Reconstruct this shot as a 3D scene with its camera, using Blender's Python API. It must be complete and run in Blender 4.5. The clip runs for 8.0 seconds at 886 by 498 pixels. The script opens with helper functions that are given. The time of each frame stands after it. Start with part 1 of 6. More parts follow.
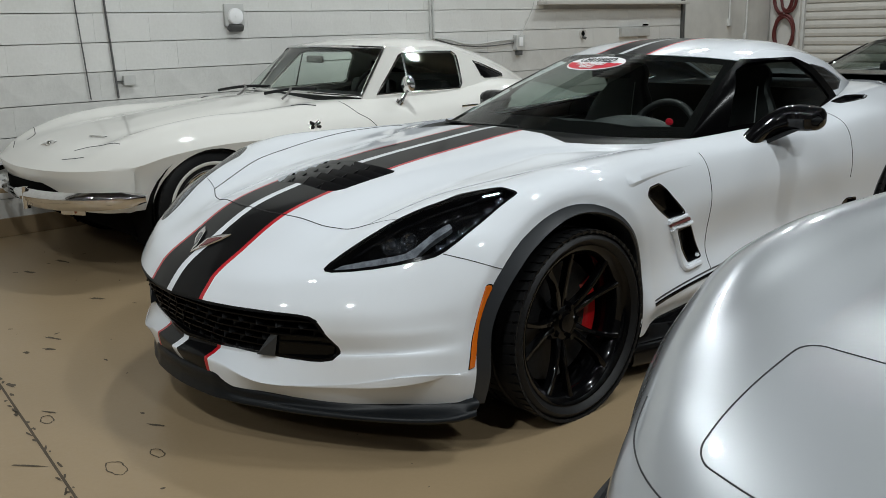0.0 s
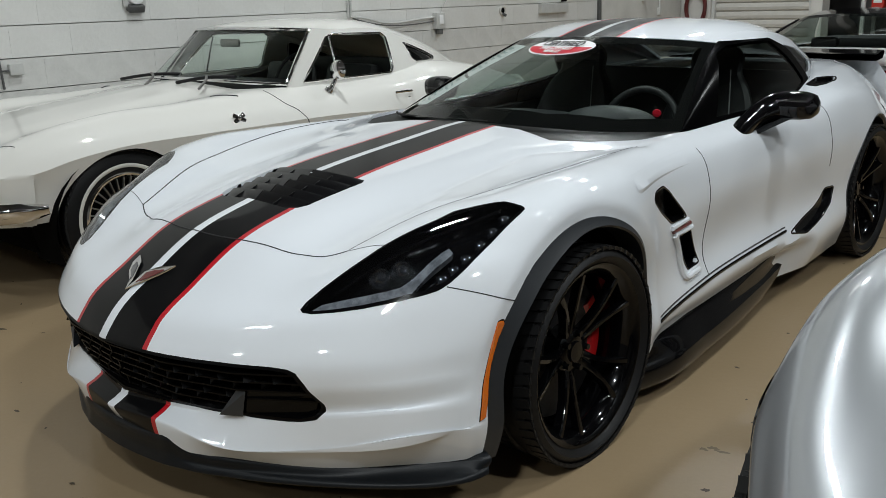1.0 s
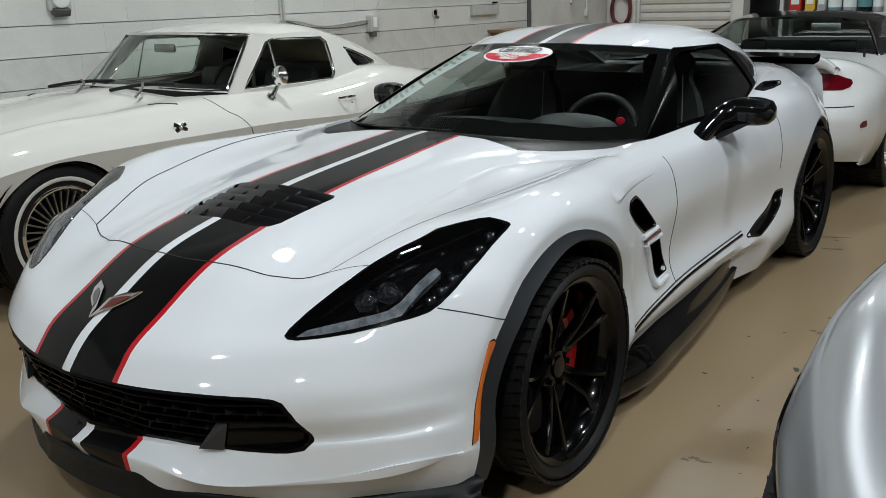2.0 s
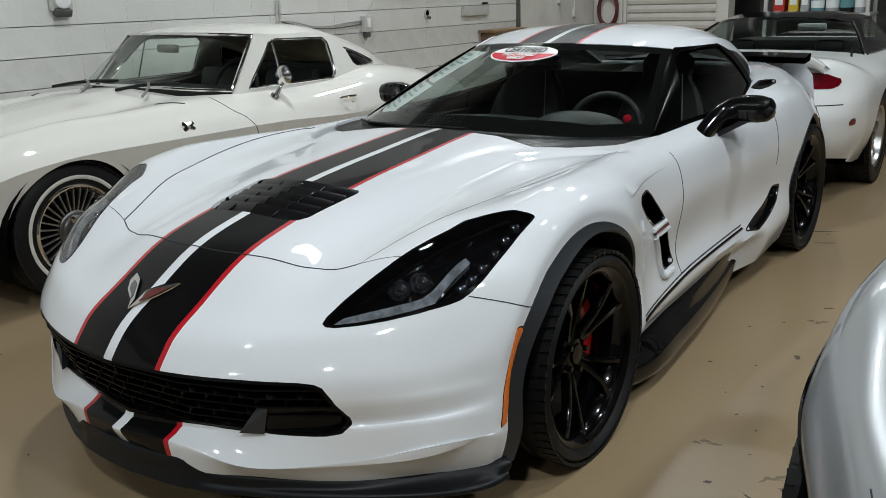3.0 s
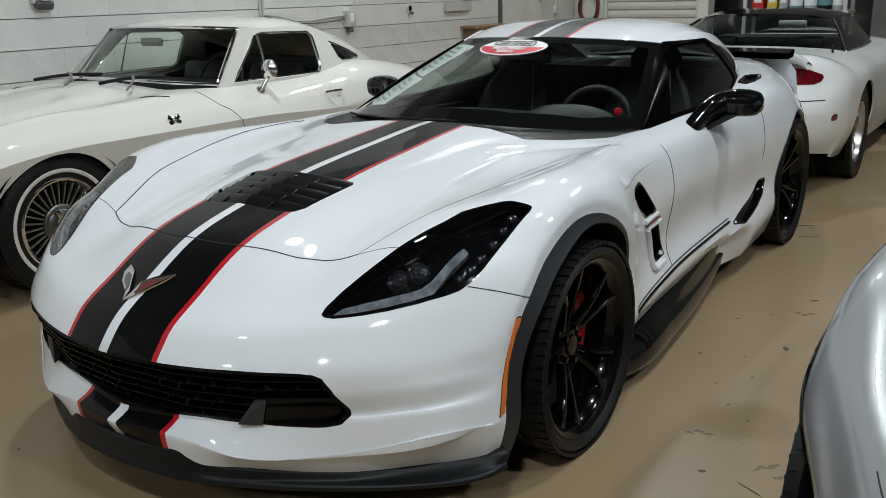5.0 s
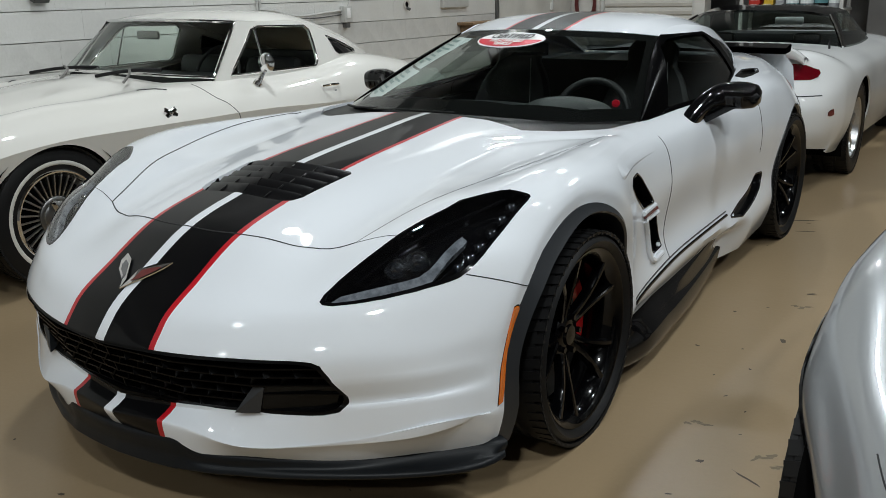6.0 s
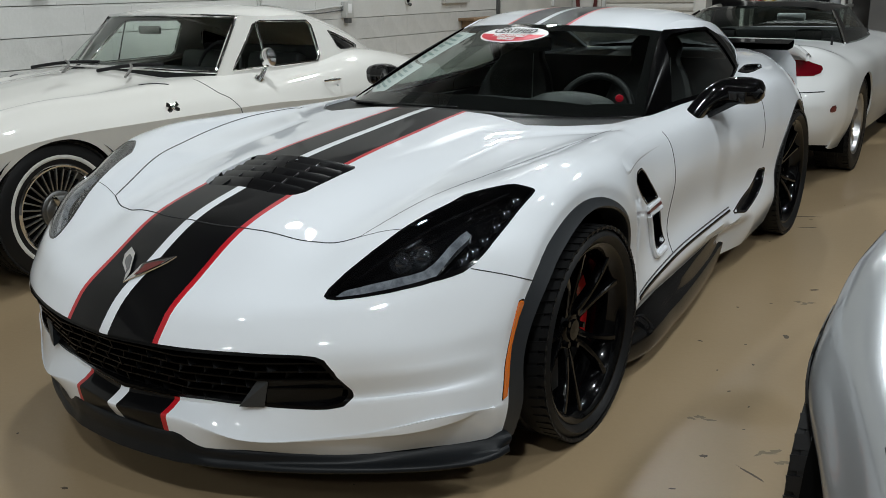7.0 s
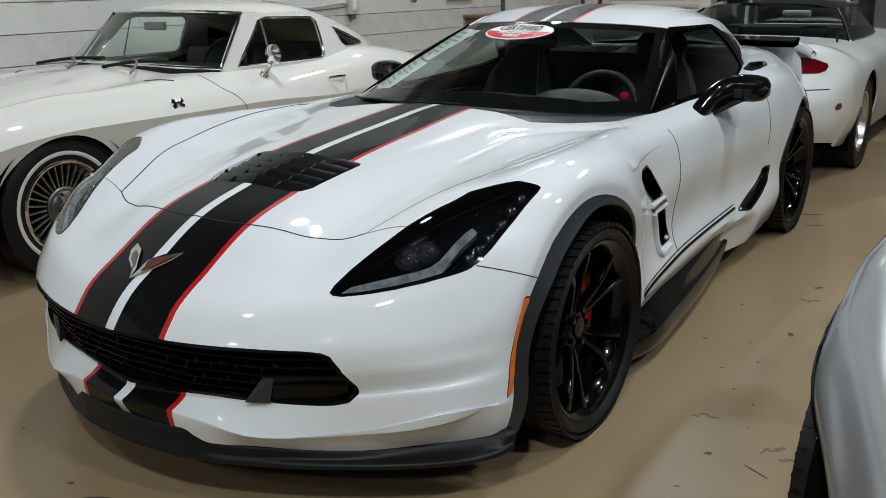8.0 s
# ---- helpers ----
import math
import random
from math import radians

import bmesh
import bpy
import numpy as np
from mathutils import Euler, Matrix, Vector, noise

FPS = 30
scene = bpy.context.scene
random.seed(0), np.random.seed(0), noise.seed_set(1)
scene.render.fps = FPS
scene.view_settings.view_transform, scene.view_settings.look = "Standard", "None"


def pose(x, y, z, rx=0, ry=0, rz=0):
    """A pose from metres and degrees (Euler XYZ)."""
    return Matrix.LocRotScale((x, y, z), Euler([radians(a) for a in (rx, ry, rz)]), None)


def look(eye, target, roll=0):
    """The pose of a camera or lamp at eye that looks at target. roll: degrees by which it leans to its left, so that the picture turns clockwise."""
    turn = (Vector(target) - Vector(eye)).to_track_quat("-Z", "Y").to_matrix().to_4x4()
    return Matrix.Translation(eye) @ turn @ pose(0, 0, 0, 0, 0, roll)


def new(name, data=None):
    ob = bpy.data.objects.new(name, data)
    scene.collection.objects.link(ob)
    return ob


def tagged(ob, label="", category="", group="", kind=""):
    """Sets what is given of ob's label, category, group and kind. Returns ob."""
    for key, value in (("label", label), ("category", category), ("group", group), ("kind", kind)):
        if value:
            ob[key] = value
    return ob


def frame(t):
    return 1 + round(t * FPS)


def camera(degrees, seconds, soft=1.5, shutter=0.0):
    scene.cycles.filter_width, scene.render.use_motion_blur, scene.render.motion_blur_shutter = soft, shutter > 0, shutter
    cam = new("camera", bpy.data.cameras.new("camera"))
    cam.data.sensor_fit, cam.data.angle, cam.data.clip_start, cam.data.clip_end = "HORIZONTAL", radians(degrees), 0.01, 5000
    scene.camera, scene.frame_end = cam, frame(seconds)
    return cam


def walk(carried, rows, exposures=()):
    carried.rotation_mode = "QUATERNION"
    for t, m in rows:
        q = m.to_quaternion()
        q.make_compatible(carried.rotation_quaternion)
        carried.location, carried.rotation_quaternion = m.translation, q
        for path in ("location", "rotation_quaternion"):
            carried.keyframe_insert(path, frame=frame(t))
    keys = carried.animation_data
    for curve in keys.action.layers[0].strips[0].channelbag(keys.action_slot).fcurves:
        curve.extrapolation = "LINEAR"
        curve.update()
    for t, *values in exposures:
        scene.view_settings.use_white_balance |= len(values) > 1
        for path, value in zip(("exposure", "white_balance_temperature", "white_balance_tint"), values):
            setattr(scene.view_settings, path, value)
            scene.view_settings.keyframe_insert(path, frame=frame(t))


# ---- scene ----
cam = camera(52.0, 8.0, soft=0.8)

PATH = [
    (0, (2.829, -2.285, 1.322), (1.371, -1.001, 0.847), -1.4),
    (0.5, (2.506, -2.2, 1.327), (1.12, -0.855, 0.808), -1.5),
    (1, (2.287, -2.154, 1.357), (0.999, -0.72, 0.825), -1.8),
    (1.5, (2.169, -2.152, 1.379), (0.965, -0.647, 0.842), -1.8),
    (3, (2.065, -2.353, 1.4), (0.945, -0.786, 0.86), -1.7),
    (3.5, (2.063, -2.373, 1.397), (0.954, -0.798, 0.856), -1.7),
    (4, (2.052, -2.376, 1.391), (0.954, -0.794, 0.85), -1.6),
    (4.5, (2.03, -2.382, 1.391), (0.943, -0.794, 0.847), -1.5),
    (6, (2.018, -2.394, 1.355), (0.947, -0.796, 0.806), -1.2),
    (6.5, (2.01, -2.394, 1.349), (0.94, -0.796, 0.797), -1.2),
    (7, (2.006, -2.399, 1.348), (0.937, -0.803, 0.792), -1.1),
    (7.5, (2.003, -2.406, 1.353), (0.932, -0.813, 0.794), -1.0),
    (8, (2.003, -2.405, 1.35), (0.929, -0.815, 0.787), -1.0),
]
walk(cam, [(t, look(eye, target, roll)) for t, eye, target, roll in PATH])

from mathutils.bvhtree import BVHTree

# ---- world, lights, exposure ----
world = bpy.data.worlds.new("world")
scene.world = world
world.use_nodes = True
world.node_tree.nodes["Background"].inputs[0].default_value = (0.9, 0.95, 1.0, 1)
world.node_tree.nodes["Background"].inputs[1].default_value = 0.02
scene.view_settings.exposure = -0.04


# ---- materials ----
def material(name, color, rough=0.5, metal=0.0, coat=0.0, grain=0.0, grain_size=60.0, stain=0.0, stain_size=3.0,
             bump=0.0, bump_size=200.0, tint=None, ior=1.5, coat_rough=0.03, spec=0.5):
    m = bpy.data.materials.new(name)
    m.use_nodes = True
    nt = m.node_tree
    b = nt.nodes["Principled BSDF"]
    b.inputs["Base Color"].default_value = (*color, 1)
    b.inputs["Roughness"].default_value = rough
    b.inputs["Metallic"].default_value = metal
    b.inputs["Coat Weight"].default_value = coat
    b.inputs["Coat Roughness"].default_value = coat_rough
    b.inputs["IOR"].default_value = ior
    b.inputs["Specular IOR Level"].default_value = spec
    co = nt.nodes.new("ShaderNodeTexCoord")
    last = None
    if stain or grain:
        mix_in = (*color, 1)
        for amount, size, detail in ((stain, stain_size, 6), (grain, grain_size, 3)):
            if not amount:
                continue
            n = nt.nodes.new("ShaderNodeTexNoise")
            n.inputs["Scale"].default_value = size
            n.inputs["Detail"].default_value = detail
            n.inputs["Roughness"].default_value = 0.6
            nt.links.new(co.outputs["Object"], n.inputs["Vector"])
            r = nt.nodes.new("ShaderNodeMapRange")
            r.inputs["From Min"].default_value, r.inputs["From Max"].default_value = 0.35, 0.65
            r.inputs["To Min"].default_value, r.inputs["To Max"].default_value = 0.0, amount
            nt.links.new(n.outputs["Fac"], r.inputs["Value"])
            mix = nt.nodes.new("ShaderNodeMix")
            mix.data_type = "RGBA"
            nt.links.new(r.outputs["Result"], mix.inputs["Factor"])
            if last:
                nt.links.new(last, mix.inputs[6])
            else:
                mix.inputs[6].default_value = mix_in
            other = tint or tuple(c * 0.45 for c in color)
            mix.inputs[7].default_value = (*other, 1)
            last = mix.outputs[2]
        nt.links.new(last, b.inputs["Base Color"])
    if bump:
        n = nt.nodes.new("ShaderNodeTexNoise")
        n.inputs["Scale"].default_value = bump_size
        n.inputs["Detail"].default_value = 4
        nt.links.new(co.outputs["Object"], n.inputs["Vector"])
        bp = nt.nodes.new("ShaderNodeBump")
        bp.inputs["Strength"].default_value = bump
        bp.inputs["Distance"].default_value = 0.01
        nt.links.new(n.outputs["Fac"], bp.inputs["Height"])
        nt.links.new(bp.outputs["Normal"], b.inputs["Normal"])
    return m


def glowing(name, color, strength):
    m = bpy.data.materials.new(name)
    m.use_nodes = True
    b = m.node_tree.nodes["Principled BSDF"]
    b.inputs["Base Color"].default_value = (*color, 1)
    b.inputs["Emission Color"].default_value = (*color, 1)
    b.inputs["Emission Strength"].default_value = strength
    return m


def glass(name, color, rough=0.0, ior=1.38):
    """Thin tinted glass: a gloss over a see-through sheet."""
    m = bpy.data.materials.new(name)
    m.use_nodes = True
    nt = m.node_tree
    nt.nodes.remove(nt.nodes["Principled BSDF"])
    out = nt.nodes["Material Output"]
    t = nt.nodes.new("ShaderNodeBsdfTransparent")
    t.inputs[0].default_value = (*color, 1)
    g = nt.nodes.new("ShaderNodeBsdfGlossy")
    g.inputs["Roughness"].default_value = rough
    lw = nt.nodes.new("ShaderNodeLayerWeight")
    lw.inputs[0].default_value = 0.5
    pw = nt.nodes.new("ShaderNodeMath")
    pw.operation = "POWER"
    pw.inputs[1].default_value = 5.0
    nt.links.new(lw.outputs["Facing"], pw.inputs[0])
    f = nt.nodes.new("ShaderNodeMapRange")
    f.inputs["To Min"].default_value = ((ior - 1) / (ior + 1)) ** 2
    f.inputs["To Max"].default_value = 0.95
    nt.links.new(pw.outputs[0], f.inputs["Value"])
    mx = nt.nodes.new("ShaderNodeMixShader")
    nt.links.new(f.outputs[0], mx.inputs[0])
    nt.links.new(t.outputs[0], mx.inputs[1])
    nt.links.new(g.outputs[0], mx.inputs[2])
    nt.links.new(mx.outputs[0], out.inputs[0])
    return m


M = {}
M["arctic"] = material("arctic_white_paint", (0.755, 0.785, 0.825), 0.5, spec=0.15, coat=1.0, stain=0.03, stain_size=5, tint=(0.7, 0.71, 0.72))
M["ermine"] = material("ermine_white_paint", (0.78, 0.765, 0.72), 0.5, spec=0.15, coat=1.0, stain=0.04, stain_size=4, tint=(0.7, 0.68, 0.62))
M["camaro_white"] = material("warm_white_paint", (0.75, 0.76, 0.76), 0.5, spec=0.15, coat=1.0, stain=0.04, tint=(0.68, 0.68, 0.65))
M["silver"] = material("silver_metallic_paint", (0.36, 0.375, 0.39), 0.36, 0.55, spec=0.3, coat=1.0, grain=0.25, grain_size=1200, tint=(0.6, 0.62, 0.64))
M["stripe_black"] = material("satin_black_vinyl", (0.003, 0.003, 0.0035), 0.4, coat=0.35, coat_rough=0.02, spec=0.06)
M["red"] = material("red_vinyl", (0.46, 0.004, 0.012), 0.35, coat=0.4)
M["gloss_black"] = material("gloss_black", (0.003, 0.003, 0.0035), 0.12, coat=0.6, spec=0.1)
M["pillar_black"] = material("black_pillar_trim", (0.0015, 0.0015, 0.0017), 0.2, ior=1.12, spec=0.3)
M["grille_gloss"] = material("gloss_black_duct", (0.0015, 0.0015, 0.0017), 0.15, coat=0.2, spec=0.1)
M["wheel_black"] = material("gloss_black_wheel_paint", (0.0015, 0.0015, 0.0018), 0.18, coat=0.5, coat_rough=0.01, spec=0.05)
M["slat_black"] = material("satin_black_slat", (0.004, 0.004, 0.0048), 0.28, spec=0.35, coat=0.3)
M["black_plastic"] = material("textured_black_plastic", (0.010, 0.010, 0.011), 0.5, spec=0.25, bump=0.08, bump_size=700, grain=0.2, grain_size=200)
M["flare"] = material("satin_grey_flare", (0.024, 0.0265, 0.030), 0.4, grain=0.25, grain_size=300, bump=0.03, bump_size=900)
M["chin"] = material("dull_dark_grey_plastic", (0.007, 0.0085, 0.0105), 0.42, spec=0.22, grain=0.25, grain_size=300, bump=0.03, bump_size=900)
# Near-black: shade inside openings put into the colour; windscreen border uses it too.
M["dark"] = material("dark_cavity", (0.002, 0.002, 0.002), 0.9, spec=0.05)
M["seam"] = material("shut_line_rubber", (0.02, 0.02, 0.022), 0.7)
M["tyre"] = material("tyre_rubber", (0.007, 0.007, 0.0075), 0.45, spec=0.3, grain=0.4, grain_size=90, tint=(0.008, 0.008, 0.008), bump=0.06, bump_size=500)
M["whitewall"] = material("whitewall_rubber", (0.72, 0.71, 0.66), 0.6, stain=0.2, stain_size=20)
M["chrome"] = material("chrome", (0.82, 0.82, 0.82), 0.08, 1.0, stain=0.25, stain_size=30, tint=(0.55, 0.55, 0.55))
M["alloy"] = material("machined_alloy", (0.55, 0.55, 0.55), 0.3, 1.0, grain=0.2)
M["disc_grey"] = material("brushed_grey_alloy", (0.26, 0.26, 0.255), 0.38, 1.0, grain=0.3, grain_size=150)
M["disc"] = material("dark_brake_disc", (0.06, 0.06, 0.06), 0.45, 0.8, grain=0.3)
M["steel"] = material("brake_steel", (0.32, 0.31, 0.3), 0.4, 1.0, grain=0.4, grain_size=150)
M["caliper"] = material("red_caliper_paint", (0.55, 0.012, 0.015), 0.3, coat=0.7)
M["amber"] = material("amber_lens", (0.72, 0.15, 0.006), 0.15, coat=1.0)
M["tail_red"] = material("red_tail_lens", (0.13, 0.003, 0.008), 0.1, coat=1.0)
M["windscreen"] = glass("windscreen_glass", (0.76, 0.85, 0.81), ior=1.33)
M["tinted"] = glass("tinted_side_glass", (0.16, 0.17, 0.17))
M["clear_green"] = glass("green_tinted_clear_glass", (0.86, 0.93, 0.89))
M["lens"] = glass("clear_lens", (0.9, 0.92, 0.95), ior=1.7)
M["leather"] = material("black_leather", (0.009, 0.009, 0.010), 0.45, bump=0.15, bump_size=350, grain=0.3, grain_size=80)
M["dash"] = material("dark_dash_vinyl", (0.008, 0.010, 0.011), 0.55, bump=0.1, bump_size=600)
M["led"] = material("frosted_led_bar", (0.11, 0.117, 0.127), 0.2, coat=1.0, grain=0.5, grain_size=45, tint=(0.38, 0.40, 0.42))
M["led_dark"] = material("clear_light_cell", (0.028, 0.030, 0.034), 0.15, 0.5, coat=1.0)
M["emblem_dark"] = material("dark_enamel", (0.08, 0.08, 0.085), 0.3, coat=1.0)
M["emblem_red"] = material("dull_red_enamel", (0.14, 0.03, 0.028), 0.3, coat=1.0)
M["side_clear"] = glass("lightly_tinted_glass", (0.34, 0.39, 0.37))
M["stitch"] = material("pale_stitching", (0.3, 0.3, 0.3), 0.6)
M["ink_black"] = material("black_ink", (0.02, 0.02, 0.022), 0.5)
M["amber_dark"] = material("dull_amber_lens", (0.35, 0.1, 0.05), 0.2, coat=1.0)
M["grille_black"] = material("black_grille_plastic", (0.0012, 0.0012, 0.0014), 0.35, spec=0.12)
M["paper"] = material("window_sticker_paper", (0.75, 0.8, 0.8), 0.7, grain=0.1)
M["print_grey"] = material("printed_ink", (0.16, 0.3, 0.3), 0.7)
M["white_print"] = material("white_print", (0.85, 0.85, 0.85), 0.5)
M["red_print"] = material("red_print", (0.6, 0.01, 0.03), 0.4)
M["floor"] = material("tan_coated_concrete", (0.312, 0.228, 0.136), 0.35, stain=0.35, stain_size=0.9, grain=0.14, grain_size=70, tint=(0.24, 0.175, 0.10), bump=0.05, bump_size=40, spec=0.4)
M["scuff"] = material("dark_scuff", (0.045, 0.033, 0.02), 0.6, grain=0.4, grain_size=120, tint=(0.12, 0.085, 0.05))
M["scuff_light"] = material("dusty_print", (0.17, 0.135, 0.09), 0.7)
M["joint_fill"] = material("dirty_joint_filler", (0.075, 0.055, 0.034), 0.7, stain=0.4, stain_size=8)
M["block"] = material("painted_block", (0.72, 0.715, 0.69), 0.55, stain=0.12, stain_size=2.5, grain=0.1, grain_size=45, tint=(0.46, 0.45, 0.42), bump=0.25, bump_size=45)
M["block_worn"] = material("worn_painted_block", (0.66, 0.655, 0.63), 0.7, stain=0.22, stain_size=6, grain=0.10, grain_size=40, tint=(0.36, 0.355, 0.34), bump=0.3, bump_size=50)
M["conduit_dark"] = material("weathered_pipe", (0.10, 0.10, 0.098), 0.5, stain=0.3, stain_size=15)
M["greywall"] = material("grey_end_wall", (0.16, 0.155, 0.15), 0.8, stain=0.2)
M["mortar"] = material("painted_mortar", (0.60, 0.59, 0.565), 0.8, stain=0.25, stain_size=4, bump=0.2, bump_size=60)
M["shutter"] = material("rolling_shutter_paint", (0.55, 0.53, 0.49), 0.45, stain=0.2, stain_size=4, grain=0.1)
M["ceiling"] = material("dark_roof_deck", (0.05, 0.05, 0.052), 0.8, stain=0.2)
M["lamp_shell"] = material("lamp_housing", (0.4, 0.4, 0.4), 0.5)
M["plaster"] = material("painted_plaster", (0.6, 0.585, 0.55), 0.7, stain=0.3, stain_size=2.5, bump=0.06, bump_size=80)
M["hose"] = material("red_rubber_hose", (0.10, 0.014, 0.012), 0.5, grain=0.3)
M["conduit"] = material("painted_conduit", (0.55, 0.55, 0.53), 0.45, stain=0.2, stain_size=12)
M["dark_line"] = material("dark_cable", (0.06, 0.06, 0.06), 0.6)
M["wood"] = material("shelf_wood", (0.24, 0.15, 0.08), 0.6, grain=0.4, grain_size=30)
M["yellow"] = material("yellow_card", (0.65, 0.42, 0.03), 0.5, stain=0.2)
M["redcan"] = material("red_painted_steel", (0.5, 0.03, 0.02), 0.4, stain=0.2)
M["greycard"] = material("grey_box", (0.35, 0.36, 0.38), 0.6, stain=0.2)
M["teal"] = material("teal_bin", (0.1, 0.25, 0.28), 0.5)
M["lamp"] = glowing("lamp_diffuser", (1.0, 0.96, 0.88), 14.0)


# ---- building helpers ----
def part(name, bm, mat, parent=None, label="", smooth=True):
    """Link a bmesh as one mesh object under a thing or a part."""
    me = bpy.data.meshes.new(name)
    if smooth:
        for f in bm.faces:
            f.smooth = True
    bm.to_mesh(me)
    bm.free()
    me.materials.append(M[mat] if isinstance(mat, str) else mat)
    ob = new(name, me)
    if parent is not None:
        ob.parent = parent
    if smooth:
        me.set_sharp_from_angle(angle=radians(38))
    return tagged(ob, label=label)


def thing(name, label, category, m=None, group="", kind=""):
    ob = new(name)
    ob.empty_display_size = 0.1
    if m is not None:
        ob.matrix_basis = m
    return tagged(ob, label, category, group, kind)


def box(bm, size, at=(0, 0, 0), rot=(0, 0, 0), bevel=0.0):
    m = pose(*at, *rot) @ Matrix.Diagonal((*size, 1))
    made = bmesh.ops.create_cube(bm, size=1, matrix=m)["verts"]
    if bevel:
        edges = list({e for v in made for e in v.link_edges})
        bmesh.ops.bevel(bm, geom=edges, offset=bevel, segments=2, affect="EDGES", profile=0.6)
    return bm


def boxed(size, at=(0, 0, 0), rot=(0, 0, 0), bevel=0.004):
    return box(bmesh.new(), size, at, rot, bevel)


def rod(bm, a, b, r, n=10, r2=None):
    a, b = Vector(a), Vector(b)
    d = b - a
    m = Matrix.Translation((a + b) / 2) @ d.to_track_quat("Z", "Y").to_matrix().to_4x4()
    bmesh.ops.create_cone(bm, cap_ends=True, segments=n, radius1=r, radius2=r if r2 is None else r2, depth=d.length, matrix=m)
    return bm


def tube(pts, r, n=8, closed=False):
    """A round tube along a smooth curve through the points."""
    bm = bmesh.new()
    P = [Vector(p) for p in pts]
    rings = []
    for i, p in enumerate(P):
        a = P[i - 1] if i or closed else p
        b = P[(i + 1) % len(P)] if i < len(P) - 1 or closed else p
        t = (b - a).normalized()
        u = t.cross(Vector((0.13, 0.21, 0.97))).normalized()
        w = t.cross(u)
        rings.append([bm.verts.new(p + r * (math.cos(2 * math.pi * k / n) * u + math.sin(2 * math.pi * k / n) * w)) for k in range(n)])
    for i in range(len(rings) - (0 if closed else 1)):
        a, b = rings[i], rings[(i + 1) % len(rings)]
        for k in range(n):
            bm.faces.new((a[k], a[(k + 1) % n], b[(k + 1) % n], b[k]))
    if not closed:
        bm.faces.new(rings[0][::-1])
        bm.faces.new(rings[-1])
    return bm


def curve(pts, n):
    """n points along a smooth curve through the points, by chord length."""
    P = np.array(pts, float)
    d = np.r_[0, np.cumsum(np.maximum(np.linalg.norm(np.diff(P, axis=0), axis=1), 1e-6))]
    return hermite(d, P, np.linspace(0, d[-1], n))


def hermite(t, P, at):
    """Cubic interpolation of rows P at knots t."""
    t, P = np.array(t, float), np.array(P, float)
    h = np.diff(t)
    s = np.diff(P, axis=0) / h.reshape(-1, *[1] * (P.ndim - 1))
    hh = h.reshape(-1, *[1] * (P.ndim - 1))
    g = np.empty_like(P)
    if len(t) > 2:
        g[1:-1] = (s[:-1] * hh[1:] + s[1:] * hh[:-1]) / (hh[1:] + hh[:-1])
        g[0], g[-1] = 1.5 * s[0] - 0.5 * g[1], 1.5 * s[-1] - 0.5 * g[-2]
    else:
        g[0] = g[-1] = s[0]
    i = np.clip(np.searchsorted(t, at, side="right") - 1, 0, len(t) - 2)
    u = ((at - t[i]) / h[i]).reshape(-1, *[1] * (P.ndim - 1))
    k = h[i].reshape(-1, *[1] * (P.ndim - 1))
    return ((2 * u**3 - 3 * u**2 + 1) * P[i] + (u**3 - 2 * u**2 + u) * k * g[i]
            + (-2 * u**3 + 3 * u**2) * P[i + 1] + (u**3 - u**2) * k * g[i + 1])


def spread(knots, n):
    """n even samples, or n[i] samples in each span between knots."""
    if isinstance(n, int):
        return np.linspace(0, knots[-1], n)
    return np.r_[0, np.concatenate([np.linspace(a, b, k + 1)[1:] for a, b, k in zip(knots, knots[1:], n)])]


def net(rows, nu, nv):
    """A smooth grid of points through a net of control points."""
    R = np.array(rows, float)
    du = np.r_[0, np.cumsum(np.linalg.norm(np.diff(R, axis=1), axis=2).mean(0) + 1e-4)]
    dv = np.r_[0, np.cumsum(np.linalg.norm(np.diff(R, axis=0), axis=2).mean(1) + 1e-4)]
    A = hermite(dv, R, spread(dv, nv))
    return hermite(du, A.transpose(1, 0, 2), spread(du, nu)).transpose(1, 0, 2)


def sheet(grid, mirror=False, flip=False):
    bm = bmesh.new()
    add_sheet(bm, grid, flip)
    if mirror:
        add_sheet(bm, grid * np.array([-1, 1, 1]), not flip)
        bmesh.ops.remove_doubles(bm, verts=bm.verts, dist=0.0008)
    return bm


def add_sheet(bm, grid, flip=False):
    vs = [[bm.verts.new(p) for p in r] for r in grid]
    for a, b in zip(vs, vs[1:]):
        for i in range(len(a) - 1):
            q = (a[i], a[i + 1], b[i + 1], b[i])
            bm.faces.new(q[::-1] if flip else q)


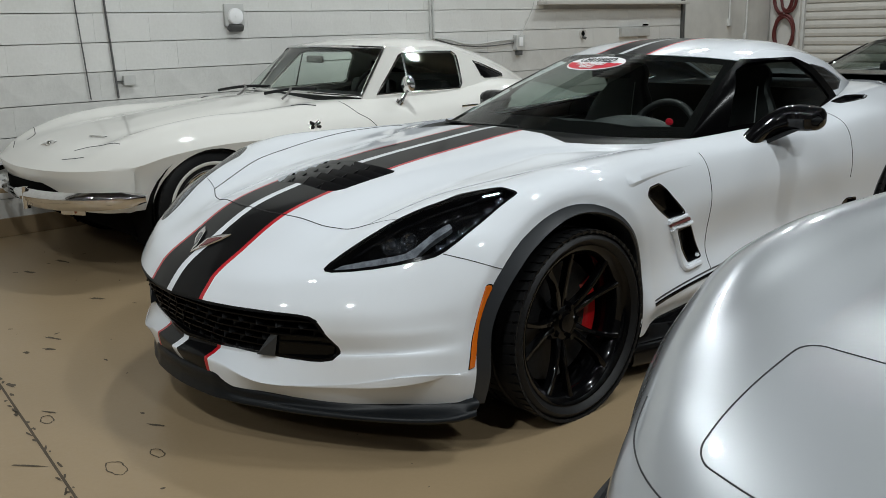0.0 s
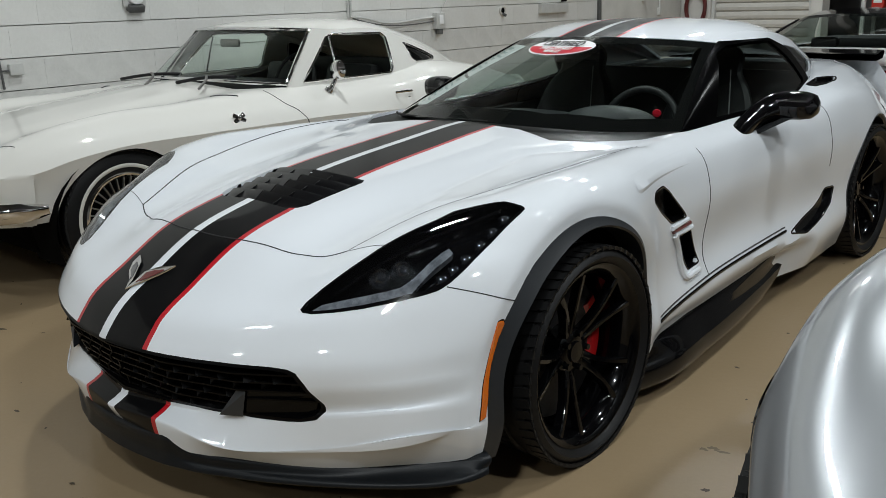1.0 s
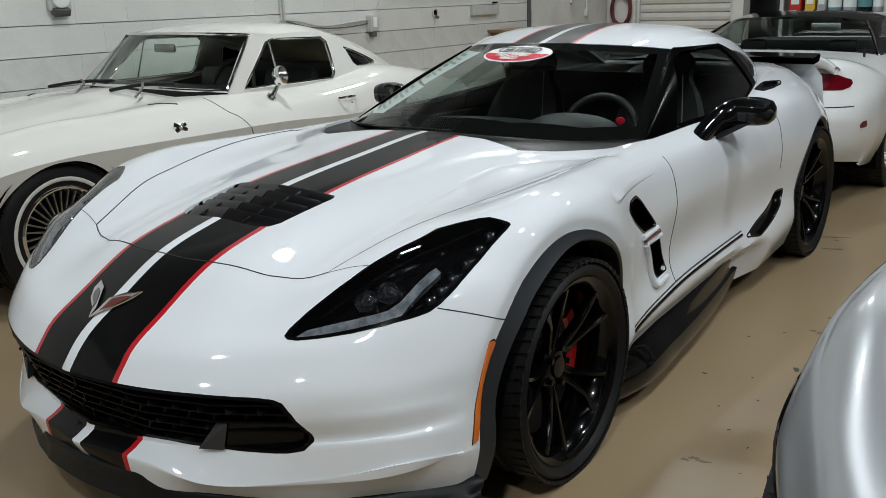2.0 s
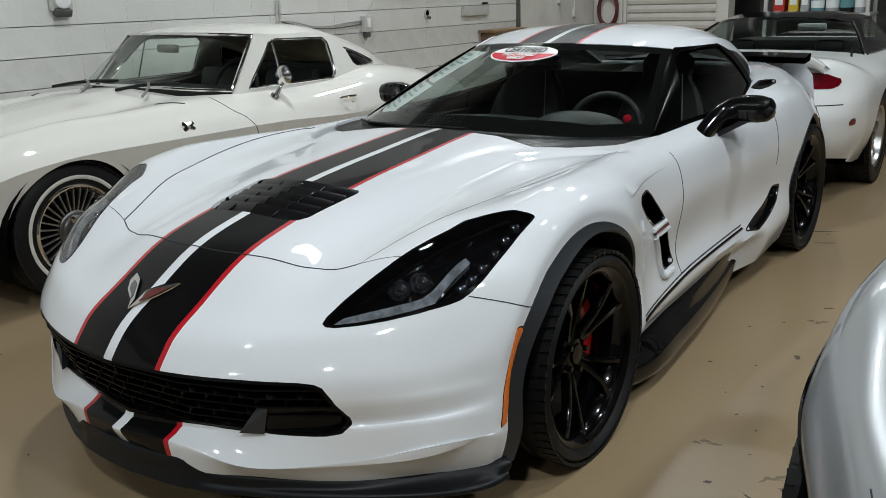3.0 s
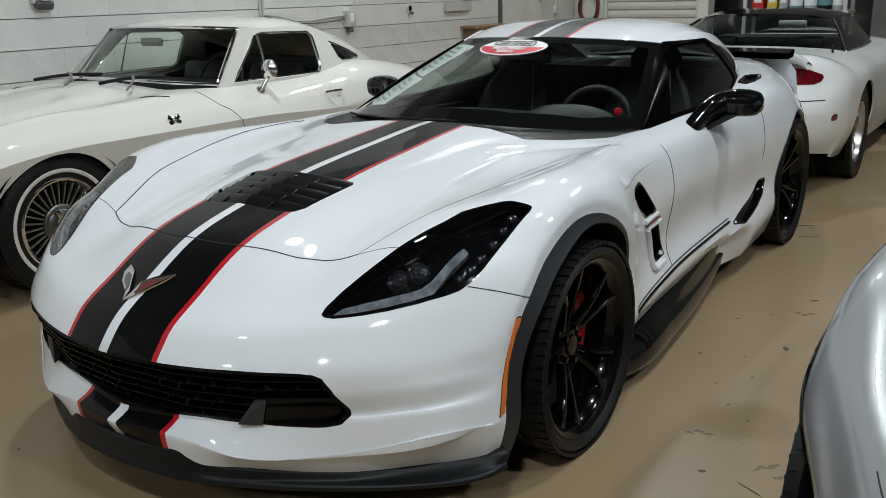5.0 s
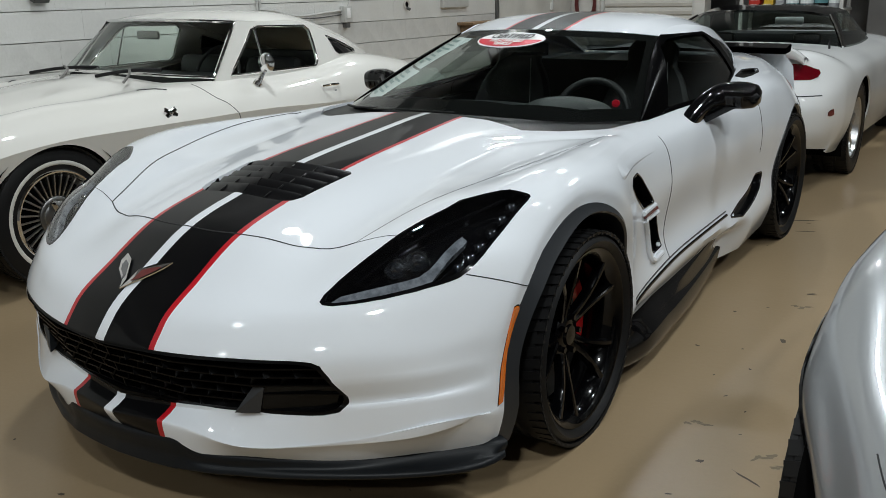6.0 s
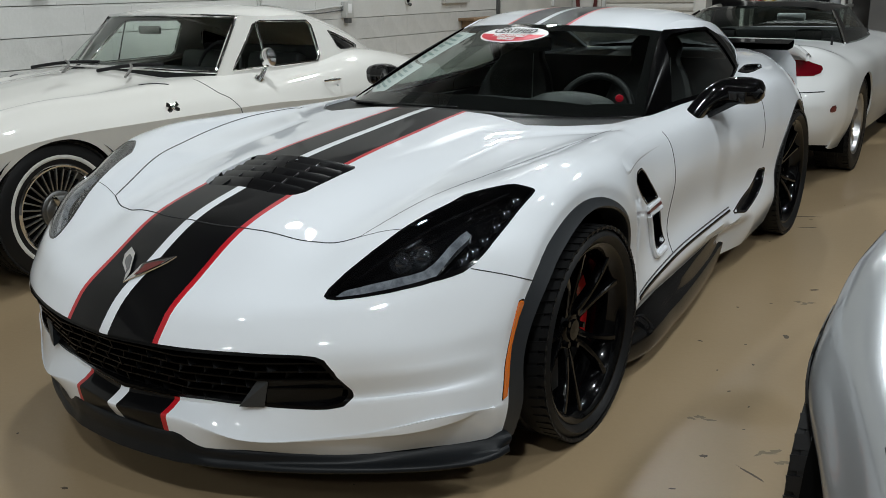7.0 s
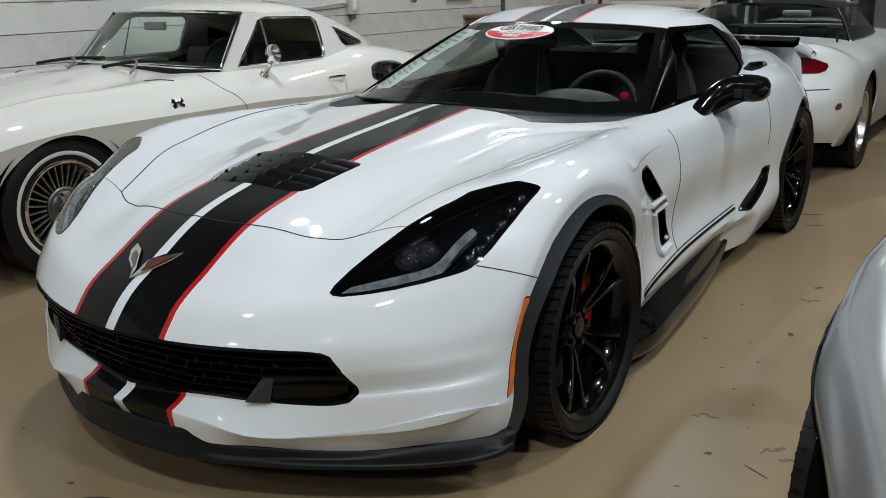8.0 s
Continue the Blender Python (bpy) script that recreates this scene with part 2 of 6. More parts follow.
def carve(bm, f):
    """Cut the mesh along f = 0, f taking an array of points. Returns the faces where f < 0."""
    bm.verts.ensure_lookup_table()
    co = np.array([v.co for v in bm.verts])
    val = f(co)
    val[np.abs(val) < 1e-5] = 1e-5
    for v, x in zip(bm.verts, val):
        v.index = -1
    vals = dict(zip(bm.verts, val))
    zero = set()
    for e in list(bm.edges):
        a, b = e.verts
        if vals[a] * vals[b] < 0:
            lo, hi = a.co.copy(), b.co.copy()
            k0, k1, fa = 0.0, 1.0, vals[a]
            for _ in range(5):
                k = (k0 + k1) / 2
                x = f(np.array([lo.lerp(hi, k)]))[0]
                if x * fa > 0:
                    k0 = k
                else:
                    k1 = k
            k = min(max((k0 + k1) / 2, 0.02), 0.98)
            _, n = bmesh.utils.edge_split(e, a, k)
            vals[n] = 0.0
            zero.add(n)
    for face in {fc for v in zero for fc in v.link_faces}:
        cut = [v for v in face.verts if v in zero]
        if len(cut) == 2 and len(face.verts) > 3:
            try:
                bmesh.utils.face_split(face, cut[0], cut[1])
            except ValueError:
                pass
        elif len(cut) == 4:
            a, b, c, d = cut
            try:
                nf = bmesh.utils.face_split(face, a, b)[0]
                for g in (face, nf):
                    if c in g.verts and d in g.verts and len(g.verts) > 3:
                        bmesh.utils.face_split(g, c, d)
                        break
            except (ValueError, TypeError):
                pass
    return [fc for fc in bm.faces if sum(vals[v] for v in fc.verts) < 0]


def split_off(bm, f):
    """Cut f < 0 out of bm and return it as a mesh of its own."""
    neg = set(carve(bm, f))
    bm.faces.index_update()
    keep = {fc.index for fc in neg}
    other = bm.copy()
    other.faces.ensure_lookup_table()
    bmesh.ops.delete(other, geom=[fc for fc in other.faces if fc.index not in keep], context="FACES")
    bmesh.ops.delete(bm, geom=list(neg), context="FACES")
    return other


def drop(bm, f):
    bmesh.ops.delete(bm, geom=carve(bm, f), context="FACES")
    return bm


def shifted(bm, d):
    """Move a sheet along its normals."""
    bm.normal_update()
    for v, n in [(v, v.normal.copy()) for v in bm.verts]:
        v.co += n * d
    return bm


def lipped(bm, depth, pick=None):
    """Turn the open edges in by a depth, so that a sheet shows its thickness."""
    bm.normal_update()
    edges = [e for e in bm.edges if len(e.link_faces) == 1 and (pick is None or all(pick(v.co) for v in e.verts))]
    norm = {v: v.normal.copy() for e in edges for v in e.verts}
    at = {tuple(round(c, 5) for c in v.co): n for v, n in norm.items()}
    out = bmesh.ops.extrude_edge_only(bm, edges=edges)["geom"]
    for v in [g for g in out if isinstance(g, bmesh.types.BMVert)]:
        n = at.get(tuple(round(c, 5) for c in v.co))
        if n:
            v.co -= n * depth
    return bm



def polygon(pts, ax=0, ay=1):
    """Signed distance (negative inside) to a polygon in the plane of two coordinates."""
    P = np.array(pts, float)
    Q = np.roll(P, -1, 0)

    def f(co):
        p = np.asarray(co)[:, (ax, ay)]
        best, inside = np.full(len(p), 9.0), np.zeros(len(p), bool)
        for a, b in zip(P, Q):
            e = b - a
            w = p - a
            k = np.clip(w @ e / (e @ e), 0, 1)
            best = np.minimum(best, np.linalg.norm(w - k[:, None] * e, axis=1))
            if a[1] != b[1]:
                inside ^= ((a[1] > p[:, 1]) != (b[1] > p[:, 1])) & (p[:, 0] < (b[0] - a[0]) * (p[:, 1] - a[1]) / (b[1] - a[1]) + a[0])
        return np.where(inside, -best, best)
    return f



def lathe(profile, n=48, axis="X"):
    """Turn a profile of (along, radius) about the x axis."""
    bm = bmesh.new()
    rings = []
    for a, r in profile:
        rings.append([bm.verts.new((a, r * math.cos(2 * math.pi * k / n), r * math.sin(2 * math.pi * k / n))) for k in range(n)])
    for p, q in zip(rings, rings[1:]):
        for k in range(n):
            bm.faces.new((p[k], p[(k + 1) % n], q[(k + 1) % n], q[k]))
    return bm


def mirrored(bm):
    """The same mesh at the other side of the car."""
    o = bm.copy()
    for v in o.verts:
        v.co.x = -v.co.x
    bmesh.ops.reverse_faces(o, faces=o.faces)
    return o


def islands(bm, least=3):
    """The connected pieces of a mesh, each as a mesh of its own."""
    bm.faces.index_update()
    seen, out = set(), []
    for f in bm.faces:
        if f in seen:
            continue
        todo, piece = [f], []
        seen.add(f)
        while todo:
            g = todo.pop()
            piece.append(g.index)
            for e in g.edges:
                for h in e.link_faces:
                    if h not in seen:
                        seen.add(h)
                        todo.append(h)
        if len(piece) >= least:
            keep = set(piece)
            c = bm.copy()
            c.faces.ensure_lookup_table()
            bmesh.ops.delete(c, geom=[x for x in c.faces if x.index not in keep], context="FACES")
            out.append(c)
    bm.free()
    return out


def seam_line(pts, owner, where, r=0.0017, name="shut_line", sides=(1,), step=0.012, mat="seam"):
    """A dark gap line half sunk in a skin; where(a, b) gives the place on the skin."""
    P = np.array(pts, float)
    n = max(8, int(np.linalg.norm(np.diff(P, axis=0), axis=1).sum() / step))
    line = [where(*q) for q in curve(P, n)]
    for sx in sides:
        part(name, tube([(sx * p.x, p.y, p.z) for p in line], r, 6), mat, owner)


def car_shell(ribs, fas, cols, nose, nv, crease=None, rows=None):
    """One smooth skin from ribs (centre out to the sill) and a bumper skin below the first rib; nose counts the spans that both share."""
    grid = net(ribs, cols, nv)
    if crease:
        up = net([r[:crease + 1] for r in ribs], cols[:crease], nv)
        dn = net([r[crease:] for r in ribs], cols[crease:], nv)
        dn += (up[:, -1] - dn[:, 0])[:, None] * np.linspace(1, 0, dn.shape[1])[None, :, None]
        grid = np.concatenate([up, dn[:, 1:]], axis=1)
    n = sum(cols[:nose]) + 1
    bm = bmesh.new()
    add_sheet(bm, grid)
    low = net(fas, cols[:nose], rows or cols[nose:])
    low += (grid[0, :n] - low[0])[None] * np.linspace(1, 0, len(low))[:, None, None]
    low += (grid[0, n - 1:] - low[:, -1])[:, None] * np.linspace(0, 1, n)[None, :, None] ** 2
    add_sheet(bm, low, True)
    bmesh.ops.remove_doubles(bm, verts=bm.verts, dist=0.0005)
    edge_pts = grid[0, 6:n + 14]
    soft = []
    for v in bm.verts:
        d = np.min(np.linalg.norm(edge_pts - np.array(v.co), axis=1))
        if d < 0.07 and v.co.x > 0.1 and not any(len(e.link_faces) == 1 for e in v.link_edges):
            soft.append(v)
    for _ in range(0 if crease else 14):
        bmesh.ops.smooth_vert(bm, verts=soft, factor=0.5, use_axis_x=True, use_axis_y=True, use_axis_z=True)
    return doubled(bm)


def doubled(bm):
    """Add the mirror image and join the two at the middle."""
    other = mirrored(bm)
    tmp = bpy.data.meshes.new("tmp")
    other.to_mesh(tmp)
    bm.from_mesh(tmp)
    bpy.data.meshes.remove(tmp)
    other.free()
    bmesh.ops.remove_doubles(bm, verts=bm.verts, dist=0.0005)
    bm.normal_update()
    return bm


def sym(f, least=-1.0):
    """Use a shape of the left side on both sides."""
    def g(co):
        c = np.array(co, float)
        c[:, 0] = np.abs(c[:, 0])
        return np.maximum(f(c), least - c[:, 0])
    return g


def halves(bm):
    """Split a mesh into its left and right side."""
    r = bm.copy()
    bmesh.ops.delete(r, geom=[f for f in r.faces if f.calc_center_median().x > 0], context="FACES")
    bmesh.ops.delete(bm, geom=[f for f in bm.faces if f.calc_center_median().x < 0], context="FACES")
    return bm, r


def band(pts, w, ax=0, ay=1):
    """Distance to an open line less half its width."""
    P = np.array(pts, float)

    def f(co):
        p = np.asarray(co)[:, (ax, ay)]
        best = np.full(len(p), 9.0)
        for a, b in zip(P, P[1:]):
            e = b - a
            k = np.clip((p - a) @ e / (e @ e), 0, 1)
            best = np.minimum(best, np.linalg.norm(p - a - k[:, None] * e, axis=1))
        return best - w / 2
    return f


# ---- the room ----
WALL_X, END_Y, BACK_Y, EAST_X, TOP = -3.72, 10.0, -11.0, 13.0, 5.6
floor_ob = part("floor", boxed((EAST_X - WALL_X + 0.4, 26, 0.2), ((EAST_X + WALL_X) / 2, 1.5, -0.1), bevel=0), "floor", smooth=False)
tagged(floor_ob, "tan coated concrete floor with scuffs and stains", "floor", kind="structure")
ceiling_ob = part("ceiling", boxed((EAST_X - WALL_X + 0.4, 26, 0.2), ((EAST_X + WALL_X) / 2, 1.5, TOP + 0.1), bevel=0), "ceiling", smooth=False)
tagged(ceiling_ob, "dark roof deck above the hanging lamps", "ceiling", kind="structure")
wall_west = part("wall_west", boxed((0.2, 21.2, TOP), (WALL_X - 0.11, -0.6, TOP / 2), bevel=0), "mortar", smooth=False)
tagged(wall_west, "white painted concrete block wall", "wall", kind="structure")
# Unseen east and south walls, kept dark grey to darken reflections in the cars.
wall_east = part("wall_east", boxed((0.2, 26, TOP), (EAST_X + 0.1, 1.5, TOP / 2), bevel=0), "greywall", smooth=False)
tagged(wall_east, "plain dark wall out of view that closes the room", "wall", kind="structure")
wall_south = part("wall_south", boxed((EAST_X - WALL_X, 0.2, TOP), ((EAST_X + WALL_X) / 2, BACK_Y - 0.1, TOP / 2), bevel=0), "greywall", smooth=False)
tagged(wall_south, "plain dark wall out of view that closes the room", "wall", kind="structure")
wall_north = part("wall_north", boxed((EAST_X - WALL_X, 0.2, TOP), ((EAST_X + WALL_X) / 2, 14.1, TOP / 2), bevel=0), "greywall", smooth=False)
tagged(wall_north, "painted end wall behind the shelves", "wall", kind="structure")


LAMP_Z = 4.9


def lamp(x, y, size=0.42, watts=75):
    t = thing("ceiling_light", "round white high bay lamp, out of view, under the ceiling", "lamp", pose(x, y, LAMP_Z), group="ceiling lights")
    bm = lathe([(0.30, 0.02), (0.30, 0.09), (0.18, 0.1), (0.15, size * 0.45), (0.02, size * 0.5), (0.0, size * 0.5), (0.0, size * 0.46), (0.06, size * 0.44), (0.1, 0.02)], 32)
    bmesh.ops.rotate(bm, verts=bm.verts, cent=(0, 0, 0), matrix=Matrix.Rotation(radians(-90), 3, "Y"))
    part("housing", bm, "lamp_shell", t)
    part("cord", rod(bmesh.new(), (0, 0, 0.28), (0, 0, TOP - LAMP_Z), 0.012), "dark_line", t)
    data = bpy.data.lights.new("lamp_light", "AREA")
    data.shape, data.size, data.energy = "DISK", size * 0.85, watts
    data.color = (0.925, 0.985, 1.0)
    ob = new("lamp_light", data)
    ob.location = (0, 0, -0.012)
    ob.parent = t
    return t


# Some places follow reflections in the paint; other lamps are added to balance brightness.
for lx, ly, lw in ((-1.6, 1.35, 78), (-3.0, 6.8, 75), (2.4, 1.2, 74), (-0.9, 6.0, 75), (2.4, 6.0, 75), (2.6, -3.8, 134), (-1.4, -3.8, 31), (-1.3, -7.4, 60), (2.8, -7.4, 85), (4.9, -1.2, 95), (5.0, 2.4, 75)):
    lamp(lx, ly, watts=lw)

# Added strip that carries the floor's tan up the wall foot; no known baseboard.
base_strip = part("baseboard", boxed((.03, 16, .125), (WALL_X + .022, 1.5, .0625), bevel=.004), "floor", smooth=False)
tagged(base_strip, "tan strip added along the wall foot to extend the floor", "baseboard", kind="structure")


# ---- the striped white sports coupe ----
NOSE = ((0, -1.03), (0.2, -1.0), (0.4, -0.94), (0.57, -0.86), (0.7, -0.77), (0.8, -0.67), (0.88, -0.56), (0.94, -0.44))


def nose_share(x):
    t = [p[0] for p in NOSE]
    y = float(hermite(t, np.array([p[1] for p in NOSE]), np.array([min(x, 0.94)]))[0])
    return (y + 1.03) / 0.59


def station(yc, ys, *xz):
    """One rib of the shell, from the centre out and down to the sill."""
    return [(x, yc + (ys - yc) * nose_share(x) if i < 6 else ys, z) for i, (x, z) in enumerate(zip(xz[::2], xz[1::2]))]


ribs = [station(-1.03, -0.46, 0, .485, .24, .492, .45, .50, .64, .505, .78, .507, .895, .507, .938, .45, .943, .36, .938, .25, .92, .16)]
ribs.append(station(-0.97, -0.42, 0, .553, .24, .559, .45, .568, .64, .578, .79, .584, .905, .587, .948, .52, .955, .40, .948, .26, .92, .15))
ribs.append(station(-0.87, -0.37, 0, .616, .24, .617, .45, .615, .64, .645, .80, .668, .91, .660, .957, .58, .962, .42, .952, .26, .92, .14))
ribs.append(station(-0.70, -0.28, 0, .712, .24, .706, .45, .680, .66, .736, .815, .733, .92, .722, .965, .62, .968, .42, .957, .26, .92, .14))
ribs.append(station(-0.50, -0.18, 0, .768, .24, .760, .45, .730, .66, .787, .82, .800, .925, .780, .970, .64, .970, .42, .957, .26, .92, .14))
ribs.append(station(-0.20, -0.03, 0, .818, .24, .812, .46, .785, .66, .812, .815, .846, .925, .808, .973, .66, .972, .42, .955, .26, .91, .13))
ribs.append(station(0.20, 0.20, 0, .862, .24, .856, .47, .832, .66, .828, .80, .856, .92, .808, .966, .66, .962, .42, .950, .25, .90, .13))
ribs.append(station(0.50, 0.50, 0, .890, .24, .884, .48, .864, .66, .845, .785, .850, .868, .792, .890, .66, .888, .42, .905, .24, .87, .12))
ribs.append(station(0.85, 0.85, 0, .905, .24, .900, .48, .882, .66, .860, .765, .848, .846, .787, .874, .66, .852, .42, .905, .22, .87, .11))
ribs.append(station(1.40, 1.40, 0, .92, .24, .915, .48, .895, .66, .872, .76, .858, .852, .80, .882, .67, .860, .42, .915, .22, .87, .11))
ribs.append(station(1.90, 1.90, 0, .95, .24, .945, .48, .925, .66, .905, .77, .885, .885, .82, .920, .68, .895, .42, .935, .24, .88, .11))
ribs.append(station(2.30, 2.30, 0, .97, .24, .965, .48, .955, .64, .945, .78, .920, .915, .85, .958, .70, .942, .42, .950, .26, .89, .12))
ribs.append(station(2.70, 2.70, 0, .975, .24, .975, .48, .97, .62, .955, .755, .928, .915, .838, .982, .70, .977, .42, .960, .27, .90, .13))
ribs.append(station(3.10, 3.10, 0, .965, .24, .965, .48, .96, .60, .95, .71, .928, .855, .835, .958, .70, .957, .45, .940, .28, .88, .15))
ribs.append(station(3.42, 3.42, 0, .945, .24, .945, .46, .945, .54, .935, .64, .90, .775, .82, .900, .70, .900, .48, .870, .30, .82, .2))


sports = thing("sports_coupe", "white sports coupe with black, white and red stripes, on tan floor", "car")
ribs = [[(x * float(np.interp(y, [1.2, 2.0, 2.7, 3.1, 3.45], [1, .955, .91, .85, .78])), y, z) for x, y, z in r] for r in ribs]
COLS = [8, 8, 8, 8, 9, 9, 9, 8, 4]
# front bumper skin: from the nose edge down to the lip
fas = [[ribs[0][i] for i in range(6)]]
fas.append([(0, -1.035, .43), (.24, -1.015, .435), (.45, -.945, .44), (.64, -.835, .445), (.81, -.69, .45), ribs[0][6]])
fas.append([(0, -.985, .345), (.24, -.960, .345), (.45, -.915, .345), (.65, -.80, .35), (.82, -.672, .355), ribs[0][7]])
fas.append([(0, -.990, .300), (.24, -.945, .303), (.42, -.905, .310), (.655, -.802, .312), (.825, -.678, .31), ribs[0][8]])
fas.append([(0, -1.032, .281), (.24, -.992, .277), (.42, -.950, .238), (.66, -.806, .234), (.825, -.684, .240), ribs[0][8]])
fas.append([(0, -1.034, .274), (.24, -.996, .270), (.42, -.951, .229), (.66, -.805, .226), (.825, -.680, .232), ribs[0][9]])
fas.append([(0, -.990, .205), (.24, -.985, .20), (.42, -.905, .195), (.64, -.768, .186), (.81, -.605, .186), ribs[0][9]])
shell = car_shell(ribs, fas, COLS, 5, 200, rows=[9, 6, 5, 2, 2, 6])


ARCH_Y, ARCH_Z = -.045, .345


def arch(cos_a, r=.402):
    """The front wheel opening's radius, wider to the sides than at the top."""
    return r + .03 * abs(cos_a) ** 4


def arch_gap(y, z):
    """Distance from the edge of the front wheel opening; below its centre the edges run straight down."""
    y, z = np.asarray(y, float) - ARCH_Y, np.maximum(np.asarray(z, float) - ARCH_Z, 0.0)
    d = np.hypot(y, z)
    return d - arch(y / np.maximum(d, 1e-6))


def pressed(bm):
    """Press the hood creases and the flat-sided spine into the skin, and turn the fender in round the front wheel."""
    for v in bm.verts:
        x, y, z = abs(v.co.x), v.co.y, v.co.z
        if -.55 < y < .7 and z > .6 and x < .85:
            d = x - float(np.interp(y, [-.5, -.07, .3, .47, .59], [.53, .46, .47, .60, .74]))
            if abs(d) < .1:
                v.co.z -= .007 * math.exp(-abs(d) / .028) * min(1, (y + .55) / .25, (.7 - y) / .1)
        if y < .65 and z > .47 and x < .5:
            v.co.z += (.006 - .045 * min(x, .2)) * min(1, max(0, (y + 1.04) / .12), (.65 - y) / .2) * min(1, (.5 - x) / .3)
        if x > .8 and abs(y - ARCH_Y) < .5:
            d = float(arch_gap(y, z))
            if d < .045:
                v.co.x -= math.copysign(.020 * min(1, 1 - d / .045), v.co.x)


pressed(shell)
shell.normal_update()
skin = BVHTree.FromBMesh(shell)


def on_side(y, z, out=0.0):
    """The left flank of the shell at (y, z)."""
    hit = skin.ray_cast(Vector((2, y, z)), Vector((-1, 0, 0)))
    return hit[0] + Vector((out, 0, 0)) if hit[0] else Vector((0.93, y, z))


def on_top(x, y, out=0.0):
    hit = skin.ray_cast(Vector((x, y, 2)), Vector((0, 0, -1)))
    return hit[0] + hit[1] * out



# cabin opening and the black cowl in front of the glass
CABIN = [(-.27, .53), (.27, .53), (.36, .50), (.456, .468), (.56, .54), (.69, .71), (.735, .95), (.735, 1.3), (.74, 1.9), (.67, 2.32), (.5, 2.8), (.3, 2.97)]
CABIN += [(-x, y) for x, y in CABIN[::-1] if x not in (-.27, .27)]
hole = split_off(shell, polygon(CABIN))
drop(hole, lambda co: np.interp(np.abs(co[:, 0]), [0, .28, .52, .71], [.555, .585, .72, .95]) + .05 - co[:, 1])
hole_cowl = hole.copy()
part("cowl", shifted(hole_cowl, -0.012), "grille_black", sports, "black plastic cowl below the windscreen")
hole.free()

# wheel openings
drop(shell, sym(lambda co: arch_gap(co[:, 1], co[:, 2]), 0.6))
drop(shell, sym(lambda co: np.hypot(co[:, 1] - 2.71, np.maximum(co[:, 2], 0.0) - .345) - .385, 0.6))

# headlights
LIGHT = [(.550, -.768), (.558, -.777), (.577, -.779), (.610, -.760), (.646, -.736), (.700, -.693), (.754, -.643), (.803, -.588), (.825, -.557), (.839, -.531), (.850, -.495), (.854, -.467),
         (.856, -.397), (.862, -.322), (.869, -.250), (.866, -.236), (.855, -.234), (.795, -.243), (.745, -.290), (.702, -.340), (.688, -.400), (.667, -.450), (.648, -.500), (.611, -.600), (.589, -.650), (.567, -.705)]
lens_l, lens_r = halves(split_off(shell, sym(polygon(LIGHT), 0.3)))


def headlight(lens, side):
    light = part("headlight", shifted(lens.copy(), -0.05), "gloss_black", sports, "black swept headlight with a clear cover and a pale light bar")
    sm = sym(polygon(LIGHT), 0.3)
    frame_ = lens.copy()
    drop(frame_, lambda co: sm(co) + 0.007)
    part("bezel", lipped(shifted(frame_, 0.001), 0.05), "gloss_black", light)
    bar_line = band([(.583, -.757), (.632, -.722), (.688, -.678), (.743, -.632), (.768, -.604), (.775, -.570), (.779, -.515), (.787, -.463)], 0.023)
    bar = lens.copy()
    keep = split_off(bar, sym(bar_line, 0.3))
    bar.free()
    part("light_bar", lipped(shifted(keep, -0.012), 0.02), "led", light, "frosted white light bar")
    for x, y, r in ((.672, -.612, .026), (.712, -.568, .026)):
        p = on_top(x, y, -0.035)
        bm = lathe([(-.03, r * 1.15), (.0, r * 1.15), (.004, r), (.0, r * .8), (.008, r * .55), (.012, .001)], 24)
        m = Matrix.Translation((side * p.x, p.y, p.z)) @ Vector((0.35 * side, -0.8, 0.5)).to_track_quat("X", "Z").to_matrix().to_4x4()
        bm.transform(m)
        part("projector", bm, "led_dark", light, "dark projector lens")
        ring = lathe([(-.02, r * 1.15), (.004, r * 1.2), (.008, r * 1.13), (.0, r * 1.02)], 24)
        ring.transform(m)
        part("projector_ring", ring, "chrome", light)
    for x, y in ((.836, -.292), (.837, -.343), (.836, -.393), (.831, -.446), (.829, -.492), (.822, -.531)):
        p = on_top(x, y, -0.022)
        bm = boxed((.026, .026, .022), (0, 0, 0), bevel=0.006)
        bm.transform(Matrix.Translation((side * p.x, p.y, p.z)) @ Vector((0.8 * side, -0.4, 0.5)).to_track_quat("Z", "Y").to_matrix().to_4x4())
        part("light_cell", bm, "led_dark", light, "small clear light cell")
    ridge = [on_top(x, y, -.020) for x, y in curve([(.60, -.70), (.66, -.58), (.72, -.44), (.775, -.33), (.80, -.27)], 20)]
    part("housing_ridge", tube([(side * p.x, p.y, p.z) for p in ridge], .006, 8), "gloss_black", light)
    part("lens_cover", lens, "lens", light, "clear glossy cover")


headlight(lens_l, 1)
headlight(lens_r, -1)

# grille opening
GRILLE = [(-.2, .4805), (.2, .4815), (.4, .485), (.55, .485), (.59, .482), (.612, .472), (.632, .44), (.657, .38), (.654, .362), (.635, .338), (.61, .330), (.56, .327), (.427, .325), (.25, .316), (.2, .312), (-.2, .308)]
grill = split_off(shell, lambda co: np.maximum(sym(polygon(GRILLE, 0, 2))(co), co[:, 1] + 0.5))
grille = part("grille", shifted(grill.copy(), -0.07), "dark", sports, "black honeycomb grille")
frame_g = grill.copy()
inner = polygon([(x * 0.985, .405 + (z - .405) * 0.9) for x, z in GRILLE], 0, 2)
drop(frame_g, lambda co: sym(inner)(co))
part("grille_frame", lipped(shifted(frame_g, -0.002), 0.06), "grille_black", grille)
grill.free()
ZROWS = [.325 + .0265 * i for i in range(6)]
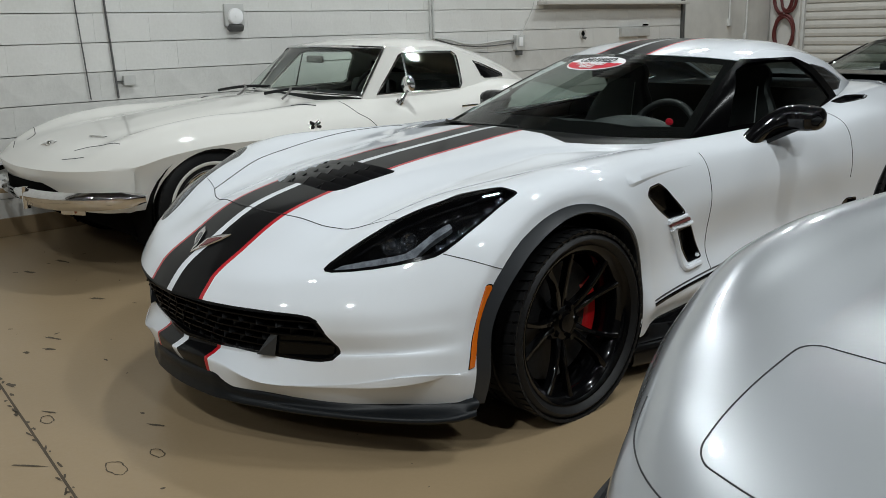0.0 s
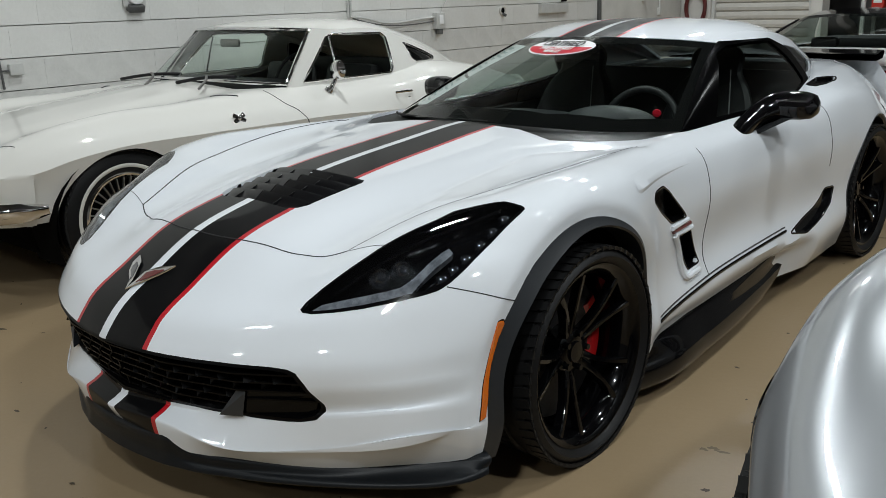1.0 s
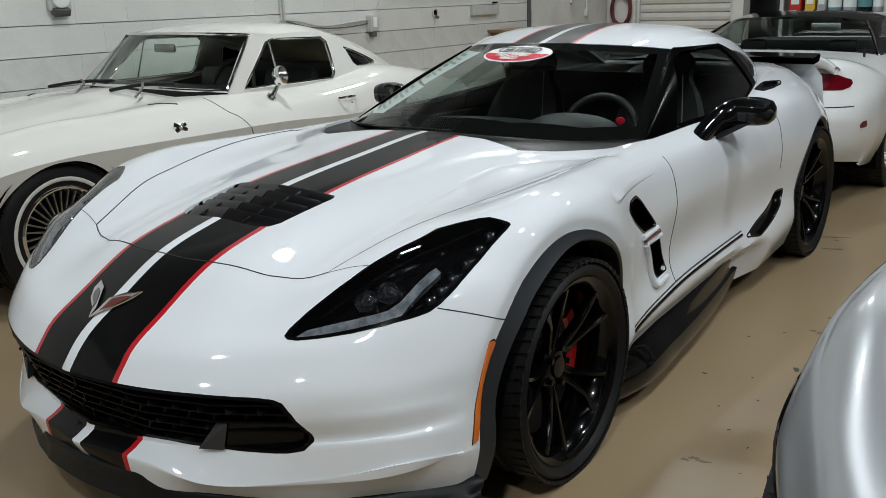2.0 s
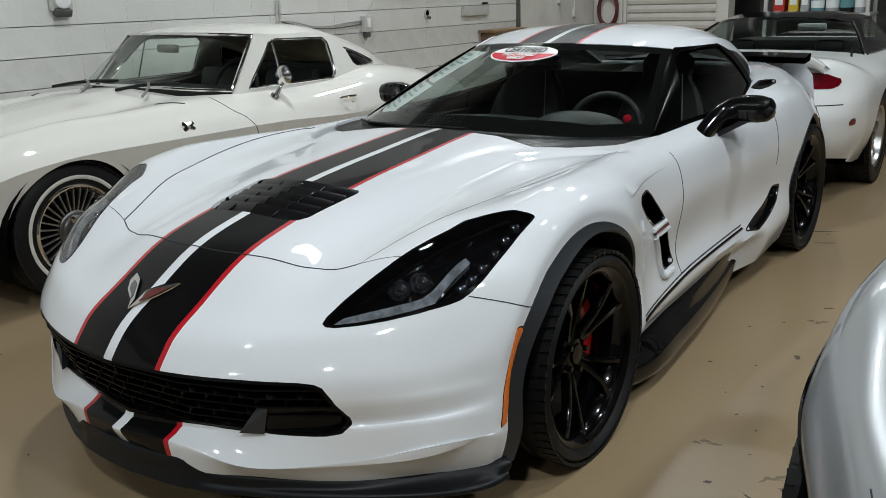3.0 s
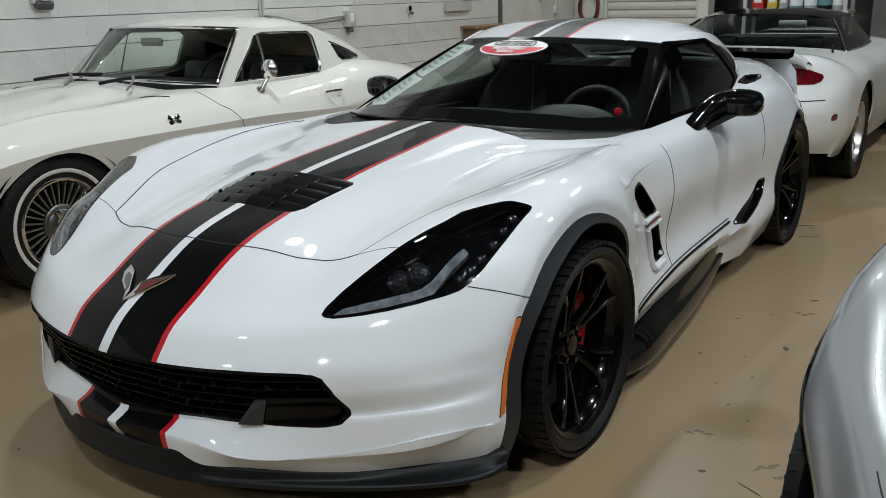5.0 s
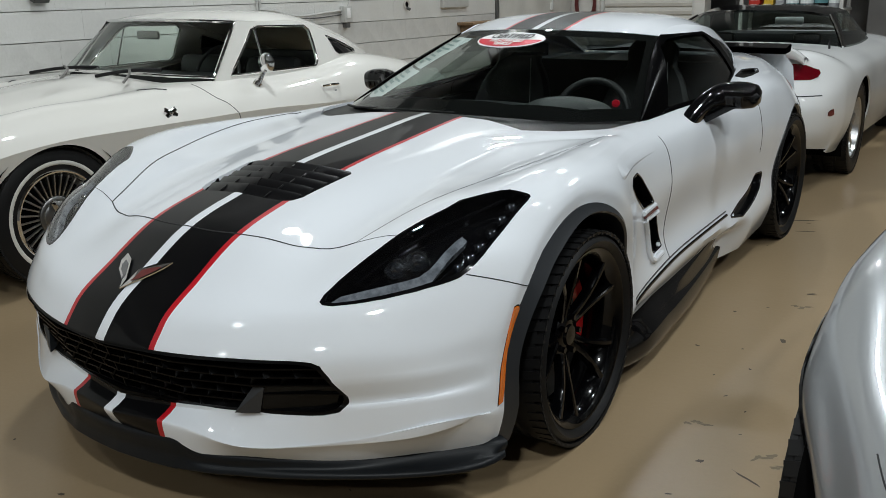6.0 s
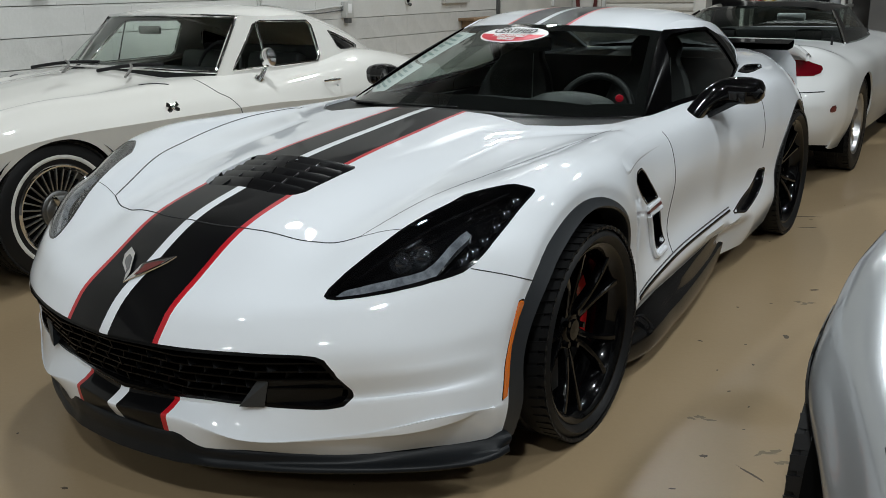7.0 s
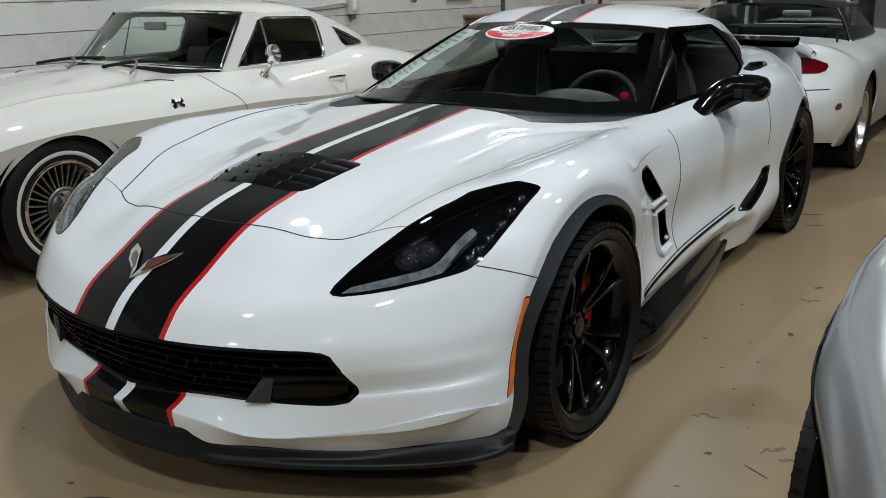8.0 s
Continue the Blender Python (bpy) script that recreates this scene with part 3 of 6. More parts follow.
for i, z in enumerate(ZROWS):
    xs = np.linspace(-.64 + .1 * abs(z - .39), .64 - .1 * abs(z - .39), 61)
    bm = bmesh.new()
    pts = [(x, float(np.interp(abs(x), [0, .24, .45, .64, .7], [-1.03, -1.012, -.945, -.83, -.78])) + .014 + .38 * (.46 - z), z) for x in xs]
    vs = []
    for p in pts:
        vs.append([bm.verts.new((p[0], p[1] + dy, p[2] + dz)) for dy, dz in ((0, .0022), (0, -.0022), (.03, -.004), (.03, .004))])
    for a, b in zip(vs, vs[1:]):
        for k in range(4):
            bm.faces.new((a[k], b[k], b[(k + 1) % 4], a[(k + 1) % 4]))
    part("grille_slat", bm, "grille_black", grille)
bm = bmesh.new()
for i in range(5):
    z = (ZROWS[i] + ZROWS[i + 1]) / 2
    for k in range(-9, 10):
        x = (k + 0.5 * (i % 2)) * .068
        if abs(x) > .60 or (abs(x) > .43 and i < 3):
            continue
        y = float(np.interp(abs(x), [0, .24, .45, .64, .7], [-1.03, -1.012, -.945, -.83, -.78])) + .028 + .38 * (.46 - z)
        box(bm, (.005, .028, .030), (x, y, z), (0, 28 if i % 2 else -28, -25 * np.sign(x)))
tagged(part("honeycomb", bm, "grille_black", grille), kind="stuff")
for sx in (-1, 1):
    bm = bmesh.new()
    v = [bm.verts.new(p) for p in ((sx * .41, -.915, .326), (sx * .61, -.795, .334), (sx * .62, -.785, .40), (sx * .45, -.90, .405), (sx * .47, -.84, .326), (sx * .47, -.84, .405))]
    for f in ((0, 1, 2, 3), (0, 3, 5, 4)):
        q = [v[i] for i in f]
        bm.faces.new(q if sx > 0 else q[::-1])
    bmesh.ops.inset_individual(bm, faces=bm.faces[:1], thickness=0.012, depth=-0.012)
    part("brake_duct", bm, "grille_gloss", grille, "gloss black brake duct panel", smooth=False)
    bm = bmesh.new()
    a = [bm.verts.new(p) for p in ((sx * .39, -.935, .328), (sx * .45, -.905, .328), (sx * .465, -.90, .40), (sx * .435, -.90, .405), (sx * .41, -.88, .335))]
    bm.faces.new((a[0], a[1], a[2], a[3]))
    bm.faces.new((a[0], a[3], a[4]))
    part("duct_blade", bm, "flare", grille, smooth=False)


# stripes: two black bands with red outer edges, narrowing to the rear
def taper(co):
    y = co[:, 1]
    return np.interp(y, [-1.1, -0.3, 0.55, 3.5], [1.0, 0.98, 0.86, 0.8])


def stripes(bm, near, far, owner):
    """Take the stripe bands off a skin; each band becomes a part of its own."""
    reach = lambda co: np.maximum(near - co[:, 1], co[:, 1] - far)
    share = lambda co: np.abs(co[:, 0]) / taper(co)
    red = split_off(bm, lambda co: np.maximum(share(co) - .1885, reach(co)))
    black = split_off(red, lambda co: share(co) - .171)
    white = split_off(black, lambda co: share(co) - .018)
    for q in islands(red):
        part("pinstripe", q, "red", owner, "thin red pinstripe")
    for q in islands(black):
        part("stripe", q, "stripe_black", owner, "satin black stripe")
    for q in islands(white):
        part("centre_stripe", q, "arctic", owner, "narrow white centre stripe")


# louvred hood vent
LOUV = [(-.205, -.455), (-.16, -.485), (0, -.492), (.16, -.485), (.205, -.455), (.225, -.205), (.14, -.215), (0, -.245), (-.14, -.215), (-.225, -.205)]
vent_cut = split_off(shell, lambda co: np.maximum(polygon(LOUV)(co), 0.6 - co[:, 2]))
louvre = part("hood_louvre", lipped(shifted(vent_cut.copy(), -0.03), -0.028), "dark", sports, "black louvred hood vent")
vent_cut.free()
for i in range(5):
    y = -.468 + i * .053
    w = .188 + .006 * i
    for side in (-1, 1):
        bm = bmesh.new()
        xs = np.linspace(.002, w, 9) * side
        rows_ = []
        for dy, dz in ((.0, -.030), (.004, -.018), (.042, .002), (.048, .004), (.050, .0), (.050, -.028)):
            rows_.append([(x, y + dy - .02 * (1 - (abs(x) / w) ** 2), on_top(x, y + dy).z + dz - .004 * (abs(x) / w) ** 6) for x in xs])
        add_sheet(bm, rows_, side < 0)
        slat = part("louvre_slat", lipped(bm, .012), "slat_black", louvre)
        part("rib", boxed((.003, .036, .022), tuple(on_top(side * .095, y + .018) + Vector((0, -.012, -.012))), (20, 0, 0), .0008), "slat_black", slat)

stripes(shell, -1.2, 0.6, sports)


# shut lines: hood, fender seams and doors
HOODLINE = [(0, -.699), (.10, -.690), (.186, -.671), (.286, -.650), (.353, -.632), (.397, -.614), (.445, -.600), (.512, -.568)]
HOODSIDE = [(-.512, -.568), (-.528, -.519), (-.552, -.451), (-.618, -.269), (-.655, -.130), (-.690, .010), (-.722, .180), (-.735, .345), (-.725, .6)]
seam_line(HOODLINE, sports, on_top, sides=(1, -1), r=.002)
seam_line(HOODSIDE, sports, on_top, sides=(1,), r=.002)
seam_line([(-p[0], p[1]) for p in HOODSIDE], sports, on_top, sides=(1,), r=.0009)
seam_line([(.512, -.568), (.57, -.552), (.632, -.541)], sports, on_top, sides=(1, -1), r=.0011)
seam_line([(-.532, .658), (-.468, .635), (-.40, .607), (-.362, .593)], sports, on_side, sides=(1, -1), r=.0016)
seam_line([(.838, .815), (.850, .775), (.862, .70), (.870, .60), (.872, .50), (.872, .43), (.89, .34)], sports, on_side, sides=(1, -1), r=.0018)
seam_line([(1.98, .90), (2.03, .80), (2.05, .68), (2.06, .57)], sports, on_side, sides=(1, -1), r=.0018)

# amber side markers
AMBER = [(-.437, .563), (-.408, .556), (-.440, .490), (-.467, .420), (-.487, .300), (-.512, .296), (-.494, .39), (-.463, .49)]
mk_l, mk_r = halves(split_off(shell, sym(polygon(AMBER, 1, 2), .8)))
for mk in (mk_l, mk_r):
    if mk.faces:
        part("marker_bezel", lipped(shifted(mk.copy(), 0.001), 0.008), "gloss_black", sports)
        bmesh.ops.scale(mk, verts=mk.verts, vec=(1, .9, .972), space=Matrix.Translation(-sum((v.co for v in mk.verts), Vector()) / len(mk.verts)))
        part("side_marker", lipped(shifted(mk, 0.004), 0.008), "amber", sports, "long amber side marker lens")

# fender crest: a crisp edge that runs back from the wheel arch and fades into the door
for sx in (1, -1):
    rows_ = []
    for k in np.linspace(0, 1, 28):
        y, z = .25 + .50 * k, .779 + .004 * k
        h = .011 * (1 - k) * min(1, k / .08 + .2)
        rows_.append([(sx * p.x, p.y, p.z) for p in (on_side(y, z + .040, .0004), on_side(y, z + .016, h * .45), on_side(y, z, h), on_side(y, z - .002, h * .9), on_side(y, z - .004 - .016 * (1 - k), -.002))])
    part("fender_crest", sheet(np.array(rows_), flip=sx < 0), "arctic", sports)


# fender vents behind the front wheels and ducts ahead of the rear ones
def opening(name_, outline, depth, label_, side=True):
    """A recessed opening on both sides of the car, in the flank or the top, with a smooth rolled black edge."""
    at_skin = on_side if side else on_top
    loop_ = np.array(outline + outline[:1])
    run = np.concatenate([[0], np.cumsum(np.linalg.norm(np.diff(loop_, axis=0), axis=1))])
    at = np.linspace(0, run[-1], 97)[:-1]
    dense = np.stack([np.interp(at, run, loop_[:, 0]), np.interp(at, run, loop_[:, 1])], 1)
    for _ in range(3):
        dense = (np.roll(dense, 1, 0) + 2 * dense + np.roll(dense, -1, 0)) / 4
    mid = dense.mean(0)
    gl, gr = halves(split_off(shell, sym(polygon([tuple(p) for p in dense], 1 if side else 0, 2 if side else 1), .4)))
    tan = np.roll(dense, -1, 0) - np.roll(dense, 1, 0)
    nrm = np.stack([tan[:, 1], -tan[:, 0]], 1)
    nrm /= np.linalg.norm(nrm, axis=1)[:, None]
    if np.mean(np.sum(nrm * (dense - mid), 1)) < 0:
        nrm = -nrm
    for sx, floor_ in ((1, gl), (-1, gr)):
        bed = part(name_, shifted(floor_, -depth), "gloss_black", sports, label_)
        rows_ = []
        for off, up in ((.0045, .0004), (.001, .0022), (-.003, .0012), (-.005, -.005), (-.006, -depth - .012)):
            q = [at_skin(a_, b_, up) for a_, b_ in dense + nrm * off]
            rows_.append([(sx * p.x, p.y, p.z) for p in q + q[:1]])
        bm = sheet(np.array(rows_))
        bmesh.ops.recalc_face_normals(bm, faces=bm.faces)
        part("opening_edge", bm, "gloss_black", bed)


for sx in (1, -1):
    for line, rr, m_ in (([(.560, .586), (.61, .588), (.690, .594)], .0085, "arctic"), ([(.585, .558), (.65, .556), (.735, .557)], .0085, "arctic"), ([(.575, .572), (.64, .573), (.71, .577)], .008, "emblem_red"),
                         ([(.590, .556), (.635, .50), (.672, .42), (.690, .388), (.71, .377), (.76, .378), (.815, .380)], .0115, "arctic")):
        pts = [(sx * p.x, p.y, p.z) for p in (on_side(y, z, 0.004) for y, z in curve(line, 28))]
        part("vent_frame" if m_ == "arctic" else "vent_blade", tube(pts, rr, 8), m_, sports, "white frame of the fender vent" if m_ == "arctic" else "dark red strip between the vent blades")
opening("fender_vent", [(.395, .715), (.415, .738), (.495, .742), (.545, .715), (.62, .655), (.685, .603), (.565, .603), (.47, .66)], .04, "black fender vent behind the front wheel")
opening("fender_vent", [(.645, .540), (.735, .546), (.775, .49), (.835, .402), (.735, .397), (.69, .46)], .04, "black fender vent behind the front wheel")
opening("rear_duct", [(2.058, .464), (2.166, .457), (2.135, .384), (2.04, .347), (1.941, .325), (1.819, .307), (1.655, .336), (1.801, .367), (1.944, .393), (2.01, .42)], .02, "gloss black duct ahead of the rear wheel")
opening("quarter_scoop", [(.712, 2.16), (.688, 2.36), (.715, 2.55), (.742, 2.46), (.752, 2.30), (.742, 2.19)], .015, "black air scoop on the rear fender", side=False)
for sx in (1, -1):
    for dz, rr, m_ in ((0, .007, "gloss_black"), (.016, .0035, "flare")):
        pts = [(sx * p.x, p.y, p.z) for p in (on_side(y, z + dz, -.001) for y, z in curve([(.46, .290), (.8, .318), (1.2, .338), (1.62, .352)], 30))]
        part("sill_moulding", tube(pts, rr, 8), m_, sports, "dark groove strip along the sill")
# the flank tucks in under the groove strip to the top of the skirt
for v in shell.verts:
    y, z = v.co.y, v.co.z
    if .38 < y < 1.95 and z < .33:
        k = float(np.interp(y, [.38, .52, 1.72, 1.95], [0, 1, 1, 0]))
        top_ = float(np.interp(y, [.46, .8, 1.2, 1.5, 1.7], [.272, .300, .318, .315, .29]))
        foot = float(np.interp(y, [.36, .5, .87, 1.33, 1.6, 1.8], [.87, .872, .848, .822, .81, .80]))
        if z < top_:
            ax = abs(v.co.x)
            lim = foot + max(0.0, ax - foot) * max(0.0, (z - .225) / (top_ - .225))
            v.co.x = math.copysign(ax + (min(ax, lim) - ax) * k, v.co.x)
part("body", lipped(shell, 0.012), "arctic", sports, "glossy white painted bodywork")

# grey flares round the front wheels, thin dark lips round the rear ones, dark wheel housings
for sx in (1, -1):
    rows_ = []
    for k in range(73):
        a = radians(-26 + 218 * k / 72)
        cy, cz = -math.cos(a), math.sin(a)
        r1 = arch(cy) + .002
        wide = float(np.interp(a, [radians(0), radians(60), radians(95), radians(140), radians(190)], [.048, .046, .032, .018, .008]))
        y1, z1 = ARCH_Y + r1 * cy, ARCH_Z + r1 * cz
        if cz < 0:
            y1, z1 = ARCH_Y + arch(1.0) * math.copysign(1, cy), ARCH_Z + .45 * cz
        if z1 < 0.165:
            continue
        yi, zi = y1 - wide * cy, z1 - wide * max(cz, 0)
        xo = on_side(y1 + .012 * cy, z1 + .012 * max(cz, 0)).x
        lift = float(np.interp(a, [radians(0), radians(60), radians(95), radians(140), radians(190)], [.024, .026, .018, .006, 0]))
        rows_.append([(sx * (xo - .012), y1 + .004 * cy, z1 + .004 * max(cz, 0)), (sx * (xo + .001), y1, z1), (sx * (xo + .003), y1 - .006 * cy, z1 - .006 * max(cz, 0)),
                      (sx * (xo + lift), yi + .006 * cy, zi + .006 * max(cz, 0)), (sx * (xo + lift - .006), yi, zi), (sx * (xo - .08), yi, zi)])
    part("wheel_flare", sheet(np.array(rows_), flip=sx > 0), "flare", sports, "satin dark grey wheel arch flare")
    rows_ = []
    for k in range(57):
        a = radians(-34 + 248 * k / 56)
        cy, cz = -math.cos(a), math.sin(a)
        if .345 + .392 * cz < 0.13:
            continue
        xo = on_side(2.71 + .396 * cy, .345 + .396 * cz, 0.003).x
        rows_.append([(sx * (xo - q), 2.71 + r_ * cy, .345 + r_ * cz) for q, r_ in ((.01, .392), (-.002, .389), (.004, .384), (.01, .372), (.06, .372))])
    part("wheel_lip", sheet(np.array(rows_), flip=sx > 0), "flare", sports, "dark wheel arch lip")
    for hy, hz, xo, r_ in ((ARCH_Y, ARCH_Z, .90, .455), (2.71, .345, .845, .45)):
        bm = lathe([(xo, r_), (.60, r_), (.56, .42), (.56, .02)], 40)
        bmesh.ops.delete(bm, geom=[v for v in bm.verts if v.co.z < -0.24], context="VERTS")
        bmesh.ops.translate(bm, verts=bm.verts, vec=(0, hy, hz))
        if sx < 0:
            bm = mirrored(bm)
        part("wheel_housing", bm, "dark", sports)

# chin: dark grey splitter round the nose
rows_ = []
for x, yt, zt, yb in ((0, -1.012, .228, -1.020), (.09, -1.009, .230, -1.015), (.17, -1.000, .234, -1.006), (.212, -.994, .237, -.999), (.240, -.984, .228, -.990), (.268, -.974, .209, -.982), (.30, -.960, .201, -.973), (.38, -.930, .199, -.940), (.483, -.868, .195, -.893),
                      (.615, -.782, .190, -.818), (.741, -.668, .187, -.733), (.83, -.585, .187, -.66), (.885, -.53, .188, -.60), (.915, -.50, .190, -.545), (.925, -.475, .190, -.49)):
    t_, b_ = Vector((x, yt, zt)), Vector((x * 1.005, yb, .146))
    n = Vector((x * 1.1, -.75, 0)).normalized() if x < .8 else Vector((.9, -.5 + 2 * (x - .8), 0)).normalized()
    mid = t_.lerp(b_, .55) - n * .003
    rows_.append([tuple(t_ - n * .04 + Vector((0, 0, .003))), tuple(t_), tuple(t_ + n * .004 - Vector((0, 0, .005))), tuple(mid), tuple(b_ + Vector((0, 0, .012))), tuple(b_ + n * .002 + Vector((0, 0, .004))), tuple(b_ - n * .004 - Vector((0, 0, .002))), tuple(b_ - n * .12 - Vector((0, 0, .006)))])
g = net(rows_, [2, 2, 3, 4, 2, 2, 4], 90)
part("splitter", sheet(g, True, flip=False), "chin", sports, "dark grey front splitter lip")

# sills: gloss black blades standing out below the doors
for sx in (1, -1):
    rows_ = []
    for y, xi, zi, xo, zo, zb in ((.36, .875, .215, .885, .14, .06), (.50, .875, .220, .918, .14, .06), (.87, .850, .224, .904, .14, .06), (1.33, .824, .228, .860, .145, .065), (1.60, .812, .230, .828, .155, .09), (1.72, .804, .232, .812, .170, .12), (1.78, .80, .232, .803, .19, .16)):
        rows_.append([(sx * (xi - .04), y, zi + .004), (sx * xi, y, zi), (sx * (xo - .012), y, zo + .014), (sx * xo, y, zo - .006), (sx * (xo + .002), y, zb + .012), (sx * (xo - .008), y, zb), (sx * (xi - .03), y, zb)])
    part("side_skirt", sheet(net(rows_, [2, 4, 3, 4, 3, 4], 60), flip=sx < 0), "gloss_black", sports, "gloss black side skirt")

# greenhouse
W = [[(0, .555, .897), (.28, .585, .889), (.52, .72, .869), (.71, .95, .856)],
     [(0, .98, 1.05), (.26, 1.02, 1.045), (.46, 1.13, 1.025), (.612, 1.29, 1.007)],
     [(0, 1.40, 1.172), (.22, 1.42, 1.168), (.40, 1.49, 1.157), (.522, 1.605, 1.138)]]
glass_bm = sheet(net(W, 40, 34), True)
wg = BVHTree.FromBMesh(glass_bm)
frit = glass_bm.copy()


def edge_fade(co):
    ax = np.abs(co[:, 0])
    low_y = np.interp(ax, [0, .28, .52, .71], [.555, .585, .72, .95])
    side = np.interp(co[:, 2], [.856, 1.007, 1.138], [.71, .612, .522])
    head = np.interp(ax, [0, .22, .41, .54], [1.172, 1.168, 1.157, 1.138])
    return -np.minimum(np.minimum((co[:, 1] - low_y) - .10, (side - ax) - .03), (head - co[:, 2]) - .02)


drop(frit, lambda co: edge_fade(co))
part("windscreen_border", shifted(frit, -0.003), "dark", sports, "black border of the windscreen")
pane = part("windscreen", glass_bm, "windscreen", sports, "clear raked windscreen")
pane.visible_shadow = False
R = [W[2],
     [(0, 1.68, 1.222), (.22, 1.69, 1.218), (.42, 1.73, 1.20), (.565, 1.80, 1.16)],
     [(0, 1.98, 1.234), (.22, 1.98, 1.23), (.43, 1.99, 1.21), (.58, 2.0, 1.165)],
     [(0, 2.40, 1.19), (.22, 2.40, 1.185), (.40, 2.39, 1.165), (.545, 2.36, 1.11)],
     [(0, 2.98, 1.0), (.2, 2.97, .995), (.36, 2.93, .985), (.46, 2.86, .975)]]
roof_bm = sheet(net(R, 30, 50), True)
rear_glass = split_off(roof_bm, lambda co: np.maximum(2.32 - co[:, 1], np.abs(co[:, 0]) - .43))
stripes(roof_bm, 1.3, 2.32, sports)
part("rear_window", rear_glass, "tinted", sports, "dark tinted rear window")
part("roof", lipped(roof_bm, 0.02), "arctic", sports, "white roof panel")
S = [[(.71, .95, .856), (.735, 1.25, .852), (.74, 1.9, .885), (.67, 2.3, .935), (.5, 2.8, .97)],
     [(.71, .95, .856), (.655, 1.36, 1.0), (.665, 1.93, 1.04), (.625, 2.32, 1.03), (.49, 2.82, .975)],
     [(.71, .95, .856), (.527, 1.60, 1.139), (.585, 2.0, 1.165), (.55, 2.36, 1.11), (.46, 2.86, .975)]]
side_bm = sheet(net(S, 70, 26))
POST = [(1.21, .876), (1.34, .988), (1.50, 1.096), (1.61, 1.124), (1.78, 1.134), (1.95, 1.128), (2.07, 1.05), (2.19, .935), (2.02, .905), (1.6, .880)]
QUART = [(2.10, 1.105), (2.30, 1.075), (2.52, 1.0), (2.40, .965), (2.26, .965)]
for sx in (1, -1):
    bm = side_bm.copy() if sx > 0 else mirrored(side_bm)
    pane_f = split_off(bm, polygon(POST, 1, 2))
    quart = split_off(bm, polygon(QUART, 1, 2))
    pillar = split_off(bm, lambda co: np.maximum(co[:, 1] - 2.13 - 1.0 * (1.10 - co[:, 2]), np.minimum(co[:, 2] - 1.142 + .3 * np.maximum(0, co[:, 1] - 1.95), co[:, 1] - 1.57)))
    part("pillar_trim", lipped(shifted(pillar, 0.002), 0.02), "pillar_black", sports, "gloss black pillar trim")
    part("rear_pillar", lipped(bm, 0.015), "arctic", sports)
    for q in (pane_f, quart):
        w = part("side_window", shifted(q, -0.004), "tinted" if q is quart else "side_clear", sports, "tinted side window")
        w.visible_shadow = False
side_bm.free()


# mirrors
def swept(path, sizes, n=20, power=.75):
    """A rounded bar along a path, with half depths (along the car) and half heights at each knot."""
    K = np.array(path, float)
    d = np.r_[0, np.cumsum(np.linalg.norm(np.diff(K, axis=0), axis=1))]
    at = np.linspace(0, d[-1], len(path) * 7)
    P, S = hermite(d, K, at), np.stack([np.interp(at, d, [q[i] for q in sizes]) for i in (0, 1)], 1)
    rows_ = []
    for i, p in enumerate(P):
        t = Vector(P[min(i + 1, len(P) - 1)] - P[max(i - 1, 0)]).normalized()
        u = (Vector((0, 1, 0)) - t * t.y).normalized()
        w = t.cross(u)
        ring = []
        for k in range(n + 1):
            a = 2 * math.pi * k / n
            ca, sa = math.cos(a), math.sin(a)
            ring.append(tuple(Vector(p) + u * (S[i][0] * math.copysign(abs(ca) ** power, ca)) + w * (S[i][1] * math.copysign(abs(sa) ** power, sa))))
        rows_.append(ring)
    return sheet(np.array(rows_))


def door_mirror(sx):
    arm = swept([(.780, 1.225, .765), (.786, 1.245, .785), (.806, 1.315, .845), (.834, 1.385, .886), (.868, 1.43, .903), (.915, 1.45, .908), (.965, 1.455, .908), (1.003, 1.455, .906), (1.018, 1.454, .905), (1.023, 1.453, .905)],
                [(.045, .030), (.05, .034), (.045, .037), (.045, .044), (.055, .054), (.065, .057), (.066, .055), (.055, .047), (.03, .029), (.002, .002)])
    bmesh.ops.holes_fill(arm, edges=arm.edges)
    mirror = part("door_mirror", arm if sx > 0 else mirrored(arm), "gloss_black", sports, "gloss black door mirror on a swept arm")
    bm = bmesh.new()
    bmesh.ops.create_circle(bm, cap_ends=True, segments=24, radius=1)
    for v in bm.verts:
        v.co = Vector((.938 + .062 * v.co.x, 1.531, .912 + .040 * v.co.y))
    part("mirror_glass", bm if sx > 0 else mirrored(bm), "chrome", mirror, smooth=False)
    part("mirror_foot", boxed((.04, .12, .022), (sx * .79, 1.24, .768), (0, 0, 0), .008), "gloss_black", mirror)


door_mirror(1)
door_mirror(-1)

# rear spoiler
rows_ = [[(x, 3.28 + .1 * (1 - (x / .8) ** 2), 0.98), (x, 3.40 + .1 * (1 - (x / .8) ** 2), 1.0), (x, 3.42 + .1 * (1 - (x / .8) ** 2), .99), (x, 3.40 + .1 * (1 - (x / .8) ** 2), .955), (x, 3.28 + .1 * (1 - (x / .8) ** 2), .945)] for x in np.linspace(-.67, .67, 21)]
part("rear_spoiler", sheet(np.array(rows_), flip=True), "gloss_black", sports, "black rear spoiler blade")
tail = sheet(np.array([[(x * k, 3.40 + .1 * (1 - abs(x) ** 2.5) * k, .2 + .74 * z) for x in np.linspace(-.70, .70, 20)] for z, k in ((0, .9), (.3, 1), (.6, 1.02), (.9, .98), (1, .9))]), flip=True)
part("rear_bumper", tail, "arctic", sports)
under = boxed((1.3, 3.7, .02), (0, 1.35, .15), bevel=0)
part("underbody", under, "dark", sports)

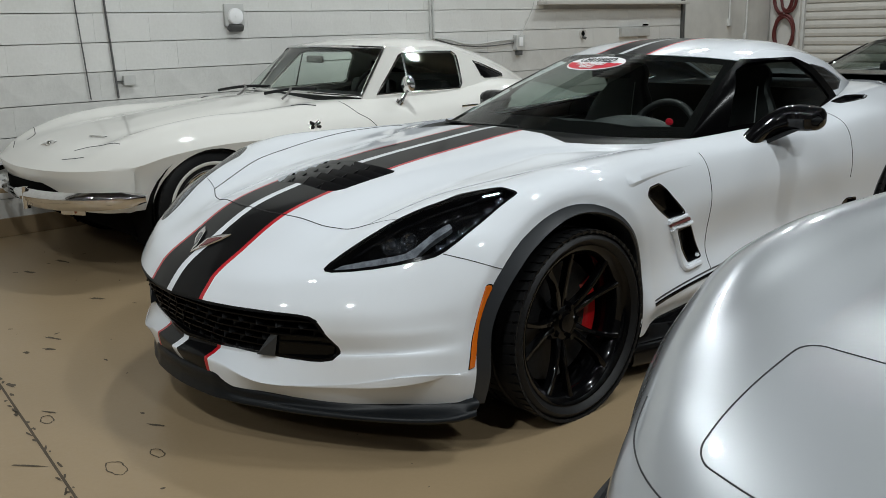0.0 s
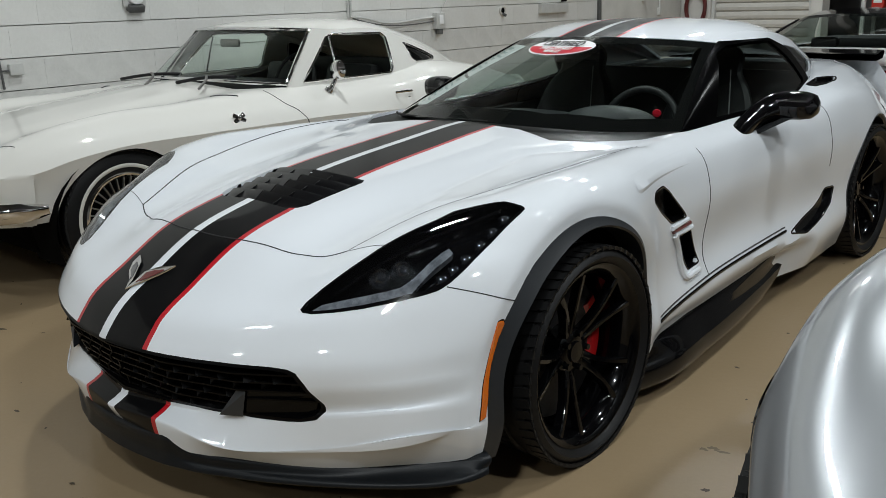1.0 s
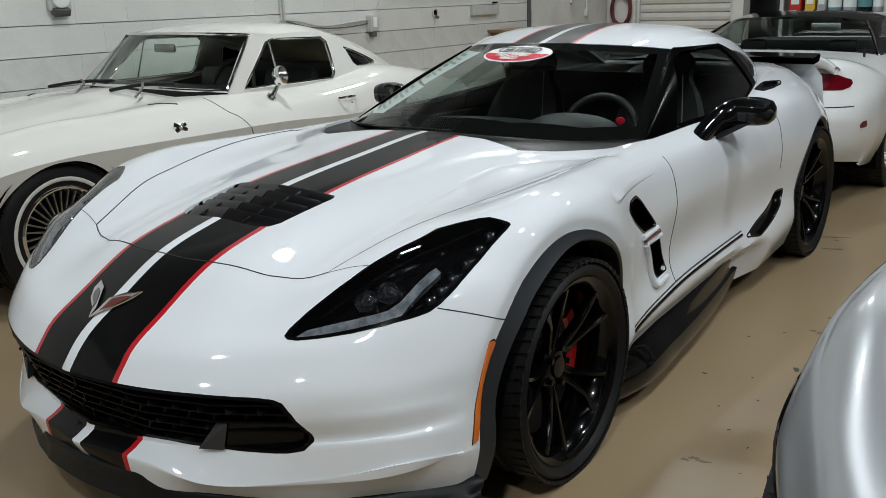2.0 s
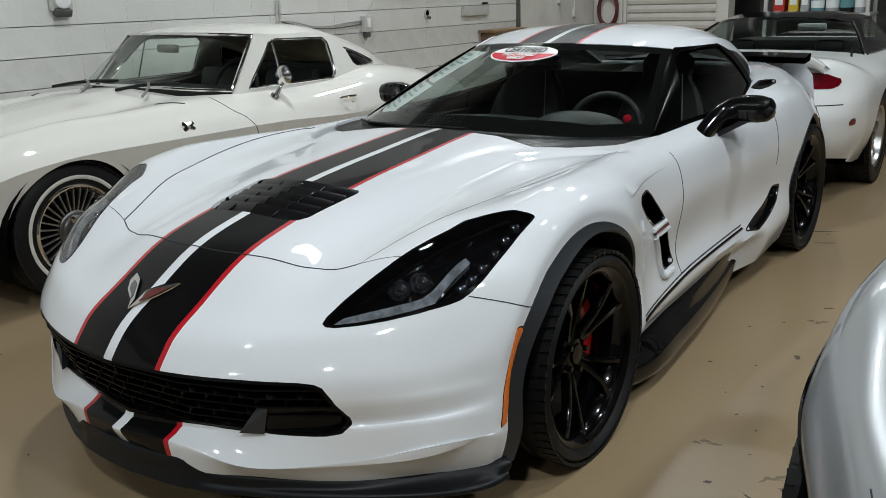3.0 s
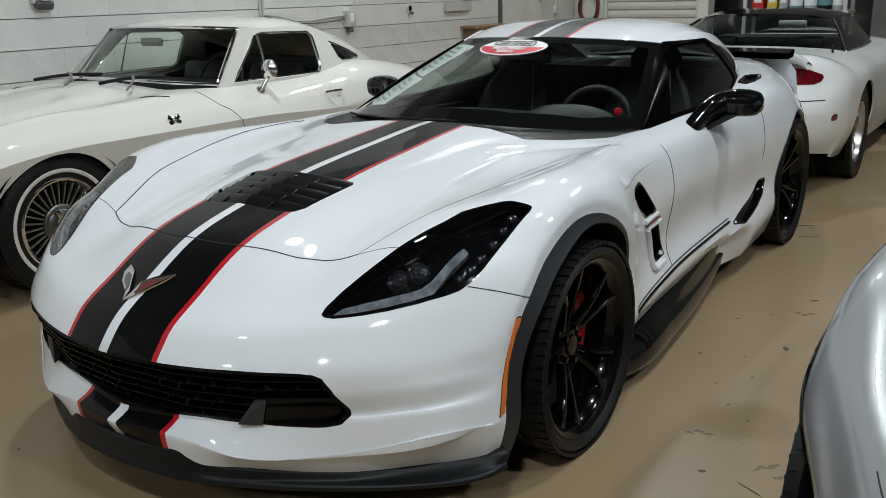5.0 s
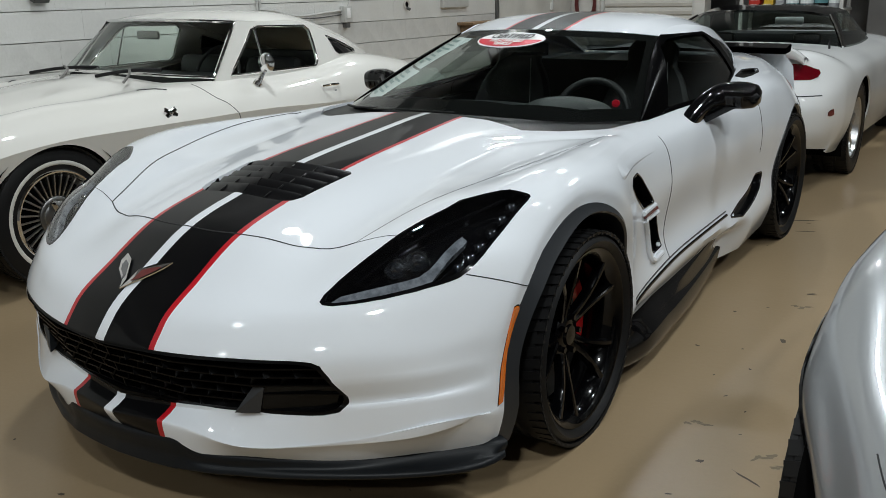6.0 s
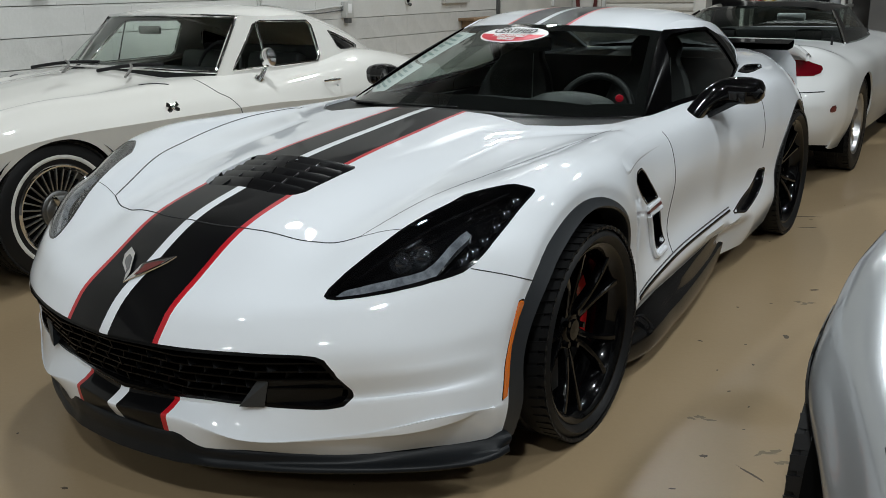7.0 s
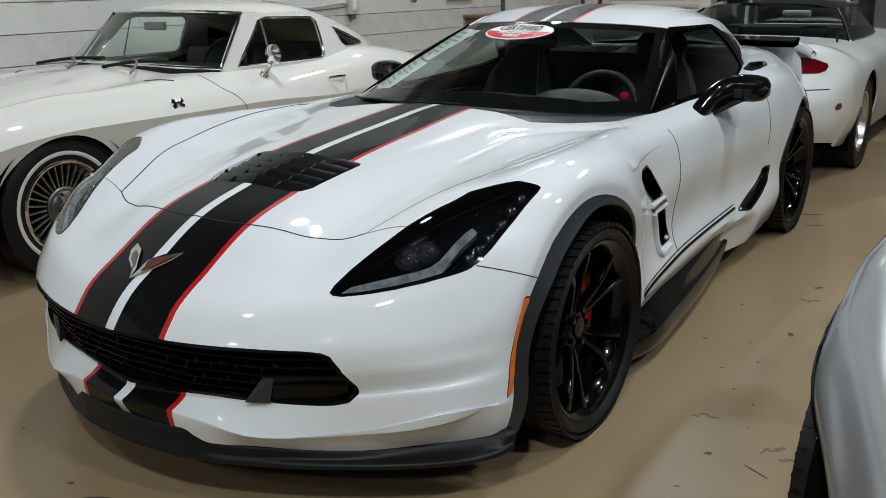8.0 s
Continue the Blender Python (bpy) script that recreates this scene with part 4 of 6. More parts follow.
# emblem: crossed flags as two plain metal leaves
for pts in ([(-.027, -.927), (-.046, -.902), (-.100, -.869), (-.126, -.839), (-.125, -.814), (-.086, -.834), (-.058, -.868), (-.033, -.898)],
            [(-.027, -.927), (-.020, -.901), (-.018, -.865), (.022, -.840), (.072, -.820), (.060, -.842), (.045, -.860), (.025, -.884), (.0, -.908)]):
    for grow, lift, m_, nm in ((1.0, .004, "chrome", "emblem"), (.56, .0055, "emblem_dark" if pts[3][0] < 0 else "emblem_red", "emblem_inlay")):
        c = np.mean(pts, 0)
        bm = bmesh.new()
        top = [bm.verts.new(on_top(*(c + (np.array(p) - c) * grow), lift)) for p in pts]
        f = bm.faces.new(top)
        f.normal_update()
        if f.normal.z < 0:
            f.normal_flip()
        ex = bmesh.ops.extrude_face_region(bm, geom=[f])["geom"]
        bmesh.ops.translate(bm, verts=[v for v in ex if isinstance(v, bmesh.types.BMVert)], vec=(0, 0, .003))
        part(nm, bm, m_, sports, "small metal crossed flags emblem" if nm == "emblem" else "", smooth=False)


# ---- wheels ----
def tyre_mesh(r, w, rim, blocks=64, white=None):
    """A tyre with shoulder blocks and rounded walls, turned about x; the outer side is +x."""
    h = w / 2
    prof = [(-h * .78, rim - .004), (-h * .92, rim + .012), (-h * 1.0, (rim + r) / 2), (-h * .95, r - .016), (-h * .86, r - .005)]
    for g in (-.5, -.17, .17, .5):
        prof += [((g - .045) * w * .9, r), ((g - .035) * w * .9, r - .007), ((g + .035) * w * .9, r - .007), ((g + .045) * w * .9, r)]
    prof += [(h * .86, r - .005), (h * .95, r - .016), (h * 1.0, (rim + r) / 2), (h * .92, rim + .012), (h * .78, rim - .004)]
    prof = [p for i, p in enumerate(prof) if i == 0 or p[0] > prof[i - 1][0] or i < 5 or i > len(prof) - 6]
    return lathe(prof, 72)


def tread_blocks(r, w, n=60):
    """Shoulder blocks and cross sipes of a tread, joined."""
    bm = bmesh.new()
    for k in range(n):
        a = 2 * math.pi * k / n
        for sx in (-1, 1):
            m = Matrix.Rotation(a, 4, "X") @ Matrix.Translation((sx * w * .40, 0, r - .0035)) @ Matrix.Rotation(radians(12 * sx), 4, "Z")
            bmesh.ops.create_cube(bm, size=1, matrix=m @ Matrix.Diagonal((w * .17, 2 * math.pi * r / n * .74, .012, 1)))
        m = Matrix.Rotation(a + .03, 4, "X") @ Matrix.Translation((0, 0, r - .003))
        bmesh.ops.create_cube(bm, size=1, matrix=m @ Matrix.Diagonal((w * .2, 2 * math.pi * r / n * .8, .009, 1)))
    return bm


def spoke(points, widths, depth):
    """A tapering spoke along points (x, radius, sideways)."""
    bm = bmesh.new()
    rows_ = []
    for (x, r, s), w in zip(points, widths):
        rows_.append([(x - depth, s - w / 2, r), (x - .004, s - w / 2, r), (x, s - w * .3, r), (x, s + w * .3, r), (x - .004, s + w / 2, r), (x - depth, s + w / 2, r)])
    add_sheet(bm, net(rows_, [1, 1, 1, 1, 1], 10), True)
    return bm


def black_wheel(owner, at, r, w, rim, sx, turn=0.0):
    t = part("wheel", tyre_mesh(r, w, rim), "tyre", owner, "black wheel with a wide low tyre")
    t.matrix_basis = pose(*at) @ pose(0, 0, 0, 0, 0, turn) @ (Matrix.Identity(4) if sx > 0 else pose(0, 0, 0, 0, 0, 180))
    tagged(part("tread", tread_blocks(r, w), "tyre", t), kind="stuff")
    h = w / 2
    part("rim", lathe([(-h * .8, rim), (-h * .7, rim - .012), (h * .2, rim - .022), (h * .72, rim - .012), (h * .86, rim + .004), (h * .9, rim + .006), (h * .88, rim - .006), (h * .7, rim - .03), (h * .3, rim - .036), (-h * .75, rim - .03)], 64), "wheel_black", t, "gloss black alloy rim")
    face = h * .80
    for k in range(5):
        for side in (-1, 1):
            sp = spoke([(face - .055, .045, side * .012), (face - .035, .11, side * .017), (face - .015, rim * .68, side * (.036)), (face, rim - .012, side * .066)], [.026, .019, .017, .026], .03)
            bmesh.ops.rotate(sp, verts=sp.verts, cent=(0, 0, 0), matrix=Matrix.Rotation(2 * math.pi * (k + .25) / 5, 3, "X"))
            part("spoke", sp, "wheel_black", t)
    part("hub", lathe([(face - .11, .075), (face - .06, .072), (face - .05, .06), (face - .048, .034), (face - .04, .031), (face - .038, .001)], 32), "wheel_black", t)
    for k in range(5):
        a = 2 * math.pi * k / 5
        part("lug_nut", rod(bmesh.new(), (face - .06, .056 * math.cos(a), .056 * math.sin(a)), (face - .035, .056 * math.cos(a), .056 * math.sin(a)), .010, 6), "wheel_black", t)
    part("brake_disc", lathe([(-.01, .06), (-.01, rim - .055), (.012, rim - .055), (.012, .06)], 48), "disc", t, "dark brake disc")
    bm = bmesh.new()
    rows_ = []
    for k in range(9):
        a = radians(-34 + 62 * k / 8)
        c, s_ = math.cos(a), math.sin(a)
        rows_.append([(x, -sx * rr * c * 1.0, rr * s_) for x, rr in ((-.04, rim - .046), (.012, rim - .046), (.022, rim - .056), (.022, rim - .096), (.012, rim - .106), (-.04, rim - .11))])
    add_sheet(bm, np.array(rows_), sx < 0)
    bmesh.ops.holes_fill(bm, edges=bm.edges)
    cal = part("brake_caliper", bm, "caliper", t, "red painted brake caliper")
    if at[1] < 1:
        cal.matrix_basis = pose(0, 0, 0, 180, 0, 0)
    return t


for sx in (1, -1):
    black_wheel(sports, (sx * .810, -.017, .329), .329, .30, .272, sx, 0)
    black_wheel(sports, (sx * .735, 2.71, .338), .338, .32, .276, sx, 0)

# ---- inside the sports coupe ----
dash_rows = [[(x, y, z + .02 * math.cos(x * 4)) for x in np.linspace(-.66, .66, 23)] for y, z in ((.62, .850), (.80, .862), (.95, .868), (1.06, .860), (1.10, .83), (1.10, .70))]
part("dashboard", sheet(net(dash_rows, 40, 24)), "dash", sports, "dark vinyl dashboard")
bm = bmesh.new()
add_sheet(bm, np.array([[(.36 + .19 * math.cos(a) * k, .86 + .2 * j, .868 + .07 * math.sin(a) * k * (1 - .25 * j)) for a in np.linspace(0, math.pi, 16)] for j, k in ((0, .3), (.3, .85), (.9, 1), (1.0, .96))]), True)
part("instrument_hood", bm, "dash", sports)
wheel_pts = []
for k in range(40):
    a = 2 * math.pi * k / 40
    p = Vector((.175 * math.cos(a), 0, .175 * math.sin(a)))
    p.rotate(Euler((radians(-22), 0, 0)))
    wheel_pts.append(p + Vector((.365, 1.235, .80)))
sw = part("steering_wheel", tube(wheel_pts, .016, 10, True), "leather", sports, "black leather steering wheel")
bm = boxed((.15, .05, .11), (.365, 1.215, .80), (-22, 0, 0), .03)
for dx in (-1, 1):
    rod(bm, (.365, 1.22, .80), (.365 + dx * .165, 1.235, .80), .013)
rod(bm, (.365, 1.20, .79), (.365, 1.0, .73), .03)
part("steering_hub", bm, "leather", sw)


def bucket_seat(x):
    bm = boxed((.46, .50, .18), (x, 1.62, .40), (6, 0, 0), .07)
    seat = part("seat", bm, "leather", sports, "black leather bucket seat")
    rows_ = []
    for z, w, y, d in ((.42, .21, 1.80, .06), (.60, .235, 1.84, .08), (.78, .225, 1.90, .08), (.92, .17, 1.95, .07), (.98, .125, 1.975, .06), (1.06, .125, 1.99, .055), (1.10, .09, 1.995, .03)):
        rows_.append([(x + w * math.copysign(abs(math.cos(a)) ** .6, math.cos(a)), y + d * math.sin(a) + .5 * (abs(math.cos(a)) ** 3) * -.09, z) for a in np.linspace(0, 2 * math.pi, 25)])
    part("backrest", sheet(net(rows_, 33, 28)), "leather", seat)
    part("bolster", boxed((.08, .44, .14), (x + .22, 1.60, .47), (6, 0, 0), .035), "leather", seat)
    part("bolster", boxed((.08, .44, .14), (x - .22, 1.60, .47), (6, 0, 0), .035), "leather", seat)
    st = [(x + .14, 1.815, .45), (x + .135, 1.80, .65), (x + .12, 1.835, .85), (x + .09, 1.90, 1.0)]
    part("stitching", tube(curve(st, 16), .003, 6), "stitch", seat)


bucket_seat(.37)
bucket_seat(-.37)
part("console", boxed((.2, 1.0, .34), (0, 1.65, .46), (0, 0, 0), .04), "dash", sports)
part("cabin_back", boxed((1.3, .05, .55), (0, 2.25, .70), (-12, 0, 0), .02), "dash", sports)
part("cabin_floor", boxed((1.5, 2.2, .03), (0, 1.5, .2), bevel=0), "dash", sports)
for sx in (1, -1):
    part("door_card", boxed((.06, 1.10, .50), (sx * .73, 1.55, .55), (0, 0, 0), .02), "dash", sports)
    part("wheel_tub", boxed((.3, .6, .55), (sx * .58, 2.6, .55), bevel=.05), "dark", sports)
part("inner_mirror", boxed((.22, .03, .06), (0, 1.33, 1.09), (0, 0, 0), .012), "gloss_black", sports)


# stickers and papers behind the glass
def on_glass(x, z, out):
    hit = wg.ray_cast(Vector((x, -2, z)), Vector((0, 1, 0)))
    if hit[0] is None:
        hit = wg.find_nearest(Vector((x, 1.4, z)))
    return hit[0] + hit[1] * out


def glass_patch(shape, out, n=14):
    """A thin patch on the windscreen, shape(u, v) giving x and z."""
    return sheet(np.array([[tuple(on_glass(*shape(u, v), out)) for u in np.linspace(0, 1, n)] for v in np.linspace(0, 1, n)]))


def disc(cx, cz, rx, rz, lo=-1.0, hi=1.0):
    def f(u, v):
        t = lo + (hi - lo) * v
        return cx + rx * (2 * u - 1) * math.sqrt(max(0, 1 - min(1, t * t))), cz + rz * t
    return f


SX, SZ = -.045, 1.130
badge = thing("windscreen_sticker", "oval red and white certified sticker on the windscreen glass", "sticker")
part("backing", glass_patch(disc(SX, SZ, .172, .0285), .003), "white_print", badge)
part("red_field", glass_patch(disc(SX, SZ, .164, .0245, -1, .02), .0045), "red_print", badge, "red lower half")
for word, dx, dz, size, mat_ in (("CERTIFIED", 0, .0022, .0262, "ink_black"), ("PRE-OWNED", 0, -.0108, .0165, "white_print"), ("VEHICLE", 0, -.0212, .0135, "white_print")):
    cu = bpy.data.curves.new(word, "FONT")
    cu.body, cu.size, cu.align_x, cu.align_y = word, size * 1.25, "CENTER", "BOTTOM_BASELINE"
    cu.extrude, cu.offset = 0.0004, 0.0006
    tmp_ob = bpy.data.objects.new("lettering", cu)
    me = bpy.data.meshes.new_from_object(tmp_ob)
    bpy.data.objects.remove(tmp_ob)
    for v in me.vertices:
        x, z = SX + dx + v.co.x * 1.42, SZ + dz + v.co.y * .72
        v.co = on_glass(x, z, .0085 + v.co.z)
    me.materials.append(M[mat_])
    lt = new("lettering", me)
    lt.parent = badge
tag = thing("key_tag", "small round red tag behind the windscreen", "tag")
bm = lathe([(0, .001), (0, .016), (.003, .016), (.003, .001)], 24)
bmesh.ops.rotate(bm, verts=bm.verts, cent=(0, 0, 0), matrix=Matrix.Rotation(radians(50), 3, "Y"))
bm.transform(Matrix.Translation((.602, .955, .915)) @ Vector((.4, -.8, .4)).to_track_quat("X", "Z").to_matrix().to_4x4())
part("tag_disc", bm, "red_print", tag)
for z0, z1, x0, x1 in ((.905, 1.012, -.66, -.43), (1.018, 1.135, -.60, -.40)):
    sheet_t = thing("price_sheet", "pale printed price sheet behind the windscreen", "paper")

    def sh(u, v, x0=x0, x1=x1, z0=z0, z1=z1):
        z = z0 + (z1 - z0) * v
        side = np.interp(z, [.856, 1.005, 1.135], [.71, .63, .54]) - .05
        return -side + (x1 - x0) * u, z
    part("paper", glass_patch(sh, -.004), "paper", sheet_t)
    for i in range(7):
        v0 = .1 + i * .12
        def shl(u, v, v0=v0, i=i):
            return sh(.08 + u * (.5 + .35 * ((i * 37) % 10) / 10), v0 + v * (.05 if i % 3 else .08))
        part("print_bar", glass_patch(shl, -.002, 5), "print_grey", sheet_t)

# wiper at the far corner of the cowl
part("wiper", tube(curve([(-.62, .80, .865), (-.45, .66, .880), (-.2, .585, .892), (.1, .565, .896)], 20), .005, 8), "black_plastic", sports)


# ---- the cream classic coupe by the block wall ----
def cut_wheels(bm, centres):
    for hy, hz, r in centres:
        drop(bm, sym(lambda co, hy=hy, hz=hz, r=r: np.hypot(co[:, 1] - hy, np.maximum(co[:, 2], hz - .1) - hz) - r, 0.55))


def housings(owner, centres, x, mat="dark"):
    for sx in (1, -1):
        for hy, hz, r in centres:
            bm = lathe([(x, r + .03), (x - .3, r + .03), (x - .34, r), (x - .34, .02)], 32)
            bmesh.ops.delete(bm, geom=[v for v in bm.verts if v.co.z < -0.22], context="VERTS")
            bmesh.ops.translate(bm, verts=bm.verts, vec=(0, hy, hz))
            part("wheel_housing", mirrored(bm) if sx < 0 else bm, mat, owner)


classic = thing("classic_coupe", "cream white classic two-seat coupe with chrome bumpers by the block wall", "car", pose(-2.72, .13, 0))
cr = [[(0, -.80, .60), (.28, -.785, .605), (.5, -.745, .61), (.68, -.67, .617), (.79, -.58, .624), (.85, -.46, .63), (.842, -.46, .56), (.825, -.46, .45), (.78, -.46, .30)]]


def crib(y, ys, *xz):
    row_ = []
    for i, (x, z) in enumerate(zip(xz[::2], xz[1::2])):
        x -= (0, 0, 0, 0, 0, 0, .022, .03, .03)[i]
        k = float(np.interp(x, [0, .28, .5, .68, .79, .85], [0, .044, .16, .38, .65, 1]))
        row_.append((x, y + (ys - y) * k, z))
    cr.append(row_)


crib(-.66, -.41, 0, .685, .28, .685, .5, .685, .69, .70, .80, .682, .862, .640, .852, .56, .835, .44, .78, .28)
crib(-.40, -.28, 0, .757, .28, .757, .5, .757, .69, .785, .82, .738, .882, .672, .868, .56, .845, .42, .78, .25)
crib(0, 0, 0, .825, .28, .815, .5, .80, .69, .845, .83, .77, .890, .703, .875, .56, .85, .40, .78, .22)
crib(.45, .45, 0, .875, .28, .862, .5, .835, .69, .85, .83, .775, .890, .706, .872, .56, .845, .38, .78, .20)
crib(.85, .85, 0, .915, .28, .90, .5, .87, .69, .862, .83, .787, .888, .704, .87, .56, .84, .38, .78, .19)
crib(1.4, 1.4, 0, .92, .28, .91, .5, .89, .69, .872, .82, .79, .882, .70, .865, .56, .84, .38, .78, .19)
crib(2.0, 2.0, 0, .93, .28, .92, .5, .91, .69, .895, .825, .81, .887, .675, .87, .56, .845, .38, .78, .2)
crib(2.49, 2.49, 0, .94, .28, .94, .5, .935, .68, .93, .83, .835, .890, .68, .875, .56, .85, .40, .78, .24)
crib(3.0, 3.0, 0, .90, .28, .895, .5, .885, .66, .865, .80, .78, .87, .67, .855, .56, .83, .42, .76, .28)
crib(3.55, 3.55, 0, .76, .26, .76, .46, .755, .60, .74, .70, .70, .75, .64, .735, .56, .71, .45, .66, .36)
cf = [[cr[0][i] for i in range(6)]]
cf.append([(0, -.80, .56), (.28, -.78, .56), (.5, -.735, .56), (.68, -.665, .56), (.79, -.575, .56), cr[0][6]])
cf.append([(0, -.74, .45), (.28, -.73, .45), (.5, -.69, .45), (.67, -.64, .45), (.775, -.565, .45), cr[0][7]])
cf.append([(0, -.70, .32), (.28, -.69, .32), (.48, -.65, .31), (.64, -.60, .30), (.735, -.54, .30), cr[0][8]])
CC = [7, 7, 6, 6, 6, 5, 6, 5]
cshell = car_shell(cr, cf, CC, 5, 120, crease=5)
cskin = BVHTree.FromBMesh(cshell)
C_CABIN = [(-.3, .90), (.3, .90), (.5, .96), (.63, 1.08), (.69, 1.24), (.71, 2.0), (.64, 2.4), (.5, 2.9), (.2, 3.25)]
C_CABIN += [(-x, y) for x, y in C_CABIN[::-1] if x not in (.3, -.3)]
drop(cshell, polygon(C_CABIN))
C_WHEELS = ((0, .318, .37), (2.49, .32, .37))
cut_wheels(cshell, C_WHEELS)
drop(cshell, lambda co: np.maximum(co[:, 2] - .385, co[:, 1] + .30))


def c_top(x, y, out=0.0):
    hit = cskin.ray_cast(Vector((x, y, 2)), Vector((0, 0, -1)))
    return hit[0] + hit[1] * out


def c_side(y, z, out=0.0):
    hit = cskin.ray_cast(Vector((2, y, z)), Vector((-1, 0, 0)))
    return hit[0] + hit[1] * out


seam_line([(1.02, .87), (1.06, .80), (1.12, .76), (1.16, .71), (1.20, .63), (1.22, .45), (1.2, .25)], classic, c_side, sides=(1, -1), r=.0025)
seam_line([(.40, -.60), (.47, -.53), (.55, -.50), (.70, -.46)], classic, c_top, sides=(1, -1), r=.0025, name="lamp_door_line")
seam_line([(.42, -.68), (.58, -.62)], classic, c_top, sides=(1, -1), r=.0025, name="lamp_door_line")
seam_line([(.60, .70), (.70, .82)], classic, c_top, sides=(1, -1), r=.005, name="cowl_slot")
part("body", lipped(cshell, .012), "ermine", classic, "cream white fibreglass bodywork with a sharp side crease")
housings(classic, C_WHEELS, .87)
part("underbody", boxed((1.25, 3.6, .16), (0, 1.4, .28), bevel=.02), "dark", classic)

# glass house
CW = [[(0, .90, .925), (.3, .93, .92), (.52, 1.02, .905), (.668, 1.20, .886)],
      [(0, 1.10, 1.07), (.29, 1.12, 1.065), (.50, 1.20, 1.055), (.635, 1.33, 1.045)],
      [(0, 1.31, 1.205), (.27, 1.325, 1.203), (.46, 1.385, 1.198), (.59, 1.465, 1.19)]]
c_glass = part("windscreen", sheet(net(CW, 24, 18), True), "clear_green", classic, "clear wrapped windscreen")
c_glass.visible_shadow = False
edge = curve(CW[0], 16)[::1].tolist() + curve([CW[0][3], CW[1][3], CW[2][3]], 8)[1:].tolist() + curve(CW[2], 14)[::-1][1:].tolist()
for sx in (1, -1):
    part("windscreen_trim", tube([(sx * x, y - .004, z + .004) for x, y, z in edge], .011, 8), "chrome", classic, "bright chrome windscreen trim")
CR = [[(x, y, z + .012) for x, y, z in CW[2]],
      [(0, 1.6, 1.25), (.27, 1.6, 1.245), (.46, 1.62, 1.23), (.60, 1.65, 1.19)],
      [(0, 2.0, 1.25), (.27, 2.0, 1.245), (.46, 2.0, 1.225), (.60, 2.0, 1.18)],
      [(0, 2.5, 1.15), (.24, 2.5, 1.145), (.42, 2.48, 1.12), (.55, 2.46, 1.06)],
      [(0, 3.3, .87), (.1, 3.3, .868), (.22, 3.25, .865), (.32, 3.1, .87)]]
c_roof = sheet(net(CR, 24, 44), True)
part("roof", lipped(c_roof, .015), "ermine", classic, "cream fastback roof")
CS = [[(.674, 1.18, .850), (.716, 1.45, .838), (.724, 1.95, .852), (.66, 2.4, .925), (.32, 3.1, .87)],
      [(.640, 1.335, 1.040), (.655, 1.55, 1.04), (.665, 1.97, 1.04), (.615, 2.42, 1.0), (.32, 3.1, .87)],
      [(.595, 1.475, 1.197), (.603, 1.65, 1.19), (.603, 2.0, 1.182), (.553, 2.46, 1.062), (.32, 3.1, .872)]]
c_side_bm = sheet(net(CS, 60, 24))
C_WIN = [(1.315, .893), (1.57, 1.145), (1.63, 1.163), (2.05, 1.15), (2.09, 1.12), (2.07, .925), (2.04, .897)]
C_QUART = [(2.27, 1.075), (2.36, 1.05), (2.62, .965), (2.60, .945), (2.33, .95), (2.30, .97)]
for sx in (1, -1):
    bm = c_side_bm.copy() if sx > 0 else mirrored(c_side_bm)
    pane_ = split_off(bm, polygon(C_WIN, 1, 2))
    quart_ = split_off(bm, polygon(C_QUART, 1, 2))
    part("cabin_side", lipped(bm, .015), "ermine", classic)
    for q, m_, lb in ((pane_, "clear_green", "clear side window"), (quart_, "gloss_black", "dark vent window behind the door")):
        o = part("side_window", shifted(q, -.008), m_, classic, lb)
        o.visible_shadow = False
    tree = BVHTree.FromBMesh(c_side_bm)
    for loop_, r_ in ((C_WIN, .007), (C_QUART, .005)):
        ring = []
        P = np.array(loop_ + loop_[:1])
        for a, b in zip(P, P[1:]):
            for k in range(6):
                y, z = a + (b - a) * k / 6
                h = tree.ray_cast(Vector((2, y, z)), Vector((-1, 0, 0)))[0]
                ring.append((sx * (h.x + .002), y, z))
        part("window_trim", tube(ring, r_, 6, True), "chrome", classic, "thin chrome window trim")
    post = []
    for k in range(8):
        y, z = 1.63 + .02 * k / 7, .90 + .26 * k / 7
        h = tree.ray_cast(Vector((2, y - .05, z)), Vector((-1, 0, 0)))[0]
        post.append((sx * h.x, y - .05, z))
    part("vent_post", tube(post, .007, 6), "chrome", classic)
c_side_bm.free()


# chrome bumpers, grille bars and small lamps
for sx in (1, -1):
    rows_ = []
    for x, y, h in ((.10, -.835, .02), (.25, -.85, .035), (.5, -.825, .04), (.68, -.75, .04), (.80, -.64, .038), (.87, -.50, .03), (.885, -.42, .012)):
        n = Vector((x, -.6, 0)).normalized() * .03
        rows_.append([(sx * x, y, .475 + h), (sx * (x + n.x), y + n.y, .48), (sx * (x + n.x * .9), y + n.y * .9, .465), (sx * x, y, .455 - h)])
    part("bumper", sheet(net(rows_, 12, 24), flip=sx > 0), "chrome", classic, "wrapped chrome bumper half")
    bm = boxed((.16, .02, .055), (sx * .62, -.72, .41), (0, 0, sx * 30), .008)
    lamp_ = part("parking_lamp", bm, "chrome", classic, "small parking lamp below the bumper")
    part("lens", boxed((.07, .012, .04), (sx * .66, -.70, .41), (0, 0, sx * 35), .006), "amber_dark", lamp_)
    rod_bm = rod(bmesh.new(), (sx * .3, -.86, .40), (sx * .3, -.86, .52), .02, 10)
    part("bumper_guard", rod_bm, "chrome", classic)
rows_ = [[(x, -.79 + .3 * (abs(x) / .7) ** 3, z) for x in np.linspace(-.66, .66, 20)] for z in (.40, .46, .53)]
